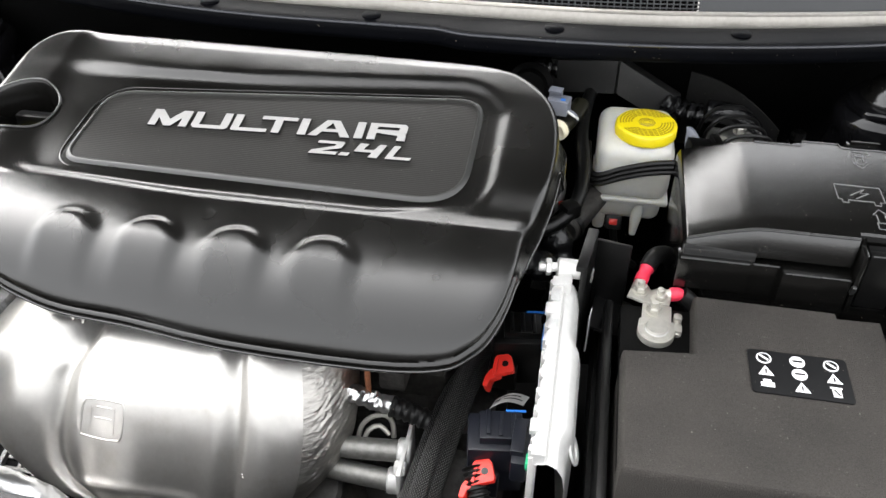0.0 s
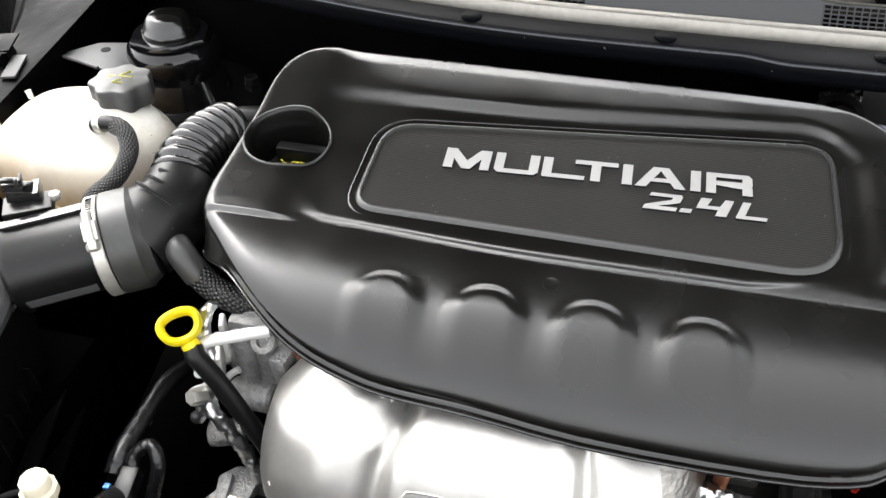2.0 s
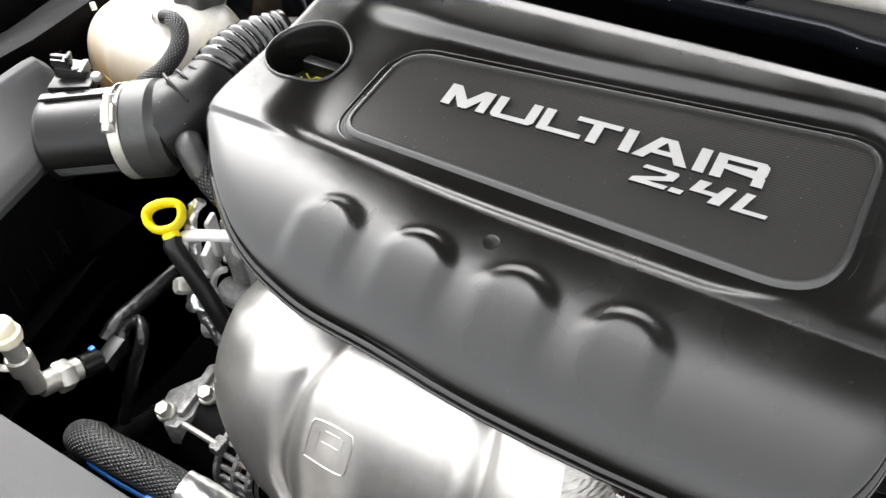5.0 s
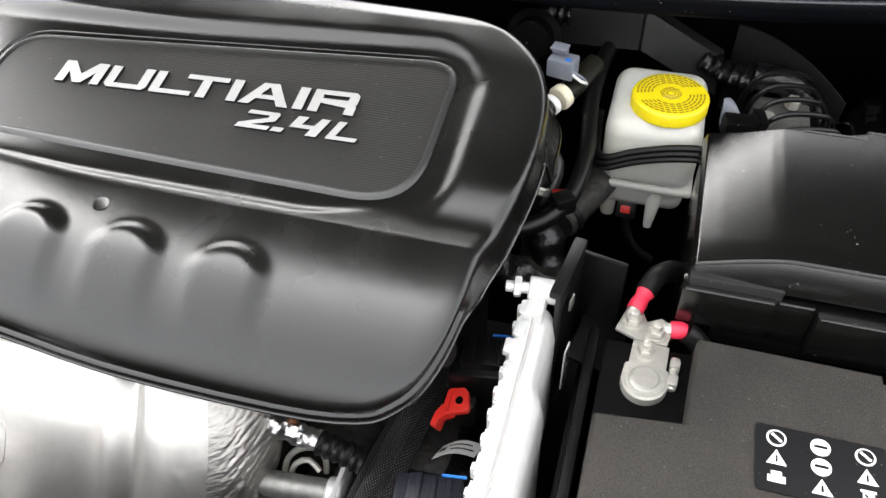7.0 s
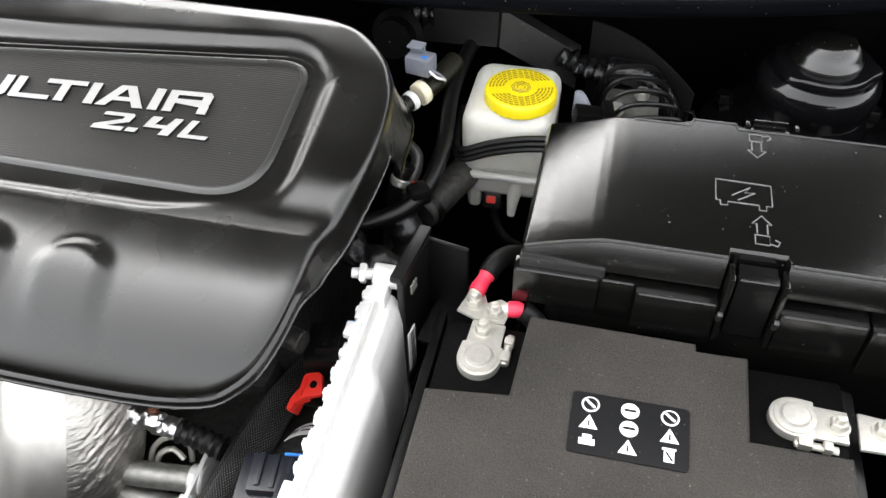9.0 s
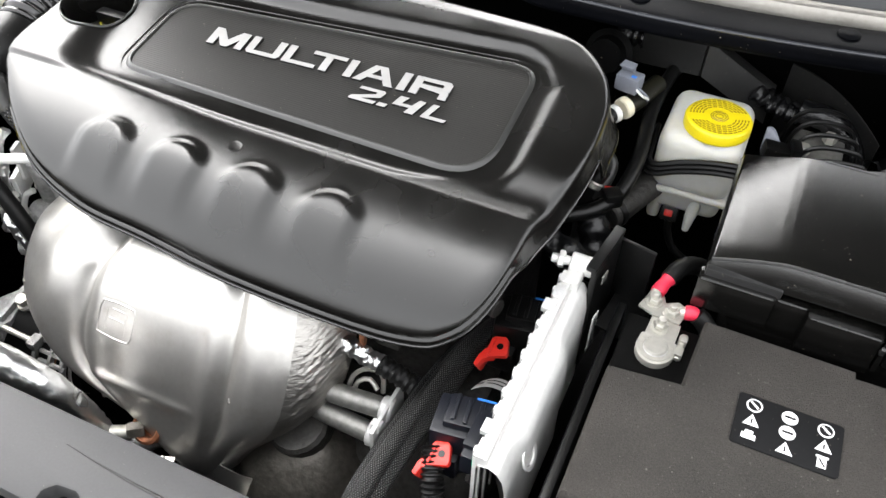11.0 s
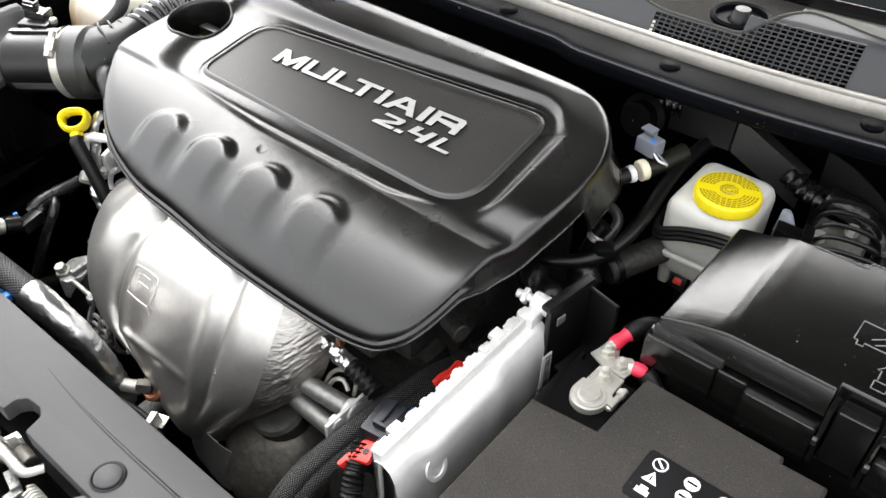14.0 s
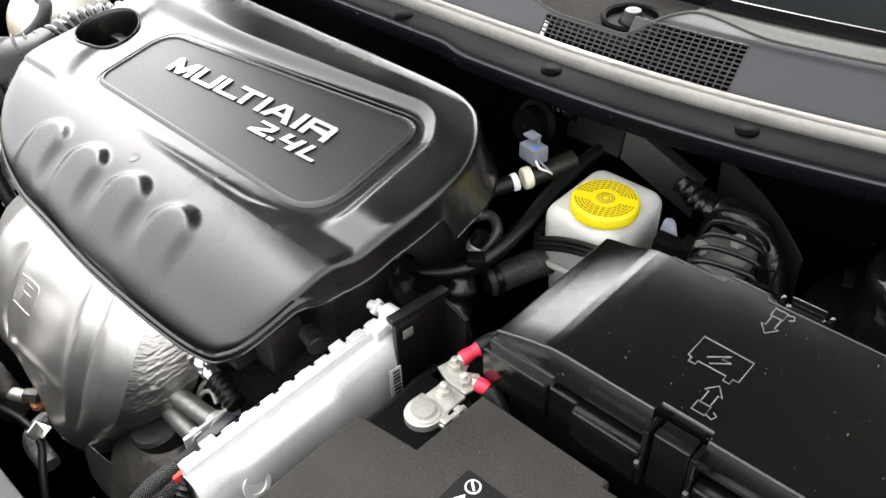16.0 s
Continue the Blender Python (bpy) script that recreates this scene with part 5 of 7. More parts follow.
    part("lock", box(0.3135, 0.7655, 0.7430, 0.009, 0.004, 0.007, 0.001, (-30, 0, 0)), M["red"], c, "red locking tab")
    solo("sensor_lead", sweep([(0.3145, 0.773, 0.733), (0.318, 0.768, 0.715), (0.328, 0.764, 0.698), (0.345, 0.77, 0.68)], 0.0042, 10), M["rubber"], (0.32, 0.77, 0.71), "thin black sensor lead", "cable")


def control_unit():
    e = thing("engine_control_unit", (0.275, 0.465, 0.70), "upright ribbed cast aluminium control unit", "control unit")
    prof = [(0.2595, 0.690), (0.2595, 0.812), (0.2610, 0.8165), (0.2690, 0.8185), (0.2755, 0.8145), (0.2800, 0.806), (0.2825, 0.792), (0.2830, 0.690)]

    def body(u, v):
        n = len(prof) - 1
        k = min(n - 1, int(v * n))
        t = v * n - k
        x = prof[k][0] + (prof[k + 1][0] - prof[k][0]) * t
        z = prof[k][1] + (prof[k + 1][1] - prof[k][1]) * t
        y = 0.364 + 0.199 * u
        bulge = 0.005 * (step(0.12, 0.22, u) - step(0.62, 0.70, u)) * step(0.45, 0.7, v)
        return (x + bulge, y, z)
    bm = sheet(body, 40, 28)
    bmesh.ops.holes_fill(bm, edges=[q for q in bm.edges if q.is_boundary], sides=0)
    bmesh.ops.recalc_face_normals(bm, faces=bm.faces[:])
    part("housing", bm, M["alu"], e, angle=35)
    # lid seam with folded tabs along the top edge
    seam = box(0.2625, 0.463, 0.8205, 0.009, 0.196, 0.012, 0.002)
    part("lid_flange", seam, M["alu"], e)
    rng = random.Random(4)
    for k in range(11):
        y = 0.3725 + 0.0180 * k
        wide = 0.0125 if k % 3 else 0.0160
        nub = 0.0022 if k in (1, 8) else 0.0
        part("tab", box(0.2610 - nub, y, 0.8255 + 0.0006 * rng.random(), 0.0085 + nub, wide, 0.0040 + 0.6 * nub, 0.0012), M["speckle"] if k % 2 else M["alu"], e, "speckled cast patch" if k % 2 else "")
        part("lip", box(0.2565 + 0.0006 * rng.random(), y + 0.003 * rng.uniform(-1, 1), 0.8190 + 0.002 * rng.random(), 0.0040, 0.0055, 0.0120, 0.0012), M["alu"], e)
    for k in range(13):
        y = 0.370 + 0.0155 * k
        part("cooling_fin", box(0.2580, y, 0.775, 0.006, 0.0035, 0.085, 0.001), M["alu"], e)
    part("mount_boss", join(rod((0.259, 0.569, 0.829), (0.284, 0.571, 0.827), 0.0088, 18), rod((0.243, 0.567, 0.829), (0.260, 0.569, 0.829), 0.0042, 12), hexnut((0.249, 0.568, 0.829), (0.254, 0.5685, 0.829), 0.0078), box(0.267, 0.558, 0.8225, 0.013, 0.022, 0.013, 0.003)), M["alu"], e, "aluminium mounting boss with a stud")
    part("boss_dimple", lathe([(0.012, 0.0), (0.0115, 0.0016), (0.008, 0.0012), (0.0068, -0.001), (0.001, -0.0012)], along((0.2868, 0.404, 0.788), (0.32, 0.404, 0.800)), 28), M["alu"], e)

    br = thing("control_unit_bracket", (0.30, 0.585, 0.70), "black ribbed plastic bracket behind the control unit", "bracket")
    part("upright", box(0.286, 0.583, 0.775, 0.006, 0.052, 0.125, 0.0015, (0, 0, -8)), M["black"], br)
    part("top_edge", box(0.284, 0.585, 0.8395, 0.010, 0.060, 0.006, 0.002, (0, 0, -8)), M["black"], br)
    part("web", box(0.306, 0.606, 0.79, 0.036, 0.004, 0.09, 0.001, (0, 0, -12)), M["black"], br)
    part("web", box(0.312, 0.585, 0.765, 0.036, 0.05, 0.004, 0.001, (0, 12, -8)), M["black"], br)
    part("slot_plate", box(0.2902, 0.566, 0.8260, 0.0015, 0.010, 0.009, 0.0005, (0, 0, -8)), M["tube"], br, "small bare metal tab")
    part("rail", box(0.305, 0.475, 0.715, 0.010, 0.24, 0.05, 0.002), M["black"], br)
    lb = thing("code_label", (0.2985, 0.548, 0.77), "white printed code label on the bracket", "label")
    part("paper", box(0.2925, 0.5455, 0.780, 0.0008, 0.012, 0.042, 0, (0, 0, -8)), M["tagpaper"], lb)
    for k in range(9):
        part("print_bar", box(0.2931, 0.5465, 0.7625 + 0.0043 * k, 0.0004, 0.007, 0.0022 if k % 3 else 0.0034, 0, (0, 0, -8)), M["sticker"], lb)


def right_small():
    # plugs below the cover, with red locking levers
    for x, y, z, lx, ly, main in ((0.230, 0.545, 0.743, 0.2185, 0.5080, M["black"]), (0.226, 0.421, 0.748, 0.2175, 0.3875, M["navy"])):
        c = thing("control_unit_plug", (x, y, z - 0.03), "black multi-pin plug with a red locking lever", "connector", group="control unit plugs")
        part("plug_body", box(x, y, z + 0.002, 0.044, 0.038, 0.052, 0.003, (0, 0, 8)), main, c)
        part("plug_step", box(x + 0.004, y + 0.002, z + 0.031, 0.034, 0.028, 0.008, 0.0015, (0, 0, 8)), main, c)
        for k in range(3):
            part("ridge", box(x - 0.006 + 0.010 * k, y + 0.002, z + 0.0358, 0.0035, 0.024, 0.0024, 0.0008, (0, 0, 8)), main, c)
        part("blue_seal", box(x + 0.014, y + 0.0170, z + 0.0354, 0.016, 0.0016, 0.0014, 0, (0, 0, 8)), M["blue"], c, "thin blue seal")
        part("lever_base", box(lx + 0.002, (y + ly) / 2, z - 0.010, 0.026, abs(y - ly) - 0.014, 0.026, 0.003), main, c)
        m = pose(lx, ly, z + 0.008, 14, -16, 4)

        def set_in(bm):
            bmesh.ops.transform(bm, matrix=m, verts=bm.verts)
            return bm
        flat = set_in(prism([(-0.0040, -0.0060), (0.0140, -0.0040), (0.0150, -0.0010), (0.0125, 0.0120), (0.0095, 0.0150), (-0.0010, 0.0145), (-0.0030, 0.0120), (-0.0050, 0.0020)], 0.0010, 0.0055, 0.0014))
        lv = part("lever", flat, M["red"], c, "bright red locking lever")
        part("lever_hole", set_in(lathe([(0.0030, 0), (0.0030, 0.0004), (0.0004, 0.0004)], pose(0.0070, 0.0045, 0.0055), 16)), M["black"], lv)
        part("lever_claw", set_in(join(prism([(-0.0150, -0.0130), (-0.0105, -0.0145), (-0.0080, -0.0080), (0.0020, -0.0050), (0.0, 0.0040), (-0.0075, 0.0030), (-0.0125, -0.0040)], -0.0035, 0.0030, 0.0012), box(-0.0115, -0.0075, -0.0060, 0.0045, 0.0110, 0.0120, 0.0012, (0, 0, -20)))), M["red"], lv)
        part("lever_rib", set_in(box(-0.0010, 0.0030, 0.0060, 0.0020, 0.0150, 0.0018, 0.0006, (0, 0, -10))), M["red"], lv)
    solo("blue_connector_strip", box(0.2545, 0.520, 0.790, 0.003, 0.022, 0.012, 0.001), M["blue"], (0.25, 0.52, 0.785), "blue plastic seal edge on the control unit", "connector")
    solo("green_connector_tab", box(0.2545, 0.378, 0.800, 0.003, 0.010, 0.008, 0.001), M["green"], (0.248, 0.365, 0.80), "green plastic connector tab", "connector")
    solo("control_unit_socket", join(box(0.248, 0.400, 0.785, 0.012, 0.044, 0.022, 0.002), box(0.246, 0.400, 0.798, 0.010, 0.030, 0.006, 0.001)), M["navy"], (0.238, 0.385, 0.785), "blue-black socket on the control unit edge", "connector")
    # woven looms falling between plugs and engine
    for dx, dz, r in ((-0.0095, 0.0, 0.0085), (0.0075, 0.002, 0.0085), (-0.001, 0.011, 0.0080), (-0.001, -0.011, 0.0080)):
        solo("wiring_loom", sweep([(0.196 + dx * 0.5, 0.575, 0.695 + dz), (0.184 + dx * 0.8, 0.530, 0.702 + dz), (0.178 + dx, 0.490, 0.703 + dz), (0.173 + dx, 0.450, 0.702 + dz), (0.1685 + dx, 0.405, 0.700 + dz), (0.165 + dx, 0.365, 0.694 + dz), (0.163 + dx, 0.33, 0.67 + dz), (0.16 + dx, 0.31, 0.62 + dz)], r, 14), M["loom"], (0.18, 0.46, 0.70), "black woven-sleeved wiring loom in a bundle", "wiring loom", group="woven looms")
    solo("coiled_conduit", sweep([(0.212, 0.398, 0.758), (0.222, 0.375, 0.745), (0.236, 0.350, 0.71), (0.24, 0.335, 0.66)], lambda s, d: 0.0085 + 0.0012 * math.sin(d * 1500), 14, 0.001), M["rubber"], (0.22, 0.37, 0.74), "short black corrugated conduit", "conduit")
    for pts in (((0.020, 0.450, 0.715), (0.071, 0.441, 0.702), (0.144, 0.447, 0.698)), ((0.012, 0.446, 0.705), (0.045, 0.440, 0.690), (0.075, 0.433, 0.680), (0.137, 0.432, 0.674))):
        p = thing("coolant_pipe", pts[1], "dull aluminium pipe with a crimped end", "pipe", group="aluminium pipes")
        part("tube", sweep(pts, 0.0100, 16), M["tube"], p)
        part("collar", rod(Vector(pts[-1]) + Vector((-0.006, 0, 0)), Vector(pts[-1]) + Vector((0.006, 0.001, 0)), 0.0120, 18), M["alu"], p)
    solo("pipe_bracket", join(box(0.146, 0.442, 0.688, 0.004, 0.06, 0.045, 0.001), rod((0.140, 0.425, 0.703), (0.150, 0.425, 0.703), 0.007, 6)), M["alu"], (0.146, 0.44, 0.67), "pressed metal pipe bracket", "bracket")
    solo("foil_wrapped_hose", crumple(sweep([(0.088, 0.468, 0.744), (0.108, 0.466, 0.740), (0.131, 0.465, 0.735)], 0.0080, 20, 0.0012), 0.0024, 0.0045), M["foil"], (0.11, 0.466, 0.74), "short hose wrapped in silver foil", "hose")
    solo("hose_end", sweep([(0.129, 0.465, 0.7355), (0.146, 0.464, 0.732), (0.164, 0.462, 0.727)], lambda s, d: 0.0092 + 0.001 * math.sin(d * 900), 14, 0.0015), M["rubber"], (0.145, 0.464, 0.73), "short black hose end below the cover", "hose")
    solo("wire_clip", sweep([(0.098, 0.456, 0.692), (0.101, 0.462, 0.706), (0.110, 0.467, 0.715), (0.122, 0.470, 0.716), (0.128, 0.470, 0.706), (0.130, 0.464, 0.694)], 0.0024, 8), M["zinc"], (0.11, 0.465, 0.70), "bent bright wire hose clip", "clip")
    solo("wire_clip", sweep([(0.104, 0.452, 0.692), (0.108, 0.459, 0.705), (0.118, 0.463, 0.709), (0.127, 0.460, 0.702)], 0.0024, 8), M["zinc"], (0.11, 0.458, 0.70), "bent bright wire hose clip", "clip")
    tag = thing("loom_tag", (0.208, 0.482, 0.74), "white paper tag on the loom", "label")
    def curl(u, v):
        return (0.216 + 0.028 * u + 0.004 * v, 0.464 + 0.014 * v + 0.010 * u, 0.752 + 0.006 * math.sin(3.5 * u) - 0.004 * v)
    part("paper", sheet(curl, 10, 4, 0.0005), M["tagpaper"], tag)
    for k, (a0, a1) in enumerate(((0.35, 0.9), (0.25, 0.8))):
        part("print_bar", sheet(lambda u, v, k=k, a0=a0, a1=a1: Vector(curl(a0 + (a1 - a0) * u, 0.30 + 0.32 * k + 0.10 * v)) + Vector((0, 0, 0.0007)), 6, 1), M["sticker"], tag)
    part("print_disc", sheet(lambda u, v: Vector(curl(0.06 + 0.16 * u, 0.35 + 0.30 * v)) + Vector((0, 0, 0.0007)), 3, 3), M["sticker"], tag)
    # gearbox housing below
    gb = thing("gearbox_housing", (0.12, 0.52, 0.52), "stained cast metal gearbox housing, shade put into its dark colour", "gearbox")
    # the housing's dark colour carries the shade low in the bay
    part("bell", lathe([(0.07, 0.0), (0.085, 0.02), (0.085, 0.10), (0.06, 0.14), (0.02, 0.15)], along((0.10, 0.50, 0.56), (0.25, 0.50, 0.58)), 28), M["shadedcast"], gb)
    part("case", box(0.12, 0.56, 0.60, 0.20, 0.14, 0.16, 0.02), M["shadedcast"], gb)
    part("neck", rod((0.06, 0.44, 0.60), (0.06, 0.42, 0.66), 0.03, 18), M["shadedcast"], gb)
    for j in range(5):
        part("rib", box(0.125 + 0.025 * j, 0.470, 0.640, 0.004, 0.050, 0.020, 0.001, (24, 0, 0)), M["shadedcast"], gb)
    for bx, by, bz in ((0.098, 0.452, 0.648), (0.150, 0.440, 0.640), (0.205, 0.452, 0.635)):
        part("bolt", hexnut((bx, by, bz), (bx, by - 0.006, bz + 0.008), 0.0075), M["zinc"], gb)
    # parts behind the cover towards the bulkhead
    g = thing("grey_plug", (0.239, 0.797, 0.858), "grey two-pin plug with a blue mark", "connector")
    part("plug_body", box(0.240, 0.797, 0.866, 0.024, 0.018, 0.017, 0.002, (0, 0, -12)), M["grey"], g)
    part("hood", join(box(0.236, 0.803, 0.8775, 0.014, 0.004, 0.009, 0.001, (0, 0, -12)), box(0.236, 0.799, 0.8825, 0.014, 0.012, 0.002, 0.0006, (0, 0, -12))), M["grey"], g)
    part("mark", box(0.2445, 0.793, 0.8748, 0.005, 0.004, 0.0006, 0, (0, 0, -12)), M["blue"], g)
    for k in range(2):
        solo("plug_wire", sweep([(0.250, 0.792 - 0.004 * k, 0.864), (0.258, 0.790 - 0.006 * k, 0.861), (0.262, 0.798, 0.850), (0.256, 0.802, 0.84)], 0.0013, 6), M["paper"] if k else M["grey"], (0.255, 0.79, 0.86), "thin pale plug wire", "wire")
    h = thing("vacuum_hose", (0.255, 0.785, 0.845), "black vacuum hose with cream couplings", "hose")
    part("hose", sweep([(0.203, 0.704, 0.830), (0.219, 0.742, 0.836), (0.238, 0.776, 0.842)], 0.0080, 14), M["rubber"], h)
    part("coupling", rod((0.2345, 0.770, 0.8405), (0.2380, 0.776, 0.8415), 0.0092, 20), M["paper"], h)
    part("coupling", rod((0.2405, 0.780, 0.8425), (0.2450, 0.788, 0.8435), 0.0112, 20), M["cream"], h, "cream plastic coupling")
    part("hose", sweep([(0.2450, 0.788, 0.8435), (0.254, 0.806, 0.846), (0.264, 0.832, 0.850)], 0.0098, 16), M["olive"], h, "olive-black stiff hose")
    solo("round_grommet", lathe([(0.024, 0), (0.026, 0.006), (0.020, 0.010), (0.018, 0.022), (0.002, 0.022)], along((0.205, 0.852, 0.860), (0.203, 0.82, 0.868)), 26), M["dull"], (0.205, 0.85, 0.86), "ribbed black rubber grommet", "grommet")
    t = thing("cable_duct", (0.265, 0.72, 0.80), "flat black plastic cable duct with clips", "cable duct")
    part("duct", sweep([(0.198, 0.656, 0.795), (0.222, 0.650, 0.800), (0.250, 0.664, 0.804), (0.269, 0.690, 0.812), (0.274, 0.735, 0.824), (0.268, 0.800, 0.836), (0.272, 0.862, 0.846), (0.285, 0.90, 0.85)], 0.0072, 12), M["black"], t)
    part("clip", box(0.2645, 0.682, 0.812, 0.018, 0.016, 0.016, 0.003, (0, 0, 40)), M["black"], t)
    solo("taped_loom", sweep([(0.245, 0.680, 0.800), (0.256, 0.668, 0.780), (0.262, 0.650, 0.750), (0.262, 0.630, 0.710)], lambda s, d: 0.015 + 0.002 * math.sin(d * 300), 14), M["tape"], (0.258, 0.66, 0.77), "wrinkled taped wiring loom", "wiring loom")
    solo("taped_loom", sweep([(0.200, 0.655, 0.790), (0.225, 0.625, 0.790), (0.262, 0.625, 0.775), (0.285, 0.640, 0.750)], lambda s, d: 0.014 + 0.002 * math.sin(d * 240), 14), M["tape"], (0.24, 0.63, 0.78), "wrinkled taped wiring loom", "wiring loom")
    solo("woven_hose", sweep([(0.240, 0.690, 0.785), (0.246, 0.668, 0.765), (0.244, 0.645, 0.735)], 0.011, 14), M["braid"], (0.244, 0.668, 0.765), "black woven-sleeved hose behind the cover", "hose")
    m = thing("master_cylinder", (0.285, 0.72, 0.77), "dark metal cylinder with a black band", "cylinder")
    part("barrel", rod((0.262, 0.700, 0.772), (0.292, 0.770, 0.777), 0.015, 22), M["shadedcast"], m)
    part("band", rod((0.264, 0.705, 0.772), (0.268, 0.714, 0.7725), 0.0165, 22), M["black"], m)
    solo("grey_hose", sweep([(0.222, 0.720, 0.820), (0.236, 0.735, 0.822), (0.252, 0.728, 0.815), (0.250, 0.708, 0.800), (0.236, 0.700, 0.785)], 0.0055, 10), M["capgrey"], (0.24, 0.72, 0.81), "thin grey bent hose", "hose")
    b = thing("hose_fitting", (0.243, 0.712, 0.80), "black fitting with a bright clamp and a red tab", "fitting")
    part("body", sweep([(0.236, 0.700, 0.780), (0.241, 0.708, 0.802), (0.246, 0.714, 0.816)], 0.0085, 14), M["black"], b)
    part("clamp", rod((0.2405, 0.7065, 0.7985), (0.2425, 0.709, 0.8055), 0.0098, 18), M["zinc"], b, "bright metal clamp")
    part("tab", box(0.258, 0.706, 0.803, 0.012, 0.003, 0.003, 0.0005, (0, 0, 20)), M["red"], b)
    # duct and pipes in front of the driver's turret
    d = thing("wiring_channel", (0.31, 0.915, 0.83), "black plastic wiring channel bound with tape", "cable duct")
    knee = [Vector((0.222, 0.888, 0.872)), Vector((0.300, 0.866, 0.887)), Vector((0.374, 0.889, 0.835))]

    def slab(p, q):
        """A flat-sided channel arm: its top strip and its drooping front face."""
        def fn(u, v):
            w = p.lerp(q, u)
            return w + (Vector((0, 0.012 - 0.020 * v, 0.001 - 0.003 * v)) if v < 0.5 else Vector((0, 0.002 - 0.006 * (2 * v - 1), -0.0005 - 0.034 * (2 * v - 1))))
        return sheet(fn, 16, 10, 0.004)
    part("channel", slab(knee[0], knee[1]), M["channel"], d)
    part("arm", slab(knee[1], knee[2]), M["channel"], d)
    # pale line for the shine on the channel's upper edge
    part("arm_edge", sweep([k + Vector((0, 0.001, 0.0008)) for k in knee], 0.0011, 8, smooth=False), M["edgegloss"], d)
    part("tape_wrap", sweep([(0.196, 0.893, 0.856), (0.212, 0.893, 0.862), (0.234, 0.890, 0.864)], lambda q, m: 0.012 + 0.002 * math.sin(m * 700), 12, 0.002), M["tape"], d, "wrinkled black tape")
    part("tape_wrap", sweep([(0.358, 0.888, 0.836), (0.382, 0.882, 0.828), (0.410, 0.874, 0.828)], lambda q, m: 0.014 + 0.002 * math.sin(m * 620), 12, 0.002, flat=0.7), M["tape"], d, "wrinkled black tape")
    solo("taped_loom", sweep([(0.405, 0.874, 0.833), (0.436, 0.872, 0.830), (0.460, 0.868, 0.812), (0.474, 0.862, 0.78), (0.478, 0.858, 0.74)], 0.0135, 18), M["tape"], (0.44, 0.86, 0.81), "thick taped loom beside the turret", "wiring loom")
    solo("splash_shield", sheet(lambda u, v: (0.385 + 0.105 * u, 0.908 - 0.03 * u + 0.012 * v, 0.864 - 0.050 * u * u - 0.10 * v), 16, 5, 0.002), M["channel"], (0.44, 0.89, 0.80), "curved black splash shield before the turret", "shield")
    a = thing("abs_unit", (0.43, 0.83, 0.76), "dull metal valve block with black looped lines", "valve block")
    part("block", box(0.432, 0.832, 0.798, 0.050, 0.062, 0.045, 0.004), M["tube"], a)
    part("fitting", rod((0.418, 0.815, 0.824), (0.418, 0.815, 0.833), 0.007, 6), M["zinc"], a)
    part("fitting", rod((0.440, 0.845, 0.824), (0.440, 0.845, 0.833), 0.007, 6), M["zinc"], a)
    part("plug", join(box(0.398, 0.800, 0.827, 0.034, 0.018, 0.016, 0.002, (0, 8, 12)), box(0.410, 0.803, 0.829, 0.010, 0.022, 0.020, 0.002, (0, 8, 12))), M["black"], a)
    part("wrap", sheet(lambda u, v: (0.379 + 0.018 * u, 0.818 - 0.018 * v + 0.004 * math.sin(5 * u), 0.840 - 0.014 * u * u - 0.016 * v + 0.003 * math.sin(7 * v)), 10, 8, 0.001), M["grey"], a, "crumpled grey wrapping")
    for k in range(5):
        x, y = 0.430 - 0.005 * k, 0.787 + 0.018 * k
        part("line", sweep([(x - 0.013, y + 0.004, 0.800), (x - 0.009, y + 0.002, 0.826), (x + 0.004, y + 0.002, 0.838 + 0.0015 * k), (x + 0.030, y + 0.010, 0.837 + 0.0015 * k), (x + 0.046, y + 0.018, 0.828), (x + 0.052, y + 0.022, 0.795)], 0.0024, 8), M["black"], a, "thin black brake line")
    br = thing("turret_bracket", (0.50, 0.80, 0.80), "black pressed steel bracket on the turret", "bracket")
    part("arm", sheet(lambda u, v: (0.475 + 0.10 * u, 0.795 + 0.012 * v - 0.01 * u, 0.830 - 0.01 * u - 0.004 * v), 10, 3, 0.003), M["paint"], br)
    part("loop", sweep([(0.470, 0.800, 0.828), (0.468, 0.820, 0.830), (0.486, 0.824, 0.830), (0.490, 0.804, 0.829), (0.470, 0.800, 0.828)], 0.002, 8, smooth=False), M["paint"], br)


battery()
terminals()
fuse_box()
brake_reservoir()
control_unit()
right_small()


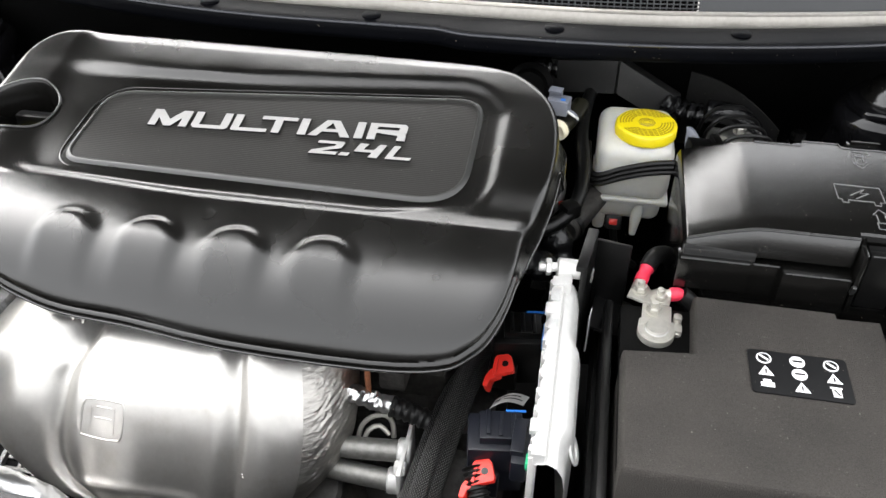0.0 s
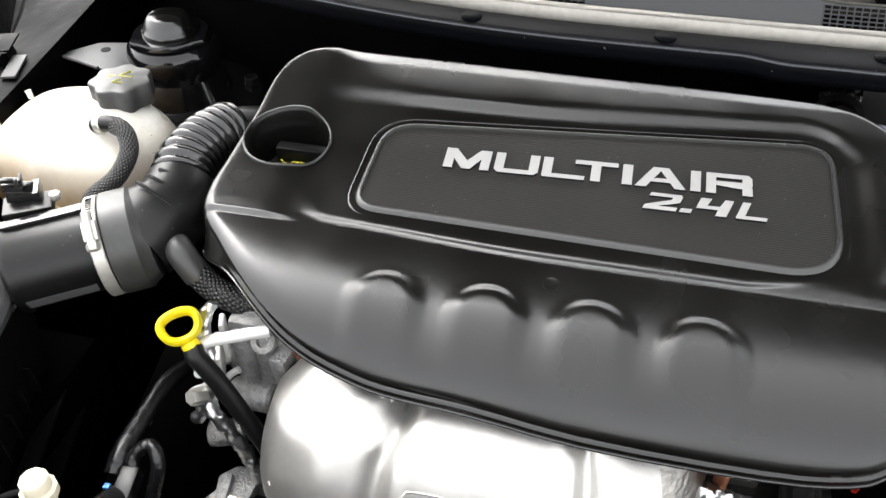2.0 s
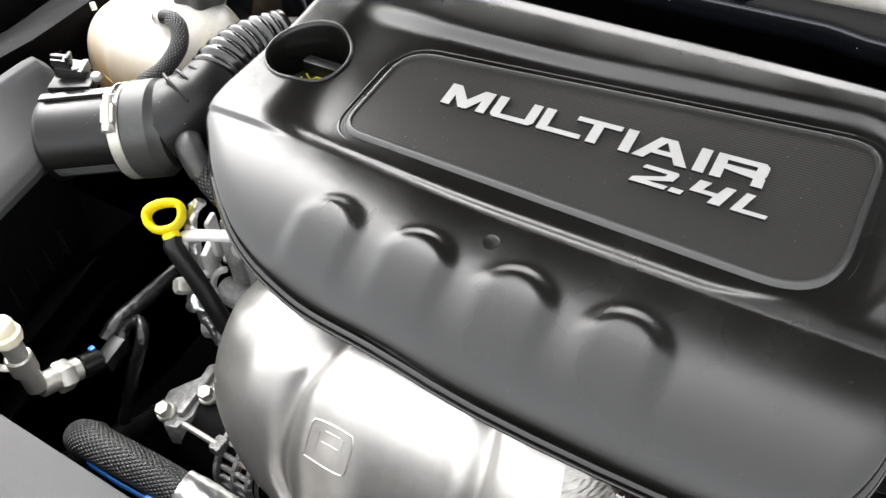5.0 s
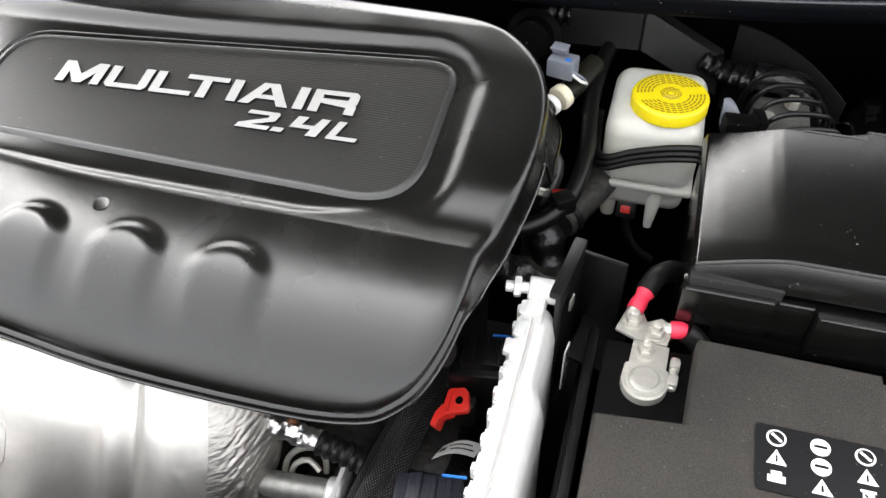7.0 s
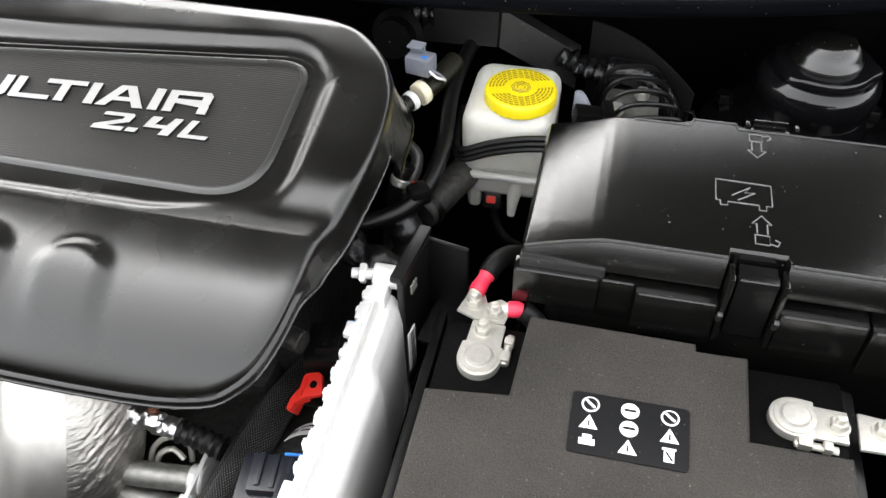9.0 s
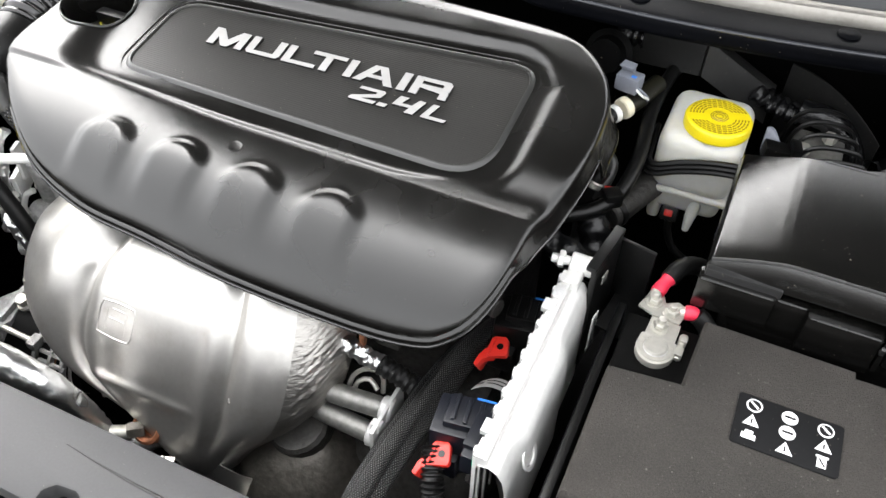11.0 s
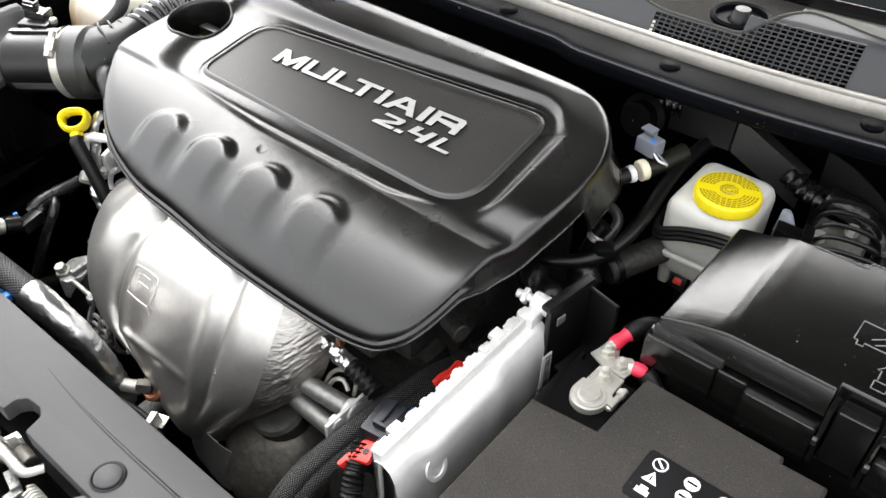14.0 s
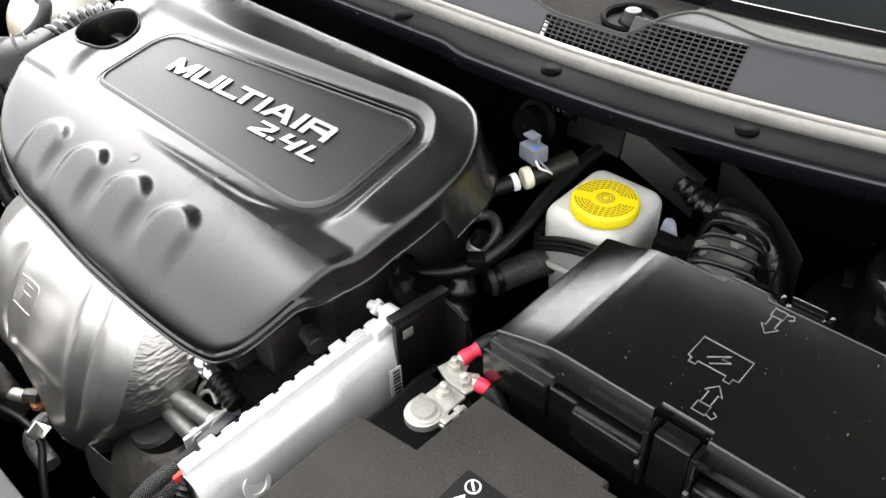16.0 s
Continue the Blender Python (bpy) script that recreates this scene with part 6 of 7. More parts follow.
# ---- front panel ----
def front_panel():
    p = thing("radiator_cover", (0.0, 0.15, 0.79), "dark grey plastic radiator cover with push pins", "radiator cover")
    z = 0.812

    def slab(pts, z0, z1, bevel=0.0025):
        return prism(pts, z0, z1, bevel)
    # a rear rail with a notch for the striker, and the broad panel before the latch opening
    part("back_rail", slab([(-0.62, 0.213), (0.001, 0.213), (0.000, 0.224), (0.006, 0.231), (0.022, 0.2325), (0.030, 0.228), (0.034, 0.213), (0.66, 0.213), (0.66, 0.272), (0.62, 0.2795), (-0.55, 0.2795), (-0.62, 0.272)], 0.796, z), M["panel"], p)
    part("front_panel", slab([(-0.62, -0.10), (0.66, -0.10), (0.66, 0.2123), (0.117, 0.2123), (0.104, 0.190), (0.086, 0.166), (0.060, 0.153), (-0.035, 0.150), (-0.060, 0.160), (-0.076, 0.178), (-0.092, 0.2123), (-0.62, 0.2123)], 0.790, z - 0.0015), M["panel"], p)
    part("raised_field", slab([(-0.60, -0.02), (-0.16, -0.02), (-0.150, 0.02)] + [(-0.150 - 0.05 * (1 - math.cos(a)) * 1.0 - 0.00, 0.10 + 0.085 * math.sin(a)) for a in [math.pi / 2 * k / 8 for k in range(9)]] + [(-0.27, 0.1865), (-0.60, 0.1865)], 0.80, z + 0.0015, 0.002), M["panel"], p)
    groove = [(-0.60, 0.1915, z + 0.0004), (-0.27, 0.1915, z + 0.0004)] + [(-0.200 + 0.055 * math.sin(a), 0.10 + 0.0905 * math.cos(a), z + 0.0004) for a in [math.pi / 2 * k / 8 for k in range(9)]] + [(-0.145, 0.02, z + 0.0004)]
    part("groove", sweep(groove, 0.0026, 8, flat=0.5), M["black"], p, "dark shut line")
    for x, y in ((-0.083, 0.2305), (0.119, 0.231), (-0.42, 0.236), (0.45, 0.236)):
        pin = part("push_pin", lathe([(0.0104, 0.0), (0.0102, 0.0016), (0.0090, 0.0024), (0.002, 0.0030)], pose(x, y, z), 28), M["panel"], p, "round grey push pin")
        part("pin_ring", lathe([(0.0104, 0.0002), (0.0112, 0.0007), (0.0122, 0.0011), (0.0136, 0.0003)], pose(x, y, z), 28), M["black"], pin, "dark ring round the pin")
    # black strip laid on the panel as the soft shadow of a shallow fold
    part("crease_shadow", sweep([(-0.010, 0.2585, z + 0.0002), (0.030, 0.255, z + 0.0002), (0.072, 0.2532, z + 0.0002), (0.166, 0.253, z + 0.0002), (0.45, 0.256, z + 0.0002)], lambda q, m: 0.0004 + 0.0012 * min(1.0, 4 * q), 8, flat=0.4), M["black"], p, "dark strip for the soft shadow in a shallow fold")
    # latch
    l = thing("bonnet_latch", (-0.01, 0.18, 0.74), "bright steel bonnet latch in the opening of the radiator cover", "latch")
    part("back_plate", box(0.01, 0.185, 0.735, 0.22, 0.10, 0.008, 0.002), M["dull"], l)
    part("hook_arm", sweep([(-0.066, 0.217, 0.786), (-0.0605, 0.205, 0.786), (-0.056, 0.1975, 0.786), (-0.045, 0.197, 0.785), (-0.020, 0.197, 0.785), (0.012, 0.197, 0.784), (0.038, 0.1965, 0.784), (0.046, 0.199, 0.784), (0.053, 0.210, 0.785)], 0.0046, 10, flat=0.45), M["tube"], l, "bent pale steel hook arm")
    part("jaw", prism([(0.008, 0.202), (0.012, 0.203), (0.014, 0.209), (0.018, 0.2095), (0.019, 0.2125), (0.010, 0.2130)], 0.774, 0.792, 0.001), M["zinc"], l)
    part("roller", rod((0.018, 0.207, 0.779), (0.036, 0.206, 0.779), 0.0065, 18), M["stain"], l, "brown worn roller")
    part("pivot", join(rod((-0.012, 0.200, 0.776), (0.004, 0.200, 0.780), 0.0045, 14), box(-0.020, 0.203, 0.782, 0.020, 0.006, 0.008, 0.001)), M["zinc"], l)
    part("keeper", join(box(-0.050, 0.207, 0.780, 0.012, 0.010, 0.003, 0.001, (0, 0, 25)), rod((-0.056, 0.212, 0.783), (-0.044, 0.214, 0.785), 0.0022, 10)), M["zinc"], l)
    for y, zz in ((0.0, 0.0), (0.006, -0.004)):
        part("rail", rod((-0.100 - y, 0.165, 0.756 + zz), (-0.080 - y, 0.216, 0.770 + zz), 0.0022, 10), M["grey"], l)
    part("tab", join(prism(rounded(-0.016, 0.002, 0.1745, 0.1875, 0.004, 4), 0.757, 0.760), rod((-0.027, 0.192, 0.762), (-0.006, 0.190, 0.762), 0.0020, 10), rod((-0.024, 0.189, 0.762), (-0.003, 0.187, 0.762), 0.0020, 10)), M["rawalu"], l)
    part("catch", sweep([(0.012, 0.170, 0.762), (0.018, 0.176, 0.764), (0.026, 0.177, 0.764), (0.027, 0.168, 0.762), (0.020, 0.163, 0.760)], 0.0026, 8), M["zinc"], l)
    part("lever", prism([(-0.034, 0.190), (-0.022, 0.186), (-0.004, 0.188), (0.010, 0.194), (0.008, 0.201), (-0.010, 0.206), (-0.030, 0.203)], 0.768, 0.772, 0.0008), M["rawalu"], l)
    part("stop", join(box(0.030, 0.190, 0.768, 0.020, 0.008, 0.006, 0.001, (0, 0, -12)), box(0.040, 0.184, 0.762, 0.008, 0.014, 0.010, 0.001)), M["rawalu"], l)
    part("rivet", lathe([(0.0045, 0.0), (0.0042, 0.0015), (0.001, 0.0024)], pose(-0.012, 0.196, 0.772), 16), M["zinc"], l)
    part("spring", sweep([(0.055 + 0.030 * k / 60, 0.192 + 0.006 * math.sin(k * 0.9), 0.775 + 0.006 * math.cos(k * 0.9)) for k in range(61)], 0.0014, 6, smooth=False), M["zinc"], l)
    part("bolt", hexnut((0.095, 0.196, 0.765), (0.095, 0.196, 0.776), 0.008), M["zinc"], l)
    lb = thing("service_label", (0.012, 0.105, 0.8105), "white and yellow service label on the radiator cover", "label")
    part("paper", prism(rounded(-0.028, 0.055, 0.055, 0.1465, 0.006, 4), z - 0.0014, z - 0.0006), M["paper"], lb)
    part("picture_bar", box(0.012, 0.112, z - 0.0003, 0.060, 0.050, 0.0006), M["brass"], lb)
    part("yellow_bar", box(0.012, 0.078, z - 0.0003, 0.066, 0.012, 0.0006), M["yellowink"], lb)


# ---- exhaust side ----
def heat_shield():
    h = thing("exhaust_heat_shield", (-0.055, 0.42, 0.60), "bulged stainless steel exhaust heat shield with stamped bands", "heat shield")
    levels = [(0.800, 0.125, 0.488), (0.797, 0.134, 0.468), (0.788, 0.143, 0.447), (0.772, 0.151, 0.427), (0.752, 0.156, 0.409), (0.730, 0.158, 0.393), (0.705, 0.155, 0.379), (0.685, 0.142, 0.371), (0.665, 0.118, 0.3655), (0.645, 0.090, 0.362), (0.625, 0.066, 0.361), (0.605, 0.050, 0.364), (0.590, 0.040, 0.370)]

    def level(v):
        n = len(levels) - 1
        k = min(n - 1, int(v * n))
        t = v * n - k
        a, b, c, d = levels[max(0, k - 1)], levels[k], levels[k + 1], levels[min(n, k + 2)]
        return [0.5 * (2 * b[i] + (c[i] - a[i]) * t + (2 * a[i] - 5 * b[i] + 4 * c[i] - d[i]) * t * t + (3 * b[i] - a[i] - 3 * c[i] + d[i]) * t ** 3) for i in range(3)]

    def place(s, v):
        """s: -1 at the left end, 1 at the right end; v: 0 at the top, 1 at the bottom."""
        z, a, f = level(v)
        if s < 0:
            a *= 1 + 0.19 * step(0.80, 0.76, z) * step(0.636, 0.685, z) + 0.06 * step(0.77, 0.80, z)
        fade = step(0.03, 0.14, v) * (1 - step(0.62, 0.82, v))
        groove = -0.0085 * math.exp(-((s + 0.44) / 0.050) ** 2) - 0.0075 * math.exp(-((s - 0.50) / 0.050) ** 2)
        groove += 0.0032 * math.exp(-((s + 0.33) / 0.06) ** 2) + 0.0032 * math.exp(-((s - 0.40) / 0.06) ** 2)
        groove += 0.0075 * math.exp(-((s + 0.66) / 0.13) ** 2) + 0.0055 * math.exp(-((s - 0.67) / 0.11) ** 2)
        belt = 0.0030 * math.exp(-((z - 0.688) / 0.005) ** 2) * (1 - step(0.34, 0.42, abs(s + 0.05)))
        valley = -0.014 * math.exp(-((s + 0.48) / 0.10) ** 2) * (1 - step(0.10, 0.26, v))
        swell = 0.010 * step(0.60, 0.85, v) * math.exp(-((s - 0.1) / 0.35) ** 2) - 0.007 * step(0.60, 0.8, v) * math.exp(-((s + 0.55) / 0.2) ** 2)
        b = groove * fade + belt + swell + valley
        p = 2.9
        end = 0.068 * (1 - max(0.0, 1 - min(1.0, abs(s)) ** p) ** (1 / p))
        cx = -0.070 + 0.038 * step(0.45, 1.0, v)
        return cx + a * s, f + end - 0.75 * b, z + 0.65 * b

    def main(u, v):
        phi = radians(-90 + 148 * u)
        x, y, z = place(math.sin(phi), v)
        q = 0.00022 * noise.noise(Vector((x * 45, y * 45, z * 45)))
        return (x, y - q, z + q)
    part("shell", sheet(main, 130, 90, 0.001), M["steel"], h, angle=70)

    def crimp(u, v):
        phi = radians(58 + 32 * u)
        x, y, z = place(math.sin(phi), v)
        w = v + 0.10 * u
        r = (0.0006 * noise.noise(Vector((u * 4, w * 80, 0.3))) + 0.0006 * noise.noise(Vector((u * 9, w * 150, 4.0)))) * step(0.0, 0.35, u)
        return (x + 0.7 * r + 0.008 * u ** 3, y - r + 0.012 * u ** 4, z + r)
    part("crimped_edge", sheet(crimp, 44, 220, 0.001), M["crinkle"], h, "finely wrinkled crimped edge", angle=85)
    # stamped emblem and rivets
    em = [(-0.018, -0.014), (-0.006, -0.016), (0.010, -0.016), (0.016, -0.012), (0.016, 0.012), (0.010, 0.016), (-0.012, 0.016), (-0.018, 0.012), (-0.018, -0.014)]
    pts = []
    for ex, ez in em:
        q = place((-0.106 + ex + 0.070) / 0.176, 0.375 - ez * 3.2)
        pts.append((q[0], q[1] - 0.0006, q[2] + 0.0006))
    part("stamped_mark", sweep(pts, 0.0010, 8), M["steel"], h)
    for strokes in (((-0.011, -0.011), (-0.011, 0.009)), ((0.009, -0.011), (0.009, 0.010)), ((-0.008, 0.001), (0.006, 0.001)), ((-0.007, 0.010), (0.005, 0.010))):
        pts = []
        for ex, ez in strokes:
            q = place((-0.106 + ex + 0.070) / 0.176, 0.375 - ez * 3.2)
            pts.append((q[0], q[1] - 0.0003, q[2] + 0.0003))
        part("stamped_mark", sweep(pts, 0.0009, 8, smooth=False), M["steel"], h)
    for sx, v in ((0.565, 0.475), (-0.90, 0.44), (0.50, 0.12), (0.53, 0.125), (0.56, 0.13), (-0.62, 0.70), (-0.60, 0.12), (-0.55, 0.125)):
        q = Vector(place(sx, v))
        part("rivet", lathe([(0.0032, -0.001), (0.0030, 0.0008), (0.0012, 0.0012), (0.0003, 0.0006)], along(q, q + Vector((0.0, -0.75, 0.65))), 12), M["crinkle"], h)
    # tail below the shield
    part("tail", sheet(lambda u, v: (-0.052 + 0.098 * u - 0.006 * v, 0.378 - 0.010 * math.sin(math.pi * u) - 0.016 * v * u, 0.616 - 0.055 * v - 0.006 * math.sin(9 * u)), 24, 10, 0.001), M["steel"], h, angle=70)

    o = thing("oxygen_sensor", (-0.085, 0.360, 0.63), "heat-stained oxygen sensor with a rusty boss and dark lead", "sensor")
    part("boss", lathe([(0.0165, -0.012), (0.0165, 0.004), (0.0135, 0.006), (0.0115, 0.004), (0.0105, -0.004), (0.002, -0.005)], along((-0.069, 0.362, 0.648), (-0.072, 0.335, 0.675)), 26), M["rust"], o, "rusty threaded boss")
    part("hex", hexnut((-0.074, 0.360, 0.644), (-0.086, 0.350, 0.646), 0.0085), M["stain"], o)
    part("body", rod((-0.086, 0.354, 0.638), (-0.118, 0.330, 0.650), 0.0075, 16), M["zinc"], o)
    part("lead", sweep([(-0.116, 0.331, 0.649), (-0.10, 0.322, 0.648), (-0.07, 0.333, 0.637), (-0.035, 0.335, 0.628), (-0.005, 0.318, 0.612), (0.02, 0.30, 0.58), (0.04, 0.285, 0.53)], 0.0042, 10), M["rubber"], o)
    part("bracket", join(box(-0.040, 0.340, 0.636, 0.022, 0.014, 0.002, 0.0006, (10, 0, 20)), box(-0.032, 0.335, 0.645, 0.002, 0.014, 0.018, 0.0006, (10, 0, 20))), M["zinc"], o, "folded bright bracket")
    part("bolt", hexnut((0.028, 0.344, 0.566), (0.028, 0.332, 0.570), 0.008), M["zinc"], o)

    c = thing("catalyst_housing", (0.02, 0.46, 0.40), "stained grey exhaust catalyst housing", "exhaust")
    part("can", lathe([(0.05, 0.0), (0.072, 0.03), (0.076, 0.15), (0.07, 0.20), (0.05, 0.22)], pose(0.035, 0.450, 0.40), 32), M["stain"], c)
    part("cone", lathe([(0.074, 0.0), (0.070, 0.03), (0.050, 0.06), (0.030, 0.075)], along((0.060, 0.430, 0.565), (0.040, 0.420, 0.640)), 32), M["stain"], c, "smooth stained cone")
    part("pipe", sweep([(-0.08, 0.42, 0.56), (-0.115, 0.375, 0.565), (-0.10, 0.340, 0.57), (-0.06, 0.335, 0.56)], 0.012, 16), M["rawalu"], c)


def engine_block():
    e = thing("engine_block", (-0.05, 0.64, 0.40), "grey cast aluminium engine block with rusty joints", "engine")
    # block coloured darker than the head to stand for the shadow on it
    part("block", join(box(-0.03, 0.665, 0.60, 0.44, 0.20, 0.40, 0.02), box(-0.01, 0.57, 0.60, 0.36, 0.08, 0.22, 0.02)), M["shadedcast"], e)
    part("head", join(box(-0.262, 0.580, 0.735, 0.085, 0.10, 0.12, 0.008), box(-0.285, 0.548, 0.760, 0.030, 0.05, 0.075, 0.006), box(-0.240, 0.528, 0.740, 0.045, 0.04, 0.060, 0.008)), M["rawalu"], e)
    for p, q, r in (((-0.300, 0.550, 0.722), (-0.325, 0.530, 0.728), 0.013), ((-0.270, 0.520, 0.700), (-0.250, 0.495, 0.708), 0.014), ((-0.255, 0.535, 0.775), (-0.270, 0.515, 0.785), 0.012), ((-0.23, 0.505, 0.735), (-0.205, 0.480, 0.74), 0.016)):
        boss = part("boss", rod(p, q, r, 18, 0.003), M["rawalu"], e)
        part("bolt", hexnut(q, Vector(q) + (Vector(q) - Vector(p)).normalized() * 0.008, r * 0.6), M["zinc"], boss)
    part("pillar", rod((-0.297, 0.516, 0.715), (-0.295, 0.512, 0.786), 0.0105, 18, 0.002), M["rawalu"], e)
    part("pillar", rod((-0.277, 0.520, 0.715), (-0.275, 0.516, 0.790), 0.0120, 18, 0.002), M["rawalu"], e)
    part("head_face", join(box(-0.280, 0.534, 0.750, 0.060, 0.040, 0.085, 0.005), box(-0.256, 0.512, 0.745, 0.018, 0.030, 0.066, 0.006, (8, 0, -12))), M["rawalu"], e, "rough cast face")
    part("cross_boss", rod((-0.311, 0.502, 0.716), (-0.268, 0.497, 0.720), 0.0135, 24, 0.003), M["rawalu"], e)
    part("threaded_eye", lathe([(0.0105, -0.004), (0.0105, 0.003), (0.0090, 0.0042), (0.0052, 0.0042), (0.0045, 0.0), (0.0006, -0.001)], along((-0.272, 0.504, 0.786), (-0.272, 0.496, 0.795)), 24), M["rawalu"], e)
    part("lower_boss", rod((-0.334, 0.484, 0.670), (-0.300, 0.492, 0.672), 0.0125, 20, 0.002), M["rawalu"], e)
    part("bolt", hexnut((-0.322, 0.476, 0.738), (-0.328, 0.464, 0.746), 0.0080), M["zinc"], e)
    part("tab", box(-0.308, 0.506, 0.783, 0.005, 0.016, 0.040, 0.002, (0, 0, 20)), M["alu"], e)
    part("hook", sweep([(-0.297, 0.498, 0.752), (-0.306, 0.494, 0.746), (-0.312, 0.490, 0.730), (-0.308, 0.488, 0.722)], 0.0032, 8), M["alu"], e)
    part("rusty_joint", box(-0.255, 0.538, 0.705, 0.07, 0.012, 0.010, 0.003, (0, 20, -20)), M["rust"], e, "rust-brown exhaust joint")
    part("rusty_joint", box(-0.225, 0.505, 0.772, 0.05, 0.012, 0.014, 0.003, (0, 10, -20)), M["rust"], e)
    part("rusty_joint", box(0.106, 0.476, 0.762, 0.005, 0.014, 0.046, 0.002, (0, 0, 20)), M["rust"], e)
    part("manifold_stud", hexnut((-0.262, 0.545, 0.705), (-0.262, 0.530, 0.712), 0.0085), M["zinc"], e)
    part("bracket", join(box(-0.318, 0.505, 0.755, 0.006, 0.035, 0.030, 0.002, (0, 0, 25)), sweep([(-0.322, 0.512, 0.735), (-0.330, 0.495, 0.728), (-0.322, 0.482, 0.738), (-0.310, 0.486, 0.752)], 0.004, 8)), M["alu"], e)
    # lug darkened in colour like the block behind it
    part("lug", join(box(0.125, 0.500, 0.755, 0.025, 0.03, 0.045, 0.004), box(0.155, 0.525, 0.760, 0.03, 0.04, 0.05, 0.006), rod((0.19, 0.535, 0.785), (0.213, 0.528, 0.786), 0.009, 16)), M["shadedcast"], e)
    solo("foil_wrapped_lead", crumple(sweep([(-0.330, 0.480, 0.742), (-0.322, 0.473, 0.735), (-0.312, 0.470, 0.722), (-0.302, 0.469, 0.700), (-0.290, 0.468, 0.672), (-0.282, 0.466, 0.64), (-0.278, 0.46, 0.60)], 0.0060, 14, 0.0018), 0.0030, 0.009), M["foil"], (-0.32, 0.49, 0.73), "sensor lead wrapped in crumpled foil", "cable")
    solo("foil_wrapped_lead", crumple(sweep([(-0.312, 0.506, 0.822), (-0.318, 0.496, 0.806), (-0.315, 0.488, 0.786), (-0.313, 0.482, 0.762), (-0.319, 0.478, 0.734)], 0.0052, 14, 0.0018), 0.0026, 0.008), M["foil"], (-0.315, 0.49, 0.78), "sensor lead wrapped in crumpled foil", "cable")
    solo("foil_wrapped_lead", crumple(sweep([(-0.317, 0.477, 0.730), (-0.327, 0.478, 0.716), (-0.339, 0.480, 0.697)], 0.0056, 14, 0.0018), 0.0028, 0.008), M["foil"], (-0.33, 0.478, 0.715), "short branch lead wrapped in crumpled foil", "cable")
    a = thing("alternator", (-0.245, 0.42, 0.60), "cast metal alternator with a slotted end", "alternator")
    ay, az = 0.428, 0.597
    part("body", lathe([(0.020, 0.0), (0.036, 0.004), (0.039, 0.020), (0.0415, 0.060), (0.0415, 0.105), (0.030, 0.112), (0.012, 0.114)], along((-0.192, ay, az), (-0.30, ay, az)), 36), M["dull"], a, "dark laminated middle")
    part("winding", lathe([(0.0385, 0.0), (0.0400, 0.004), (0.0400, 0.016), (0.0385, 0.020)], along((-0.222, ay, az), (-0.30, ay, az)), 36), M["rust"], a, "copper-red winding behind the slots")
    for k in range(24):
        q = 2 * math.pi * k / 24
        part("fin", box(-0.2285, ay + 0.0425 * math.cos(q), az + 0.0425 * math.sin(q), 0.036, 0.0042, 0.0042, 0.0012, (math.degrees(q), 0, 0)), M["rawalu"], a)
    for x, r in ((-0.205, 0.039), (-0.212, 0.0445), (-0.228, 0.0450), (-0.248, 0.0465)):
        part("rim", lathe([(r - 0.005, 0.0), (r, 0.001), (r, 0.0048), (r - 0.005, 0.006)], along((x, ay, az), (x - 0.08, ay, az)), 36), M["rawalu"], a)
    part("through_bolt", rod((-0.296, 0.400, 0.636), (-0.250, 0.399, 0.636), 0.0032, 10), M["zinc"], a)
    part("ear", box(-0.252, 0.400, 0.634, 0.012, 0.016, 0.012, 0.003), M["rawalu"], a)
    plate = prism([(-0.290, 0.478), (-0.308, 0.476), (-0.322, 0.462), (-0.318, 0.447), (-0.326, 0.434), (-0.334, 0.420), (-0.326, 0.400), (-0.308, 0.388), (-0.296, 0.392), (-0.292, 0.410), (-0.298, 0.428), (-0.284, 0.446), (-0.282, 0.466)], 0.612, 0.640, 0.004)
    part("mount", plate, M["rawalu"], a, "rough cast mounting lug")
    part("mount_web", box(-0.305, 0.432, 0.643, 0.008, 0.060, 0.010, 0.003, (0, 0, 8)), M["rawalu"], a)
    for bx, by in ((-0.293, 0.434), (-0.315, 0.401)):
        part("bolt", join(rod((bx, by, 0.638), (bx, by - 0.002, 0.645), 0.0095, 18), hexnut((bx, by - 0.002, 0.645), (bx, by - 0.004, 0.653), 0.0075)), M["zinc"], a)


def dipstick():
    d = thing("oil_dipstick", (-0.30, 0.49, 0.70), "yellow ring-handled oil dipstick in a black tube", "dipstick")
    m = pose(-0.3290, 0.4790, 0.8165, 36, 0, 46)
    ring = []
    for k in range(41):
        q = 2 * math.pi * k / 40
        s = math.copysign(abs(math.cos(q)) ** 0.85, math.cos(q))
        t = math.copysign(abs(math.sin(q)) ** 0.85, math.sin(q))
        ring.append(m @ Vector((0.0146 * s * (1 + 0.12 * t), 0.0116 * t, 0.0012 * s)))
    part("ring", sweep(ring, 0.0036, 12, smooth=False, flat=2.4, caps=False), M["yellow"], d, "yellow plastic ring handle")
    part("neck", rod(m @ Vector((0.001, -0.013, 0)), m @ Vector((0.004, -0.024, -0.005)), 0.0075, 16, 0.002), M["yellow"], d)
    part("tube", sweep([m @ Vector((0.004, -0.022, -0.005)), (-0.314, 0.467, 0.800), (-0.297, 0.466, 0.768), (-0.271, 0.465, 0.705), (-0.25, 0.463, 0.65)], 0.0082, 14), M["rubber"], d)
    solo("breather_pipe", sweep([(-0.316, 0.470, 0.772), (-0.3145, 0.478, 0.796), (-0.309, 0.483, 0.800), (-0.290, 0.490, 0.803), (-0.262, 0.500, 0.806)], 0.0054, 12), M["alu"], (-0.30, 0.485, 0.80), "bent pale metal breather pipe", "pipe")


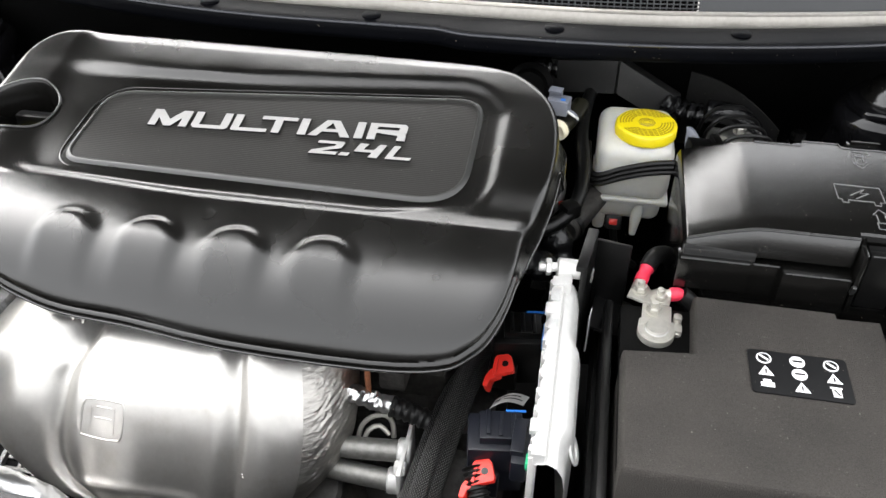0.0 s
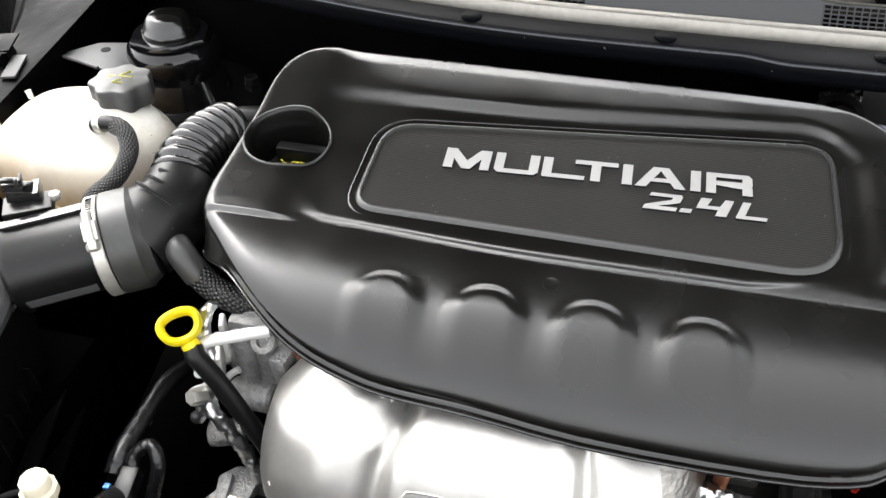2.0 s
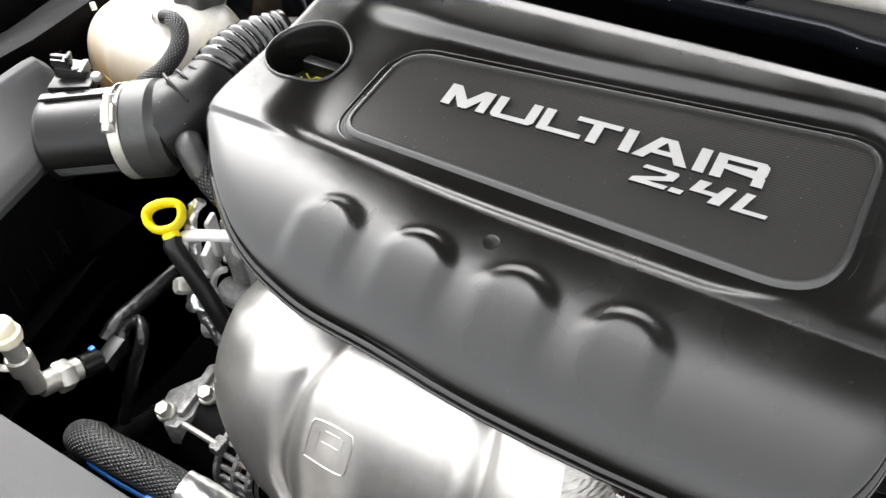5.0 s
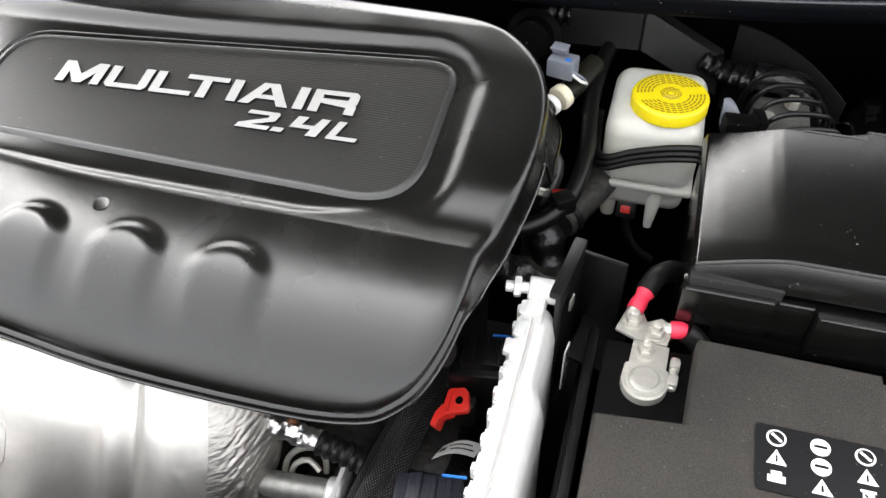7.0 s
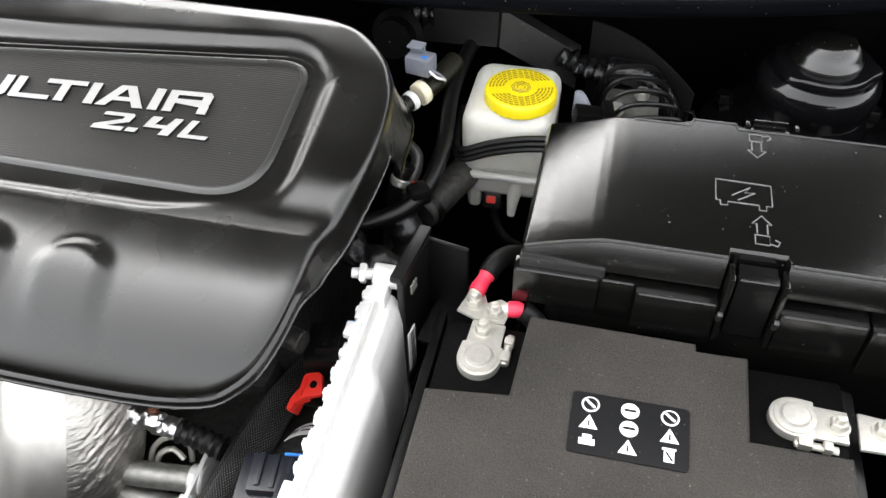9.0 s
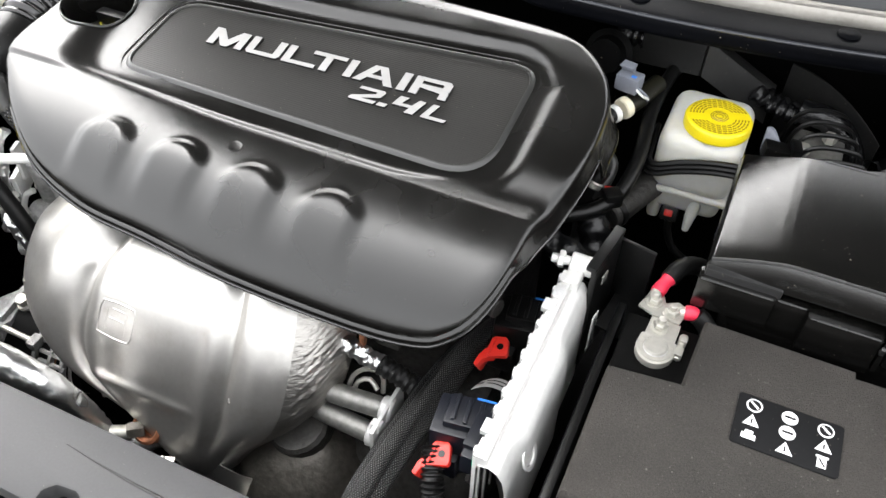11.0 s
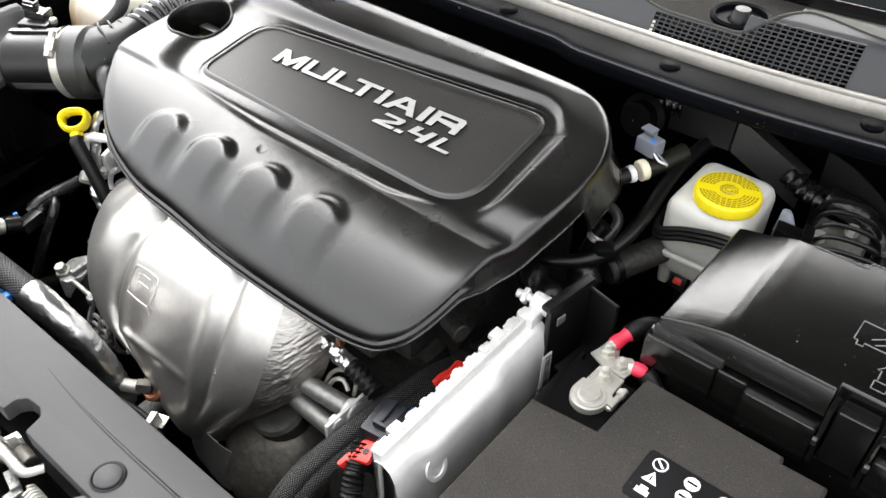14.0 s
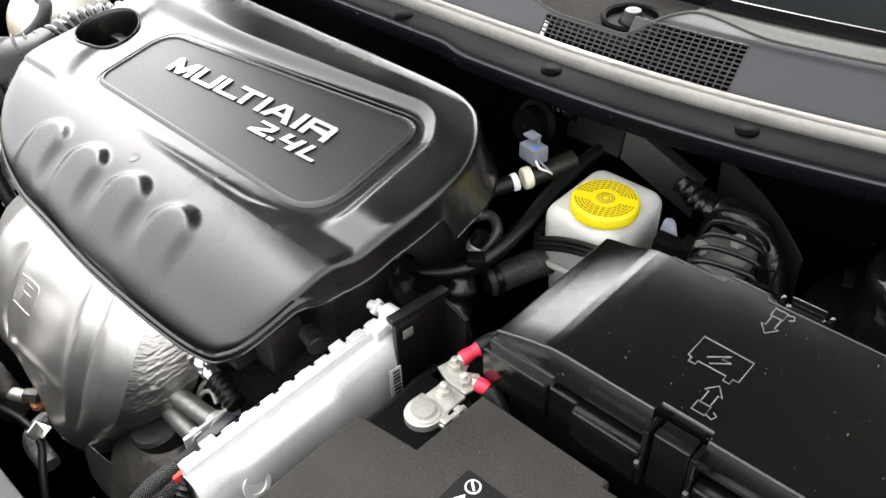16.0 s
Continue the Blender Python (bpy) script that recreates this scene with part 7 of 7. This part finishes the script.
# ---- air intake and coolant side ----
def intake():
    i = thing("air_intake_duct", (-0.42, 0.56, 0.76), "black plastic air intake duct with a bright hose clamp", "intake duct")
    A, B = Vector((-0.492, 0.503, 0.826)), Vector((-0.428, 0.541, 0.832))
    ax = (B - A).normalized()

    def turned(prof, at=A):
        return lathe(prof, along(at, at + ax), 44)
    L = (B - A).length
    part("meter_tube", turned([(0.0375, 0.0), (0.0395, 0.003), (0.0395, 0.006), (0.0375, 0.009), (0.0372, L - 0.006), (0.036, L)]), M["black"], i, "ribbed round meter tube")
    for k in range(5):
        q = radians(-125 - 4 * k)
        side, up = ax.cross(Vector((0, 0, 1))).normalized(), Vector((0, 0, 1))
        o = side * 0.0374 * math.cos(q + 1.9) + up * 0.0374 * math.sin(q + 1.9)
        part("rib", sweep([A + ax * 0.008 + o, B - ax * 0.008 + o], 0.0010, 6, smooth=False), M["black"], i)
    part("top_rail", box(*(A + ax * 0.034 + Vector((-0.004, 0.006, 0.0385))), 0.070, 0.010, 0.006, 0.0015, (0, -4, 31)), M["gloss"], i)
    part("boot_lip", turned([(0.038, 0.0), (0.0435, 0.001), (0.0435, 0.012), (0.0415, 0.014)], B - ax * 0.004), M["rubber"], i)
    part("hose_clamp", turned([(0.0436, 0.0), (0.0445, 0.001), (0.0445, 0.010), (0.0436, 0.011)], B - ax * 0.003), M["zinc"], i, "bright worm-drive hose clamp")
    out = Vector((0.10, -0.62, 0.78))
    out = (out - ax * out.dot(ax)).normalized()
    tang = ax.cross(out)
    sc = B + ax * 0.002 + out * 0.0462
    seat = Matrix((ax, tang, out)).transposed().to_4x4()
    seat.translation = sc
    house = box(0, 0, 0.0005, 0.0115, 0.017, 0.0070, 0.0012)
    bmesh.ops.transform(house, matrix=seat, verts=house.verts)
    part("clamp_screw", join(house, rod(sc - tang * 0.017 + out * 0.0015, sc + tang * 0.012 + out * 0.0015, 0.0042, 12), hexnut(sc + tang * 0.010 + out * 0.0015, sc + tang * 0.0165 + out * 0.0015, 0.0055)), M["zinc"], i)
    for k in range(9):
        q = 0.40 + 0.062 * k
        d = (out * math.cos(q) - tang * math.sin(q)) * 0.0447 + B + ax * 0.0025
        slot = box(0, 0, 0, 0.0052, 0.0011, 0.0006)
        turn = Matrix((ax, out * math.sin(q) + tang * math.cos(q), out * math.cos(q) - tang * math.sin(q))).transposed().to_4x4()
        turn.translation = d
        bmesh.ops.transform(slot, matrix=turn, verts=slot.verts)
        part("clamp_slot", slot, M["dull"], i)
    part("boot", turned([(0.0425, 0.0), (0.0452, 0.002), (0.0452, 0.024), (0.0435, 0.026), (0.0415, 0.028), (0.038, 0.034)], B + ax * 0.008), M["capgrey"], i, "wide satin grey-black boot")
    S = B + ax * 0.030
    part("elbow", sweep([S, (-0.395, 0.568, 0.838), (-0.385, 0.592, 0.842), (-0.388, 0.618, 0.848)], lambda s, d: 0.041 - 0.008 * s, 28, 0.005), M["black"], i)
    for k in range(3):
        q = radians(20 + 22 * k)
        part("web", sweep([(-0.402 + 0.004 * k, 0.575 + 0.012 * k, 0.8805 - 0.001 * k), (-0.390 + 0.003 * k, 0.570 + 0.014 * k, 0.879 - 0.001 * k), (-0.368 + 0.002 * k, 0.566 + 0.016 * k, 0.868)], 0.0018, 6), M["black"], i)
    part("bellows", sweep([(-0.388, 0.612, 0.847), (-0.392, 0.645, 0.855), (-0.388, 0.680, 0.856), (-0.380, 0.706, 0.852)], lambda s, d: 0.0255 + 0.0052 * abs(math.sin(d * math.pi / 0.0100)) ** 0.6, 32, 0.0012), M["gloss"], i, "ribbed black bellows", )
    part("bellows_end", lathe([(0.024, 0.0), (0.0315, 0.001), (0.0315, 0.005), (0.026, 0.006)], along((-0.381, 0.703, 0.8525), (-0.376, 0.716, 0.850)), 36), M["gloss"], i)
    part("rear_duct", sweep([(-0.382, 0.700, 0.852), (-0.372, 0.722, 0.846), (-0.352, 0.750, 0.830), (-0.32, 0.775, 0.80)], 0.024, 26), M["black"], i)
    part("nipple", rod((-0.380, 0.568, 0.838), (-0.3665, 0.553, 0.8365), 0.0165, 22, 0.004), M["black"], i)
    part("nipple_cup", lathe([(0.0185, 0), (0.0195, 0.004), (0.0185, 0.008), (0.013, 0.0085)], along((-0.378, 0.566, 0.838), (-0.365, 0.551, 0.836)), 22), M["gloss"], i)
    h = thing("breather_hose", (-0.34, 0.545, 0.81), "black breather hose with woven sleeve", "hose")
    part("elbow", sweep([(-0.368, 0.555, 0.836), (-0.358, 0.546, 0.835), (-0.350, 0.542, 0.826), (-0.342, 0.540, 0.815)], 0.0125, 16), M["capgrey"], h)
    part("sleeve", sweep([(-0.344, 0.541, 0.819), (-0.330, 0.538, 0.806), (-0.308, 0.535, 0.798), (-0.28, 0.54, 0.795)], 0.0118, 20), M["mesh"], h, "woven black sleeve")
    s = thing("air_meter_plug", (-0.485, 0.535, 0.862), "black air meter sensor with its plug", "sensor")
    part("base", box(-0.487, 0.540, 0.866, 0.040, 0.026, 0.010, 0.002, (0, 0, 31)), M["black"], s)
    part("plug", join(box(-0.494, 0.546, 0.876, 0.024, 0.018, 0.012, 0.002, (0, 12, 31)), box(-0.498, 0.543, 0.885, 0.016, 0.012, 0.008, 0.001, (0, 12, 31)), box(-0.484, 0.552, 0.875, 0.006, 0.022, 0.010, 0.001, (0, 0, 31))), M["gloss"], s)
    part("latch", join(box(-0.500, 0.541, 0.8905, 0.010, 0.004, 0.003, 0.0006, (0, 12, 31)), box(-0.492, 0.547, 0.8895, 0.003, 0.012, 0.004, 0.0006, (0, 12, 31))), M["black"], s)
    for j in range(3):
        part("lead", sweep([(-0.504 - 0.002 * j, 0.545 + 0.004 * j, 0.880), (-0.514, 0.552 + 0.004 * j, 0.876), (-0.522, 0.562 + 0.003 * j, 0.86), (-0.526, 0.57, 0.83)], 0.0016, 6), M["rubber"], s)
    part("screw", hexnut((-0.468, 0.552, 0.869), (-0.468, 0.552, 0.875), 0.005), M["zinc"], s)

    b = thing("air_filter_box", (-0.53, 0.40, 0.62), "black air filter box with a slanted grey-black lid", "air filter box")

    def lid(u, v):
        y = 0.20 + 0.362 * u
        c1 = -0.553 - 0.12 * (y - 0.50)
        c2 = -0.449 - 0.29 * (y - 0.382) if y < 0.469 else -0.474 - 0.72 * (y - 0.469)
        prof = [(c1 - 0.060, 0.70), (c1 - 0.050, 0.79), (c1 - 0.030, 0.845), (c1 - 0.012, 0.864), (c1 - 0.004, 0.868), (c1 + 0.002, 0.866), (c1 + 0.008, 0.861), (c2 - 0.004, 0.826), (c2, 0.819), (c2 - 0.001, 0.812), (c2 - 0.004, 0.808)]
        n = len(prof) - 1
        k = min(n - 1, int(v * n))
        t = v * n - k
        x = prof[k][0] + (prof[k + 1][0] - prof[k][0]) * t
        z = prof[k][1] + (prof[k + 1][1] - prof[k][1]) * t
        cut = max(0.0, u - 0.965) / 0.035
        return (x, y, z - 0.012 * cut * cut)
    bm = sheet(lid, 40, 40)
    bmesh.ops.holes_fill(bm, edges=[q for q in bm.edges if q.is_boundary], sides=0)
    bmesh.ops.recalc_face_normals(bm, faces=bm.faces[:])
    part("lid", bm, M["panel"], b, "slanted satin lid", angle=35)
    def side(u, v):
        y = 0.20 + 0.30 * u
        top = -0.456 - 0.29 * (y - 0.382)
        return (top + 0.004 - 0.020 * v, y, 0.812 - 0.13 * v)
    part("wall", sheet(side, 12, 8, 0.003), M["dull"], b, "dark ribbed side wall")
    # base blackened in place of the shade below the filter lid
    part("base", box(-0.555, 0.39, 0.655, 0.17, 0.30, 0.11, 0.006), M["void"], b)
    part("tray_edge", box(-0.445, 0.37, 0.66, 0.02, 0.28, 0.004, 0.001, (0, 0, 16)), M["dull"], b)
    for k in range(8):
        part("fin", box(-0.468 - 0.29 * (0.29 + 0.024 * k - 0.382) + 0.012, 0.29 + 0.024 * k, 0.738, 0.010, 0.0014, 0.030, 0.0005), M["black"], b)
    part("shelf", box(-0.452, 0.39, 0.700, 0.016, 0.26, 0.003, 0.001, (0, 0, 16)), M["dull"], b)


def coolant():
    c = thing("coolant_reservoir", (-0.53, 0.69, 0.73), "milky white coolant tank with a black lobed cap", "coolant tank")
    bm = bmesh.new()
    bmesh.ops.create_icosphere(bm, subdivisions=5, radius=1.0)
    for v in bm.verts:
        q = v.co.copy()
        r = (abs(q.x) ** 3.2 + abs(q.y) ** 3.0 + abs(q.z) ** 2.8) ** (-1 / 3.0)
        q *= r
        x = -0.536 + (0.105 if q.x > 0 else 0.112) * q.x
        y = 0.692 + 0.074 * q.y - 0.020 * q.x
        z = 0.797 + 0.087 * q.z - (0.009 + 0.020 * max(0.0, -q.x)) * (1 if q.z > 0 else 0)
        seam = 0.0025 * math.exp(-((q.z - 0.1) / 0.03) ** 2)
        x += seam * q.x
        y += seam * q.y - 0.004 * math.exp(-((q.x + 0.1) / 0.06) ** 2) * (1 if q.y < 0 else 0)
        v.co = (x, y, z)
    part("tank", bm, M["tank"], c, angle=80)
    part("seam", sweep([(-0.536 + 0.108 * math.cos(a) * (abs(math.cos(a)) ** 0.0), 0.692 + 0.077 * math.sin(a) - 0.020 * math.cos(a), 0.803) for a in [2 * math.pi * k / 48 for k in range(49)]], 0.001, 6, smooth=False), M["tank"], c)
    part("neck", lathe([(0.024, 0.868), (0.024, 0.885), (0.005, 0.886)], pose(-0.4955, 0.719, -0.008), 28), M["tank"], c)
    cap = part("cap", lathe([(0.0280, 0.876), (0.0292, 0.877), (0.0292, 0.8985), (0.0282, 0.9000), (0.0275, 0.9003), (0.024, 0.9008), (0.001, 0.9022)], pose(-0.4955, 0.719, -0.0090), 112, lambda a, z: 1 + 0.075 * math.cos(7 * a)), M["capgrey"], c, "lobed black cap with yellow warning marks")
    for px, py, s in ((-0.4905, 0.726, 0.007), (-0.4925, 0.712, 0.005)):
        tri = [(px - s, py - s * 0.7), (px + s, py - s * 0.7), (px, py + s)]
        part("warning_mark", sweep([(a, b, 0.8930) for a, b in tri + tri[:1]], 0.0006, 5, smooth=False), M["yellowink"], cap)
    part("text_bar", box(-0.5045, 0.721, 0.8926, 0.008, 0.002, 0.0006), M["yellowink"], cap)
    part("text_bar", box(-0.5045, 0.716, 0.8924, 0.010, 0.002, 0.0006), M["yellowink"], cap)
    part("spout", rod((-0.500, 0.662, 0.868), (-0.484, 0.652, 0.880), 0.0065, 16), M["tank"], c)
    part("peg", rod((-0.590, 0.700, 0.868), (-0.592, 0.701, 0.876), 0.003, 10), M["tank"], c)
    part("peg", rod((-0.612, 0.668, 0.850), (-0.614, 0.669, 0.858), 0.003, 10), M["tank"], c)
    h = thing("coolant_hose", (-0.45, 0.63, 0.83), "black woven coolant hose with a bright clip", "hose")
    part("end", sweep([(-0.487, 0.652, 0.879), (-0.474, 0.650, 0.884), (-0.462, 0.649, 0.884), (-0.450, 0.644, 0.879)], 0.0074, 14), M["rubber"], h)
    part("clip", rod((-0.483, 0.6515, 0.8805), (-0.475, 0.650, 0.883), 0.0086, 18), M["zinc"], h, "bright spring clip")
    part("sleeve", sweep([(-0.464, 0.649, 0.884), (-0.452, 0.645, 0.880), (-0.444, 0.632, 0.868), (-0.450, 0.612, 0.852), (-0.468, 0.596, 0.838), (-0.478, 0.590, 0.815), (-0.48, 0.59, 0.78)], 0.0086, 16), M["mesh"], h, "woven black sleeve")


def left_small():
    f = thing("refrigerant_port", (-0.376, 0.335, 0.70), "metal refrigerant port with a cream cap and strap", "valve")
    part("cap", lathe([(0.0125, 0.0), (0.0130, 0.003), (0.0130, 0.008), (0.0105, 0.010), (0.0105, 0.018), (0.0095, 0.020), (0.001, 0.0205)], pose(-0.3735, 0.336, 0.779), 10), M["cream"], f, "cream plastic screw cap")
    part("stem", join(rod((-0.375, 0.336, 0.715), (-0.3735, 0.336, 0.780), 0.0085, 16), rod((-0.3755, 0.336, 0.738), (-0.375, 0.336, 0.758), 0.011, 16)), M["zinc"], f)
    part("strap", sweep([(-0.386, 0.334, 0.783), (-0.400, 0.325, 0.782), (-0.412, 0.312, 0.772), (-0.418, 0.300, 0.756)], 0.0028, 8, flat=0.5), M["dull"], f)
    part("strap", sweep([(-0.376, 0.330, 0.748), (-0.392, 0.322, 0.746), (-0.402, 0.312, 0.738)], 0.004, 8, flat=0.4), M["zinc"], f)
    part("elbow", join(rod((-0.378, 0.338, 0.712), (-0.374, 0.374, 0.700), 0.0105, 16), hexnut((-0.376, 0.352, 0.707), (-0.3745, 0.366, 0.702), 0.0145)), M["zinc"], f)
    part("plug", join(rod((-0.374, 0.374, 0.700), (-0.371, 0.392, 0.694), 0.011, 14), box(-0.368, 0.404, 0.692, 0.016, 0.028, 0.016, 0.002, (10, 0, 5))), M["black"], f)
    part("blue_tab", box(-0.376, 0.392, 0.706, 0.005, 0.005, 0.003, 0.0005), M["blue"], f)
    solo("wrapped_loom", sweep([(-0.385, 0.412, 0.692), (-0.385, 0.430, 0.700), (-0.384, 0.470, 0.701), (-0.383, 0.510, 0.700), (-0.378, 0.545, 0.690)], 0.0085, 12, 0.003), M["tape"], (-0.33, 0.45, 0.71), "taped black wiring loom", "wiring loom")
    solo("looped_loom", sweep([(-0.366, 0.412, 0.690), (-0.372, 0.425, 0.70), (-0.360, 0.436, 0.708), (-0.348, 0.424, 0.70), (-0.352, 0.405, 0.67), (-0.36, 0.38, 0.62)], 0.0062, 12, 0.003), M["tape"], (-0.36, 0.42, 0.69), "looped taped wiring loom", "wiring loom")
    solo("black_pipe", sweep([(-0.40, 0.30, 0.60), (-0.37, 0.36, 0.60), (-0.35, 0.43, 0.59), (-0.34, 0.47, 0.57)], 0.012, 12), M["dull"], (-0.34, 0.37, 0.65), "dark rubber pipe deep in the bay", "pipe")
    h = thing("radiator_hose", (-0.20, 0.312, 0.70), "woven black hose with a blue tie and a foil sleeve", "hose")
    part("sleeve", sweep([(-0.292, 0.326, 0.715), (-0.277, 0.313, 0.745), (-0.255, 0.309, 0.764), (-0.225, 0.309, 0.768), (-0.190, 0.312, 0.763), (-0.160, 0.314, 0.757)], 0.0134, 18), M["braid"], h)
    for k in range(2):
        part("blue_line", sweep([(-0.245, 0.2965, 0.759 - 0.003 * k), (-0.215, 0.2965, 0.758 - 0.003 * k), (-0.186, 0.299, 0.753 - 0.003 * k)], 0.0011, 6), M["blue"], h, "thin blue line")
    part("tie", box(-0.1835, 0.2985, 0.757, 0.008, 0.008, 0.008, 0.001), M["blue"], h, "blue cable tie")
    part("foil_sleeve", crumple(sweep([(-0.170, 0.313, 0.760), (-0.150, 0.316, 0.752), (-0.133, 0.321, 0.735), (-0.121, 0.328, 0.706), (-0.115, 0.336, 0.66), (-0.113, 0.34, 0.61)], 0.0158, 32, 0.0016), 0.0010, 0.008), M["foil"], h, "crumpled silver foil sleeve")
    b = thing("wing_bracket", (-0.715, 0.808, 0.846), "black pressed bracket with a bolt on the wing rail", "bracket", group="wing rail brackets")
    part("top", join(box(-0.715, 0.808, 0.862, 0.050, 0.045, 0.003, 0.001, (0, 0, 20)), box(-0.7400, 0.790, 0.8660, 0.004, 0.012, 0.008, 0.001, (0, 0, 20)), box(-0.744, 0.806, 0.8650, 0.004, 0.008, 0.006, 0.001, (0, 0, 20))), M["wing"], b)
    part("leg", box(-0.690, 0.800, 0.848, 0.003, 0.044, 0.030, 0.001, (0, -14, 20)), M["wing"], b)
    part("leg", box(-0.706, 0.786, 0.848, 0.046, 0.003, 0.030, 0.001, (12, 0, 20)), M["wing"], b)
    part("foot", box(-0.672, 0.782, 0.8515, 0.016, 0.052, 0.003, 0.001, (0, 0, 20)), M["panel"], b)
    part("bolt", join(lathe([(0.009, 0), (0.009, 0.002), (0.003, 0.0022)], pose(-0.717, 0.811, 0.8636), 18), hexnut((-0.717, 0.811, 0.865), (-0.717, 0.811, 0.872), 0.006)), M["alu"], b)
    b2 = thing("wing_bracket", (-0.64, 0.48, 0.80), "grey pressed rail bracket with a bolt", "bracket", group="wing rail brackets")
    part("top", box(-0.655, 0.475, 0.822, 0.070, 0.13, 0.003, 0.001, (0, -6, -4)), M["panel"], b2)
    part("bolt", join(lathe([(0.011, 0), (0.011, 0.002), (0.003, 0.0022)], pose(-0.650, 0.506, 0.8232), 18), hexnut((-0.650, 0.506, 0.824), (-0.650, 0.506, 0.831), 0.007)), M["black"], b2)
    part("bolt", join(lathe([(0.011, 0), (0.011, 0.002), (0.003, 0.0022)], pose(-0.640, 0.440, 0.8232), 18), hexnut((-0.640, 0.440, 0.824), (-0.640, 0.440, 0.831), 0.007)), M["black"], b2)


front_panel()
heat_shield()
engine_block()
dipstick()
intake()
coolant()
left_small()
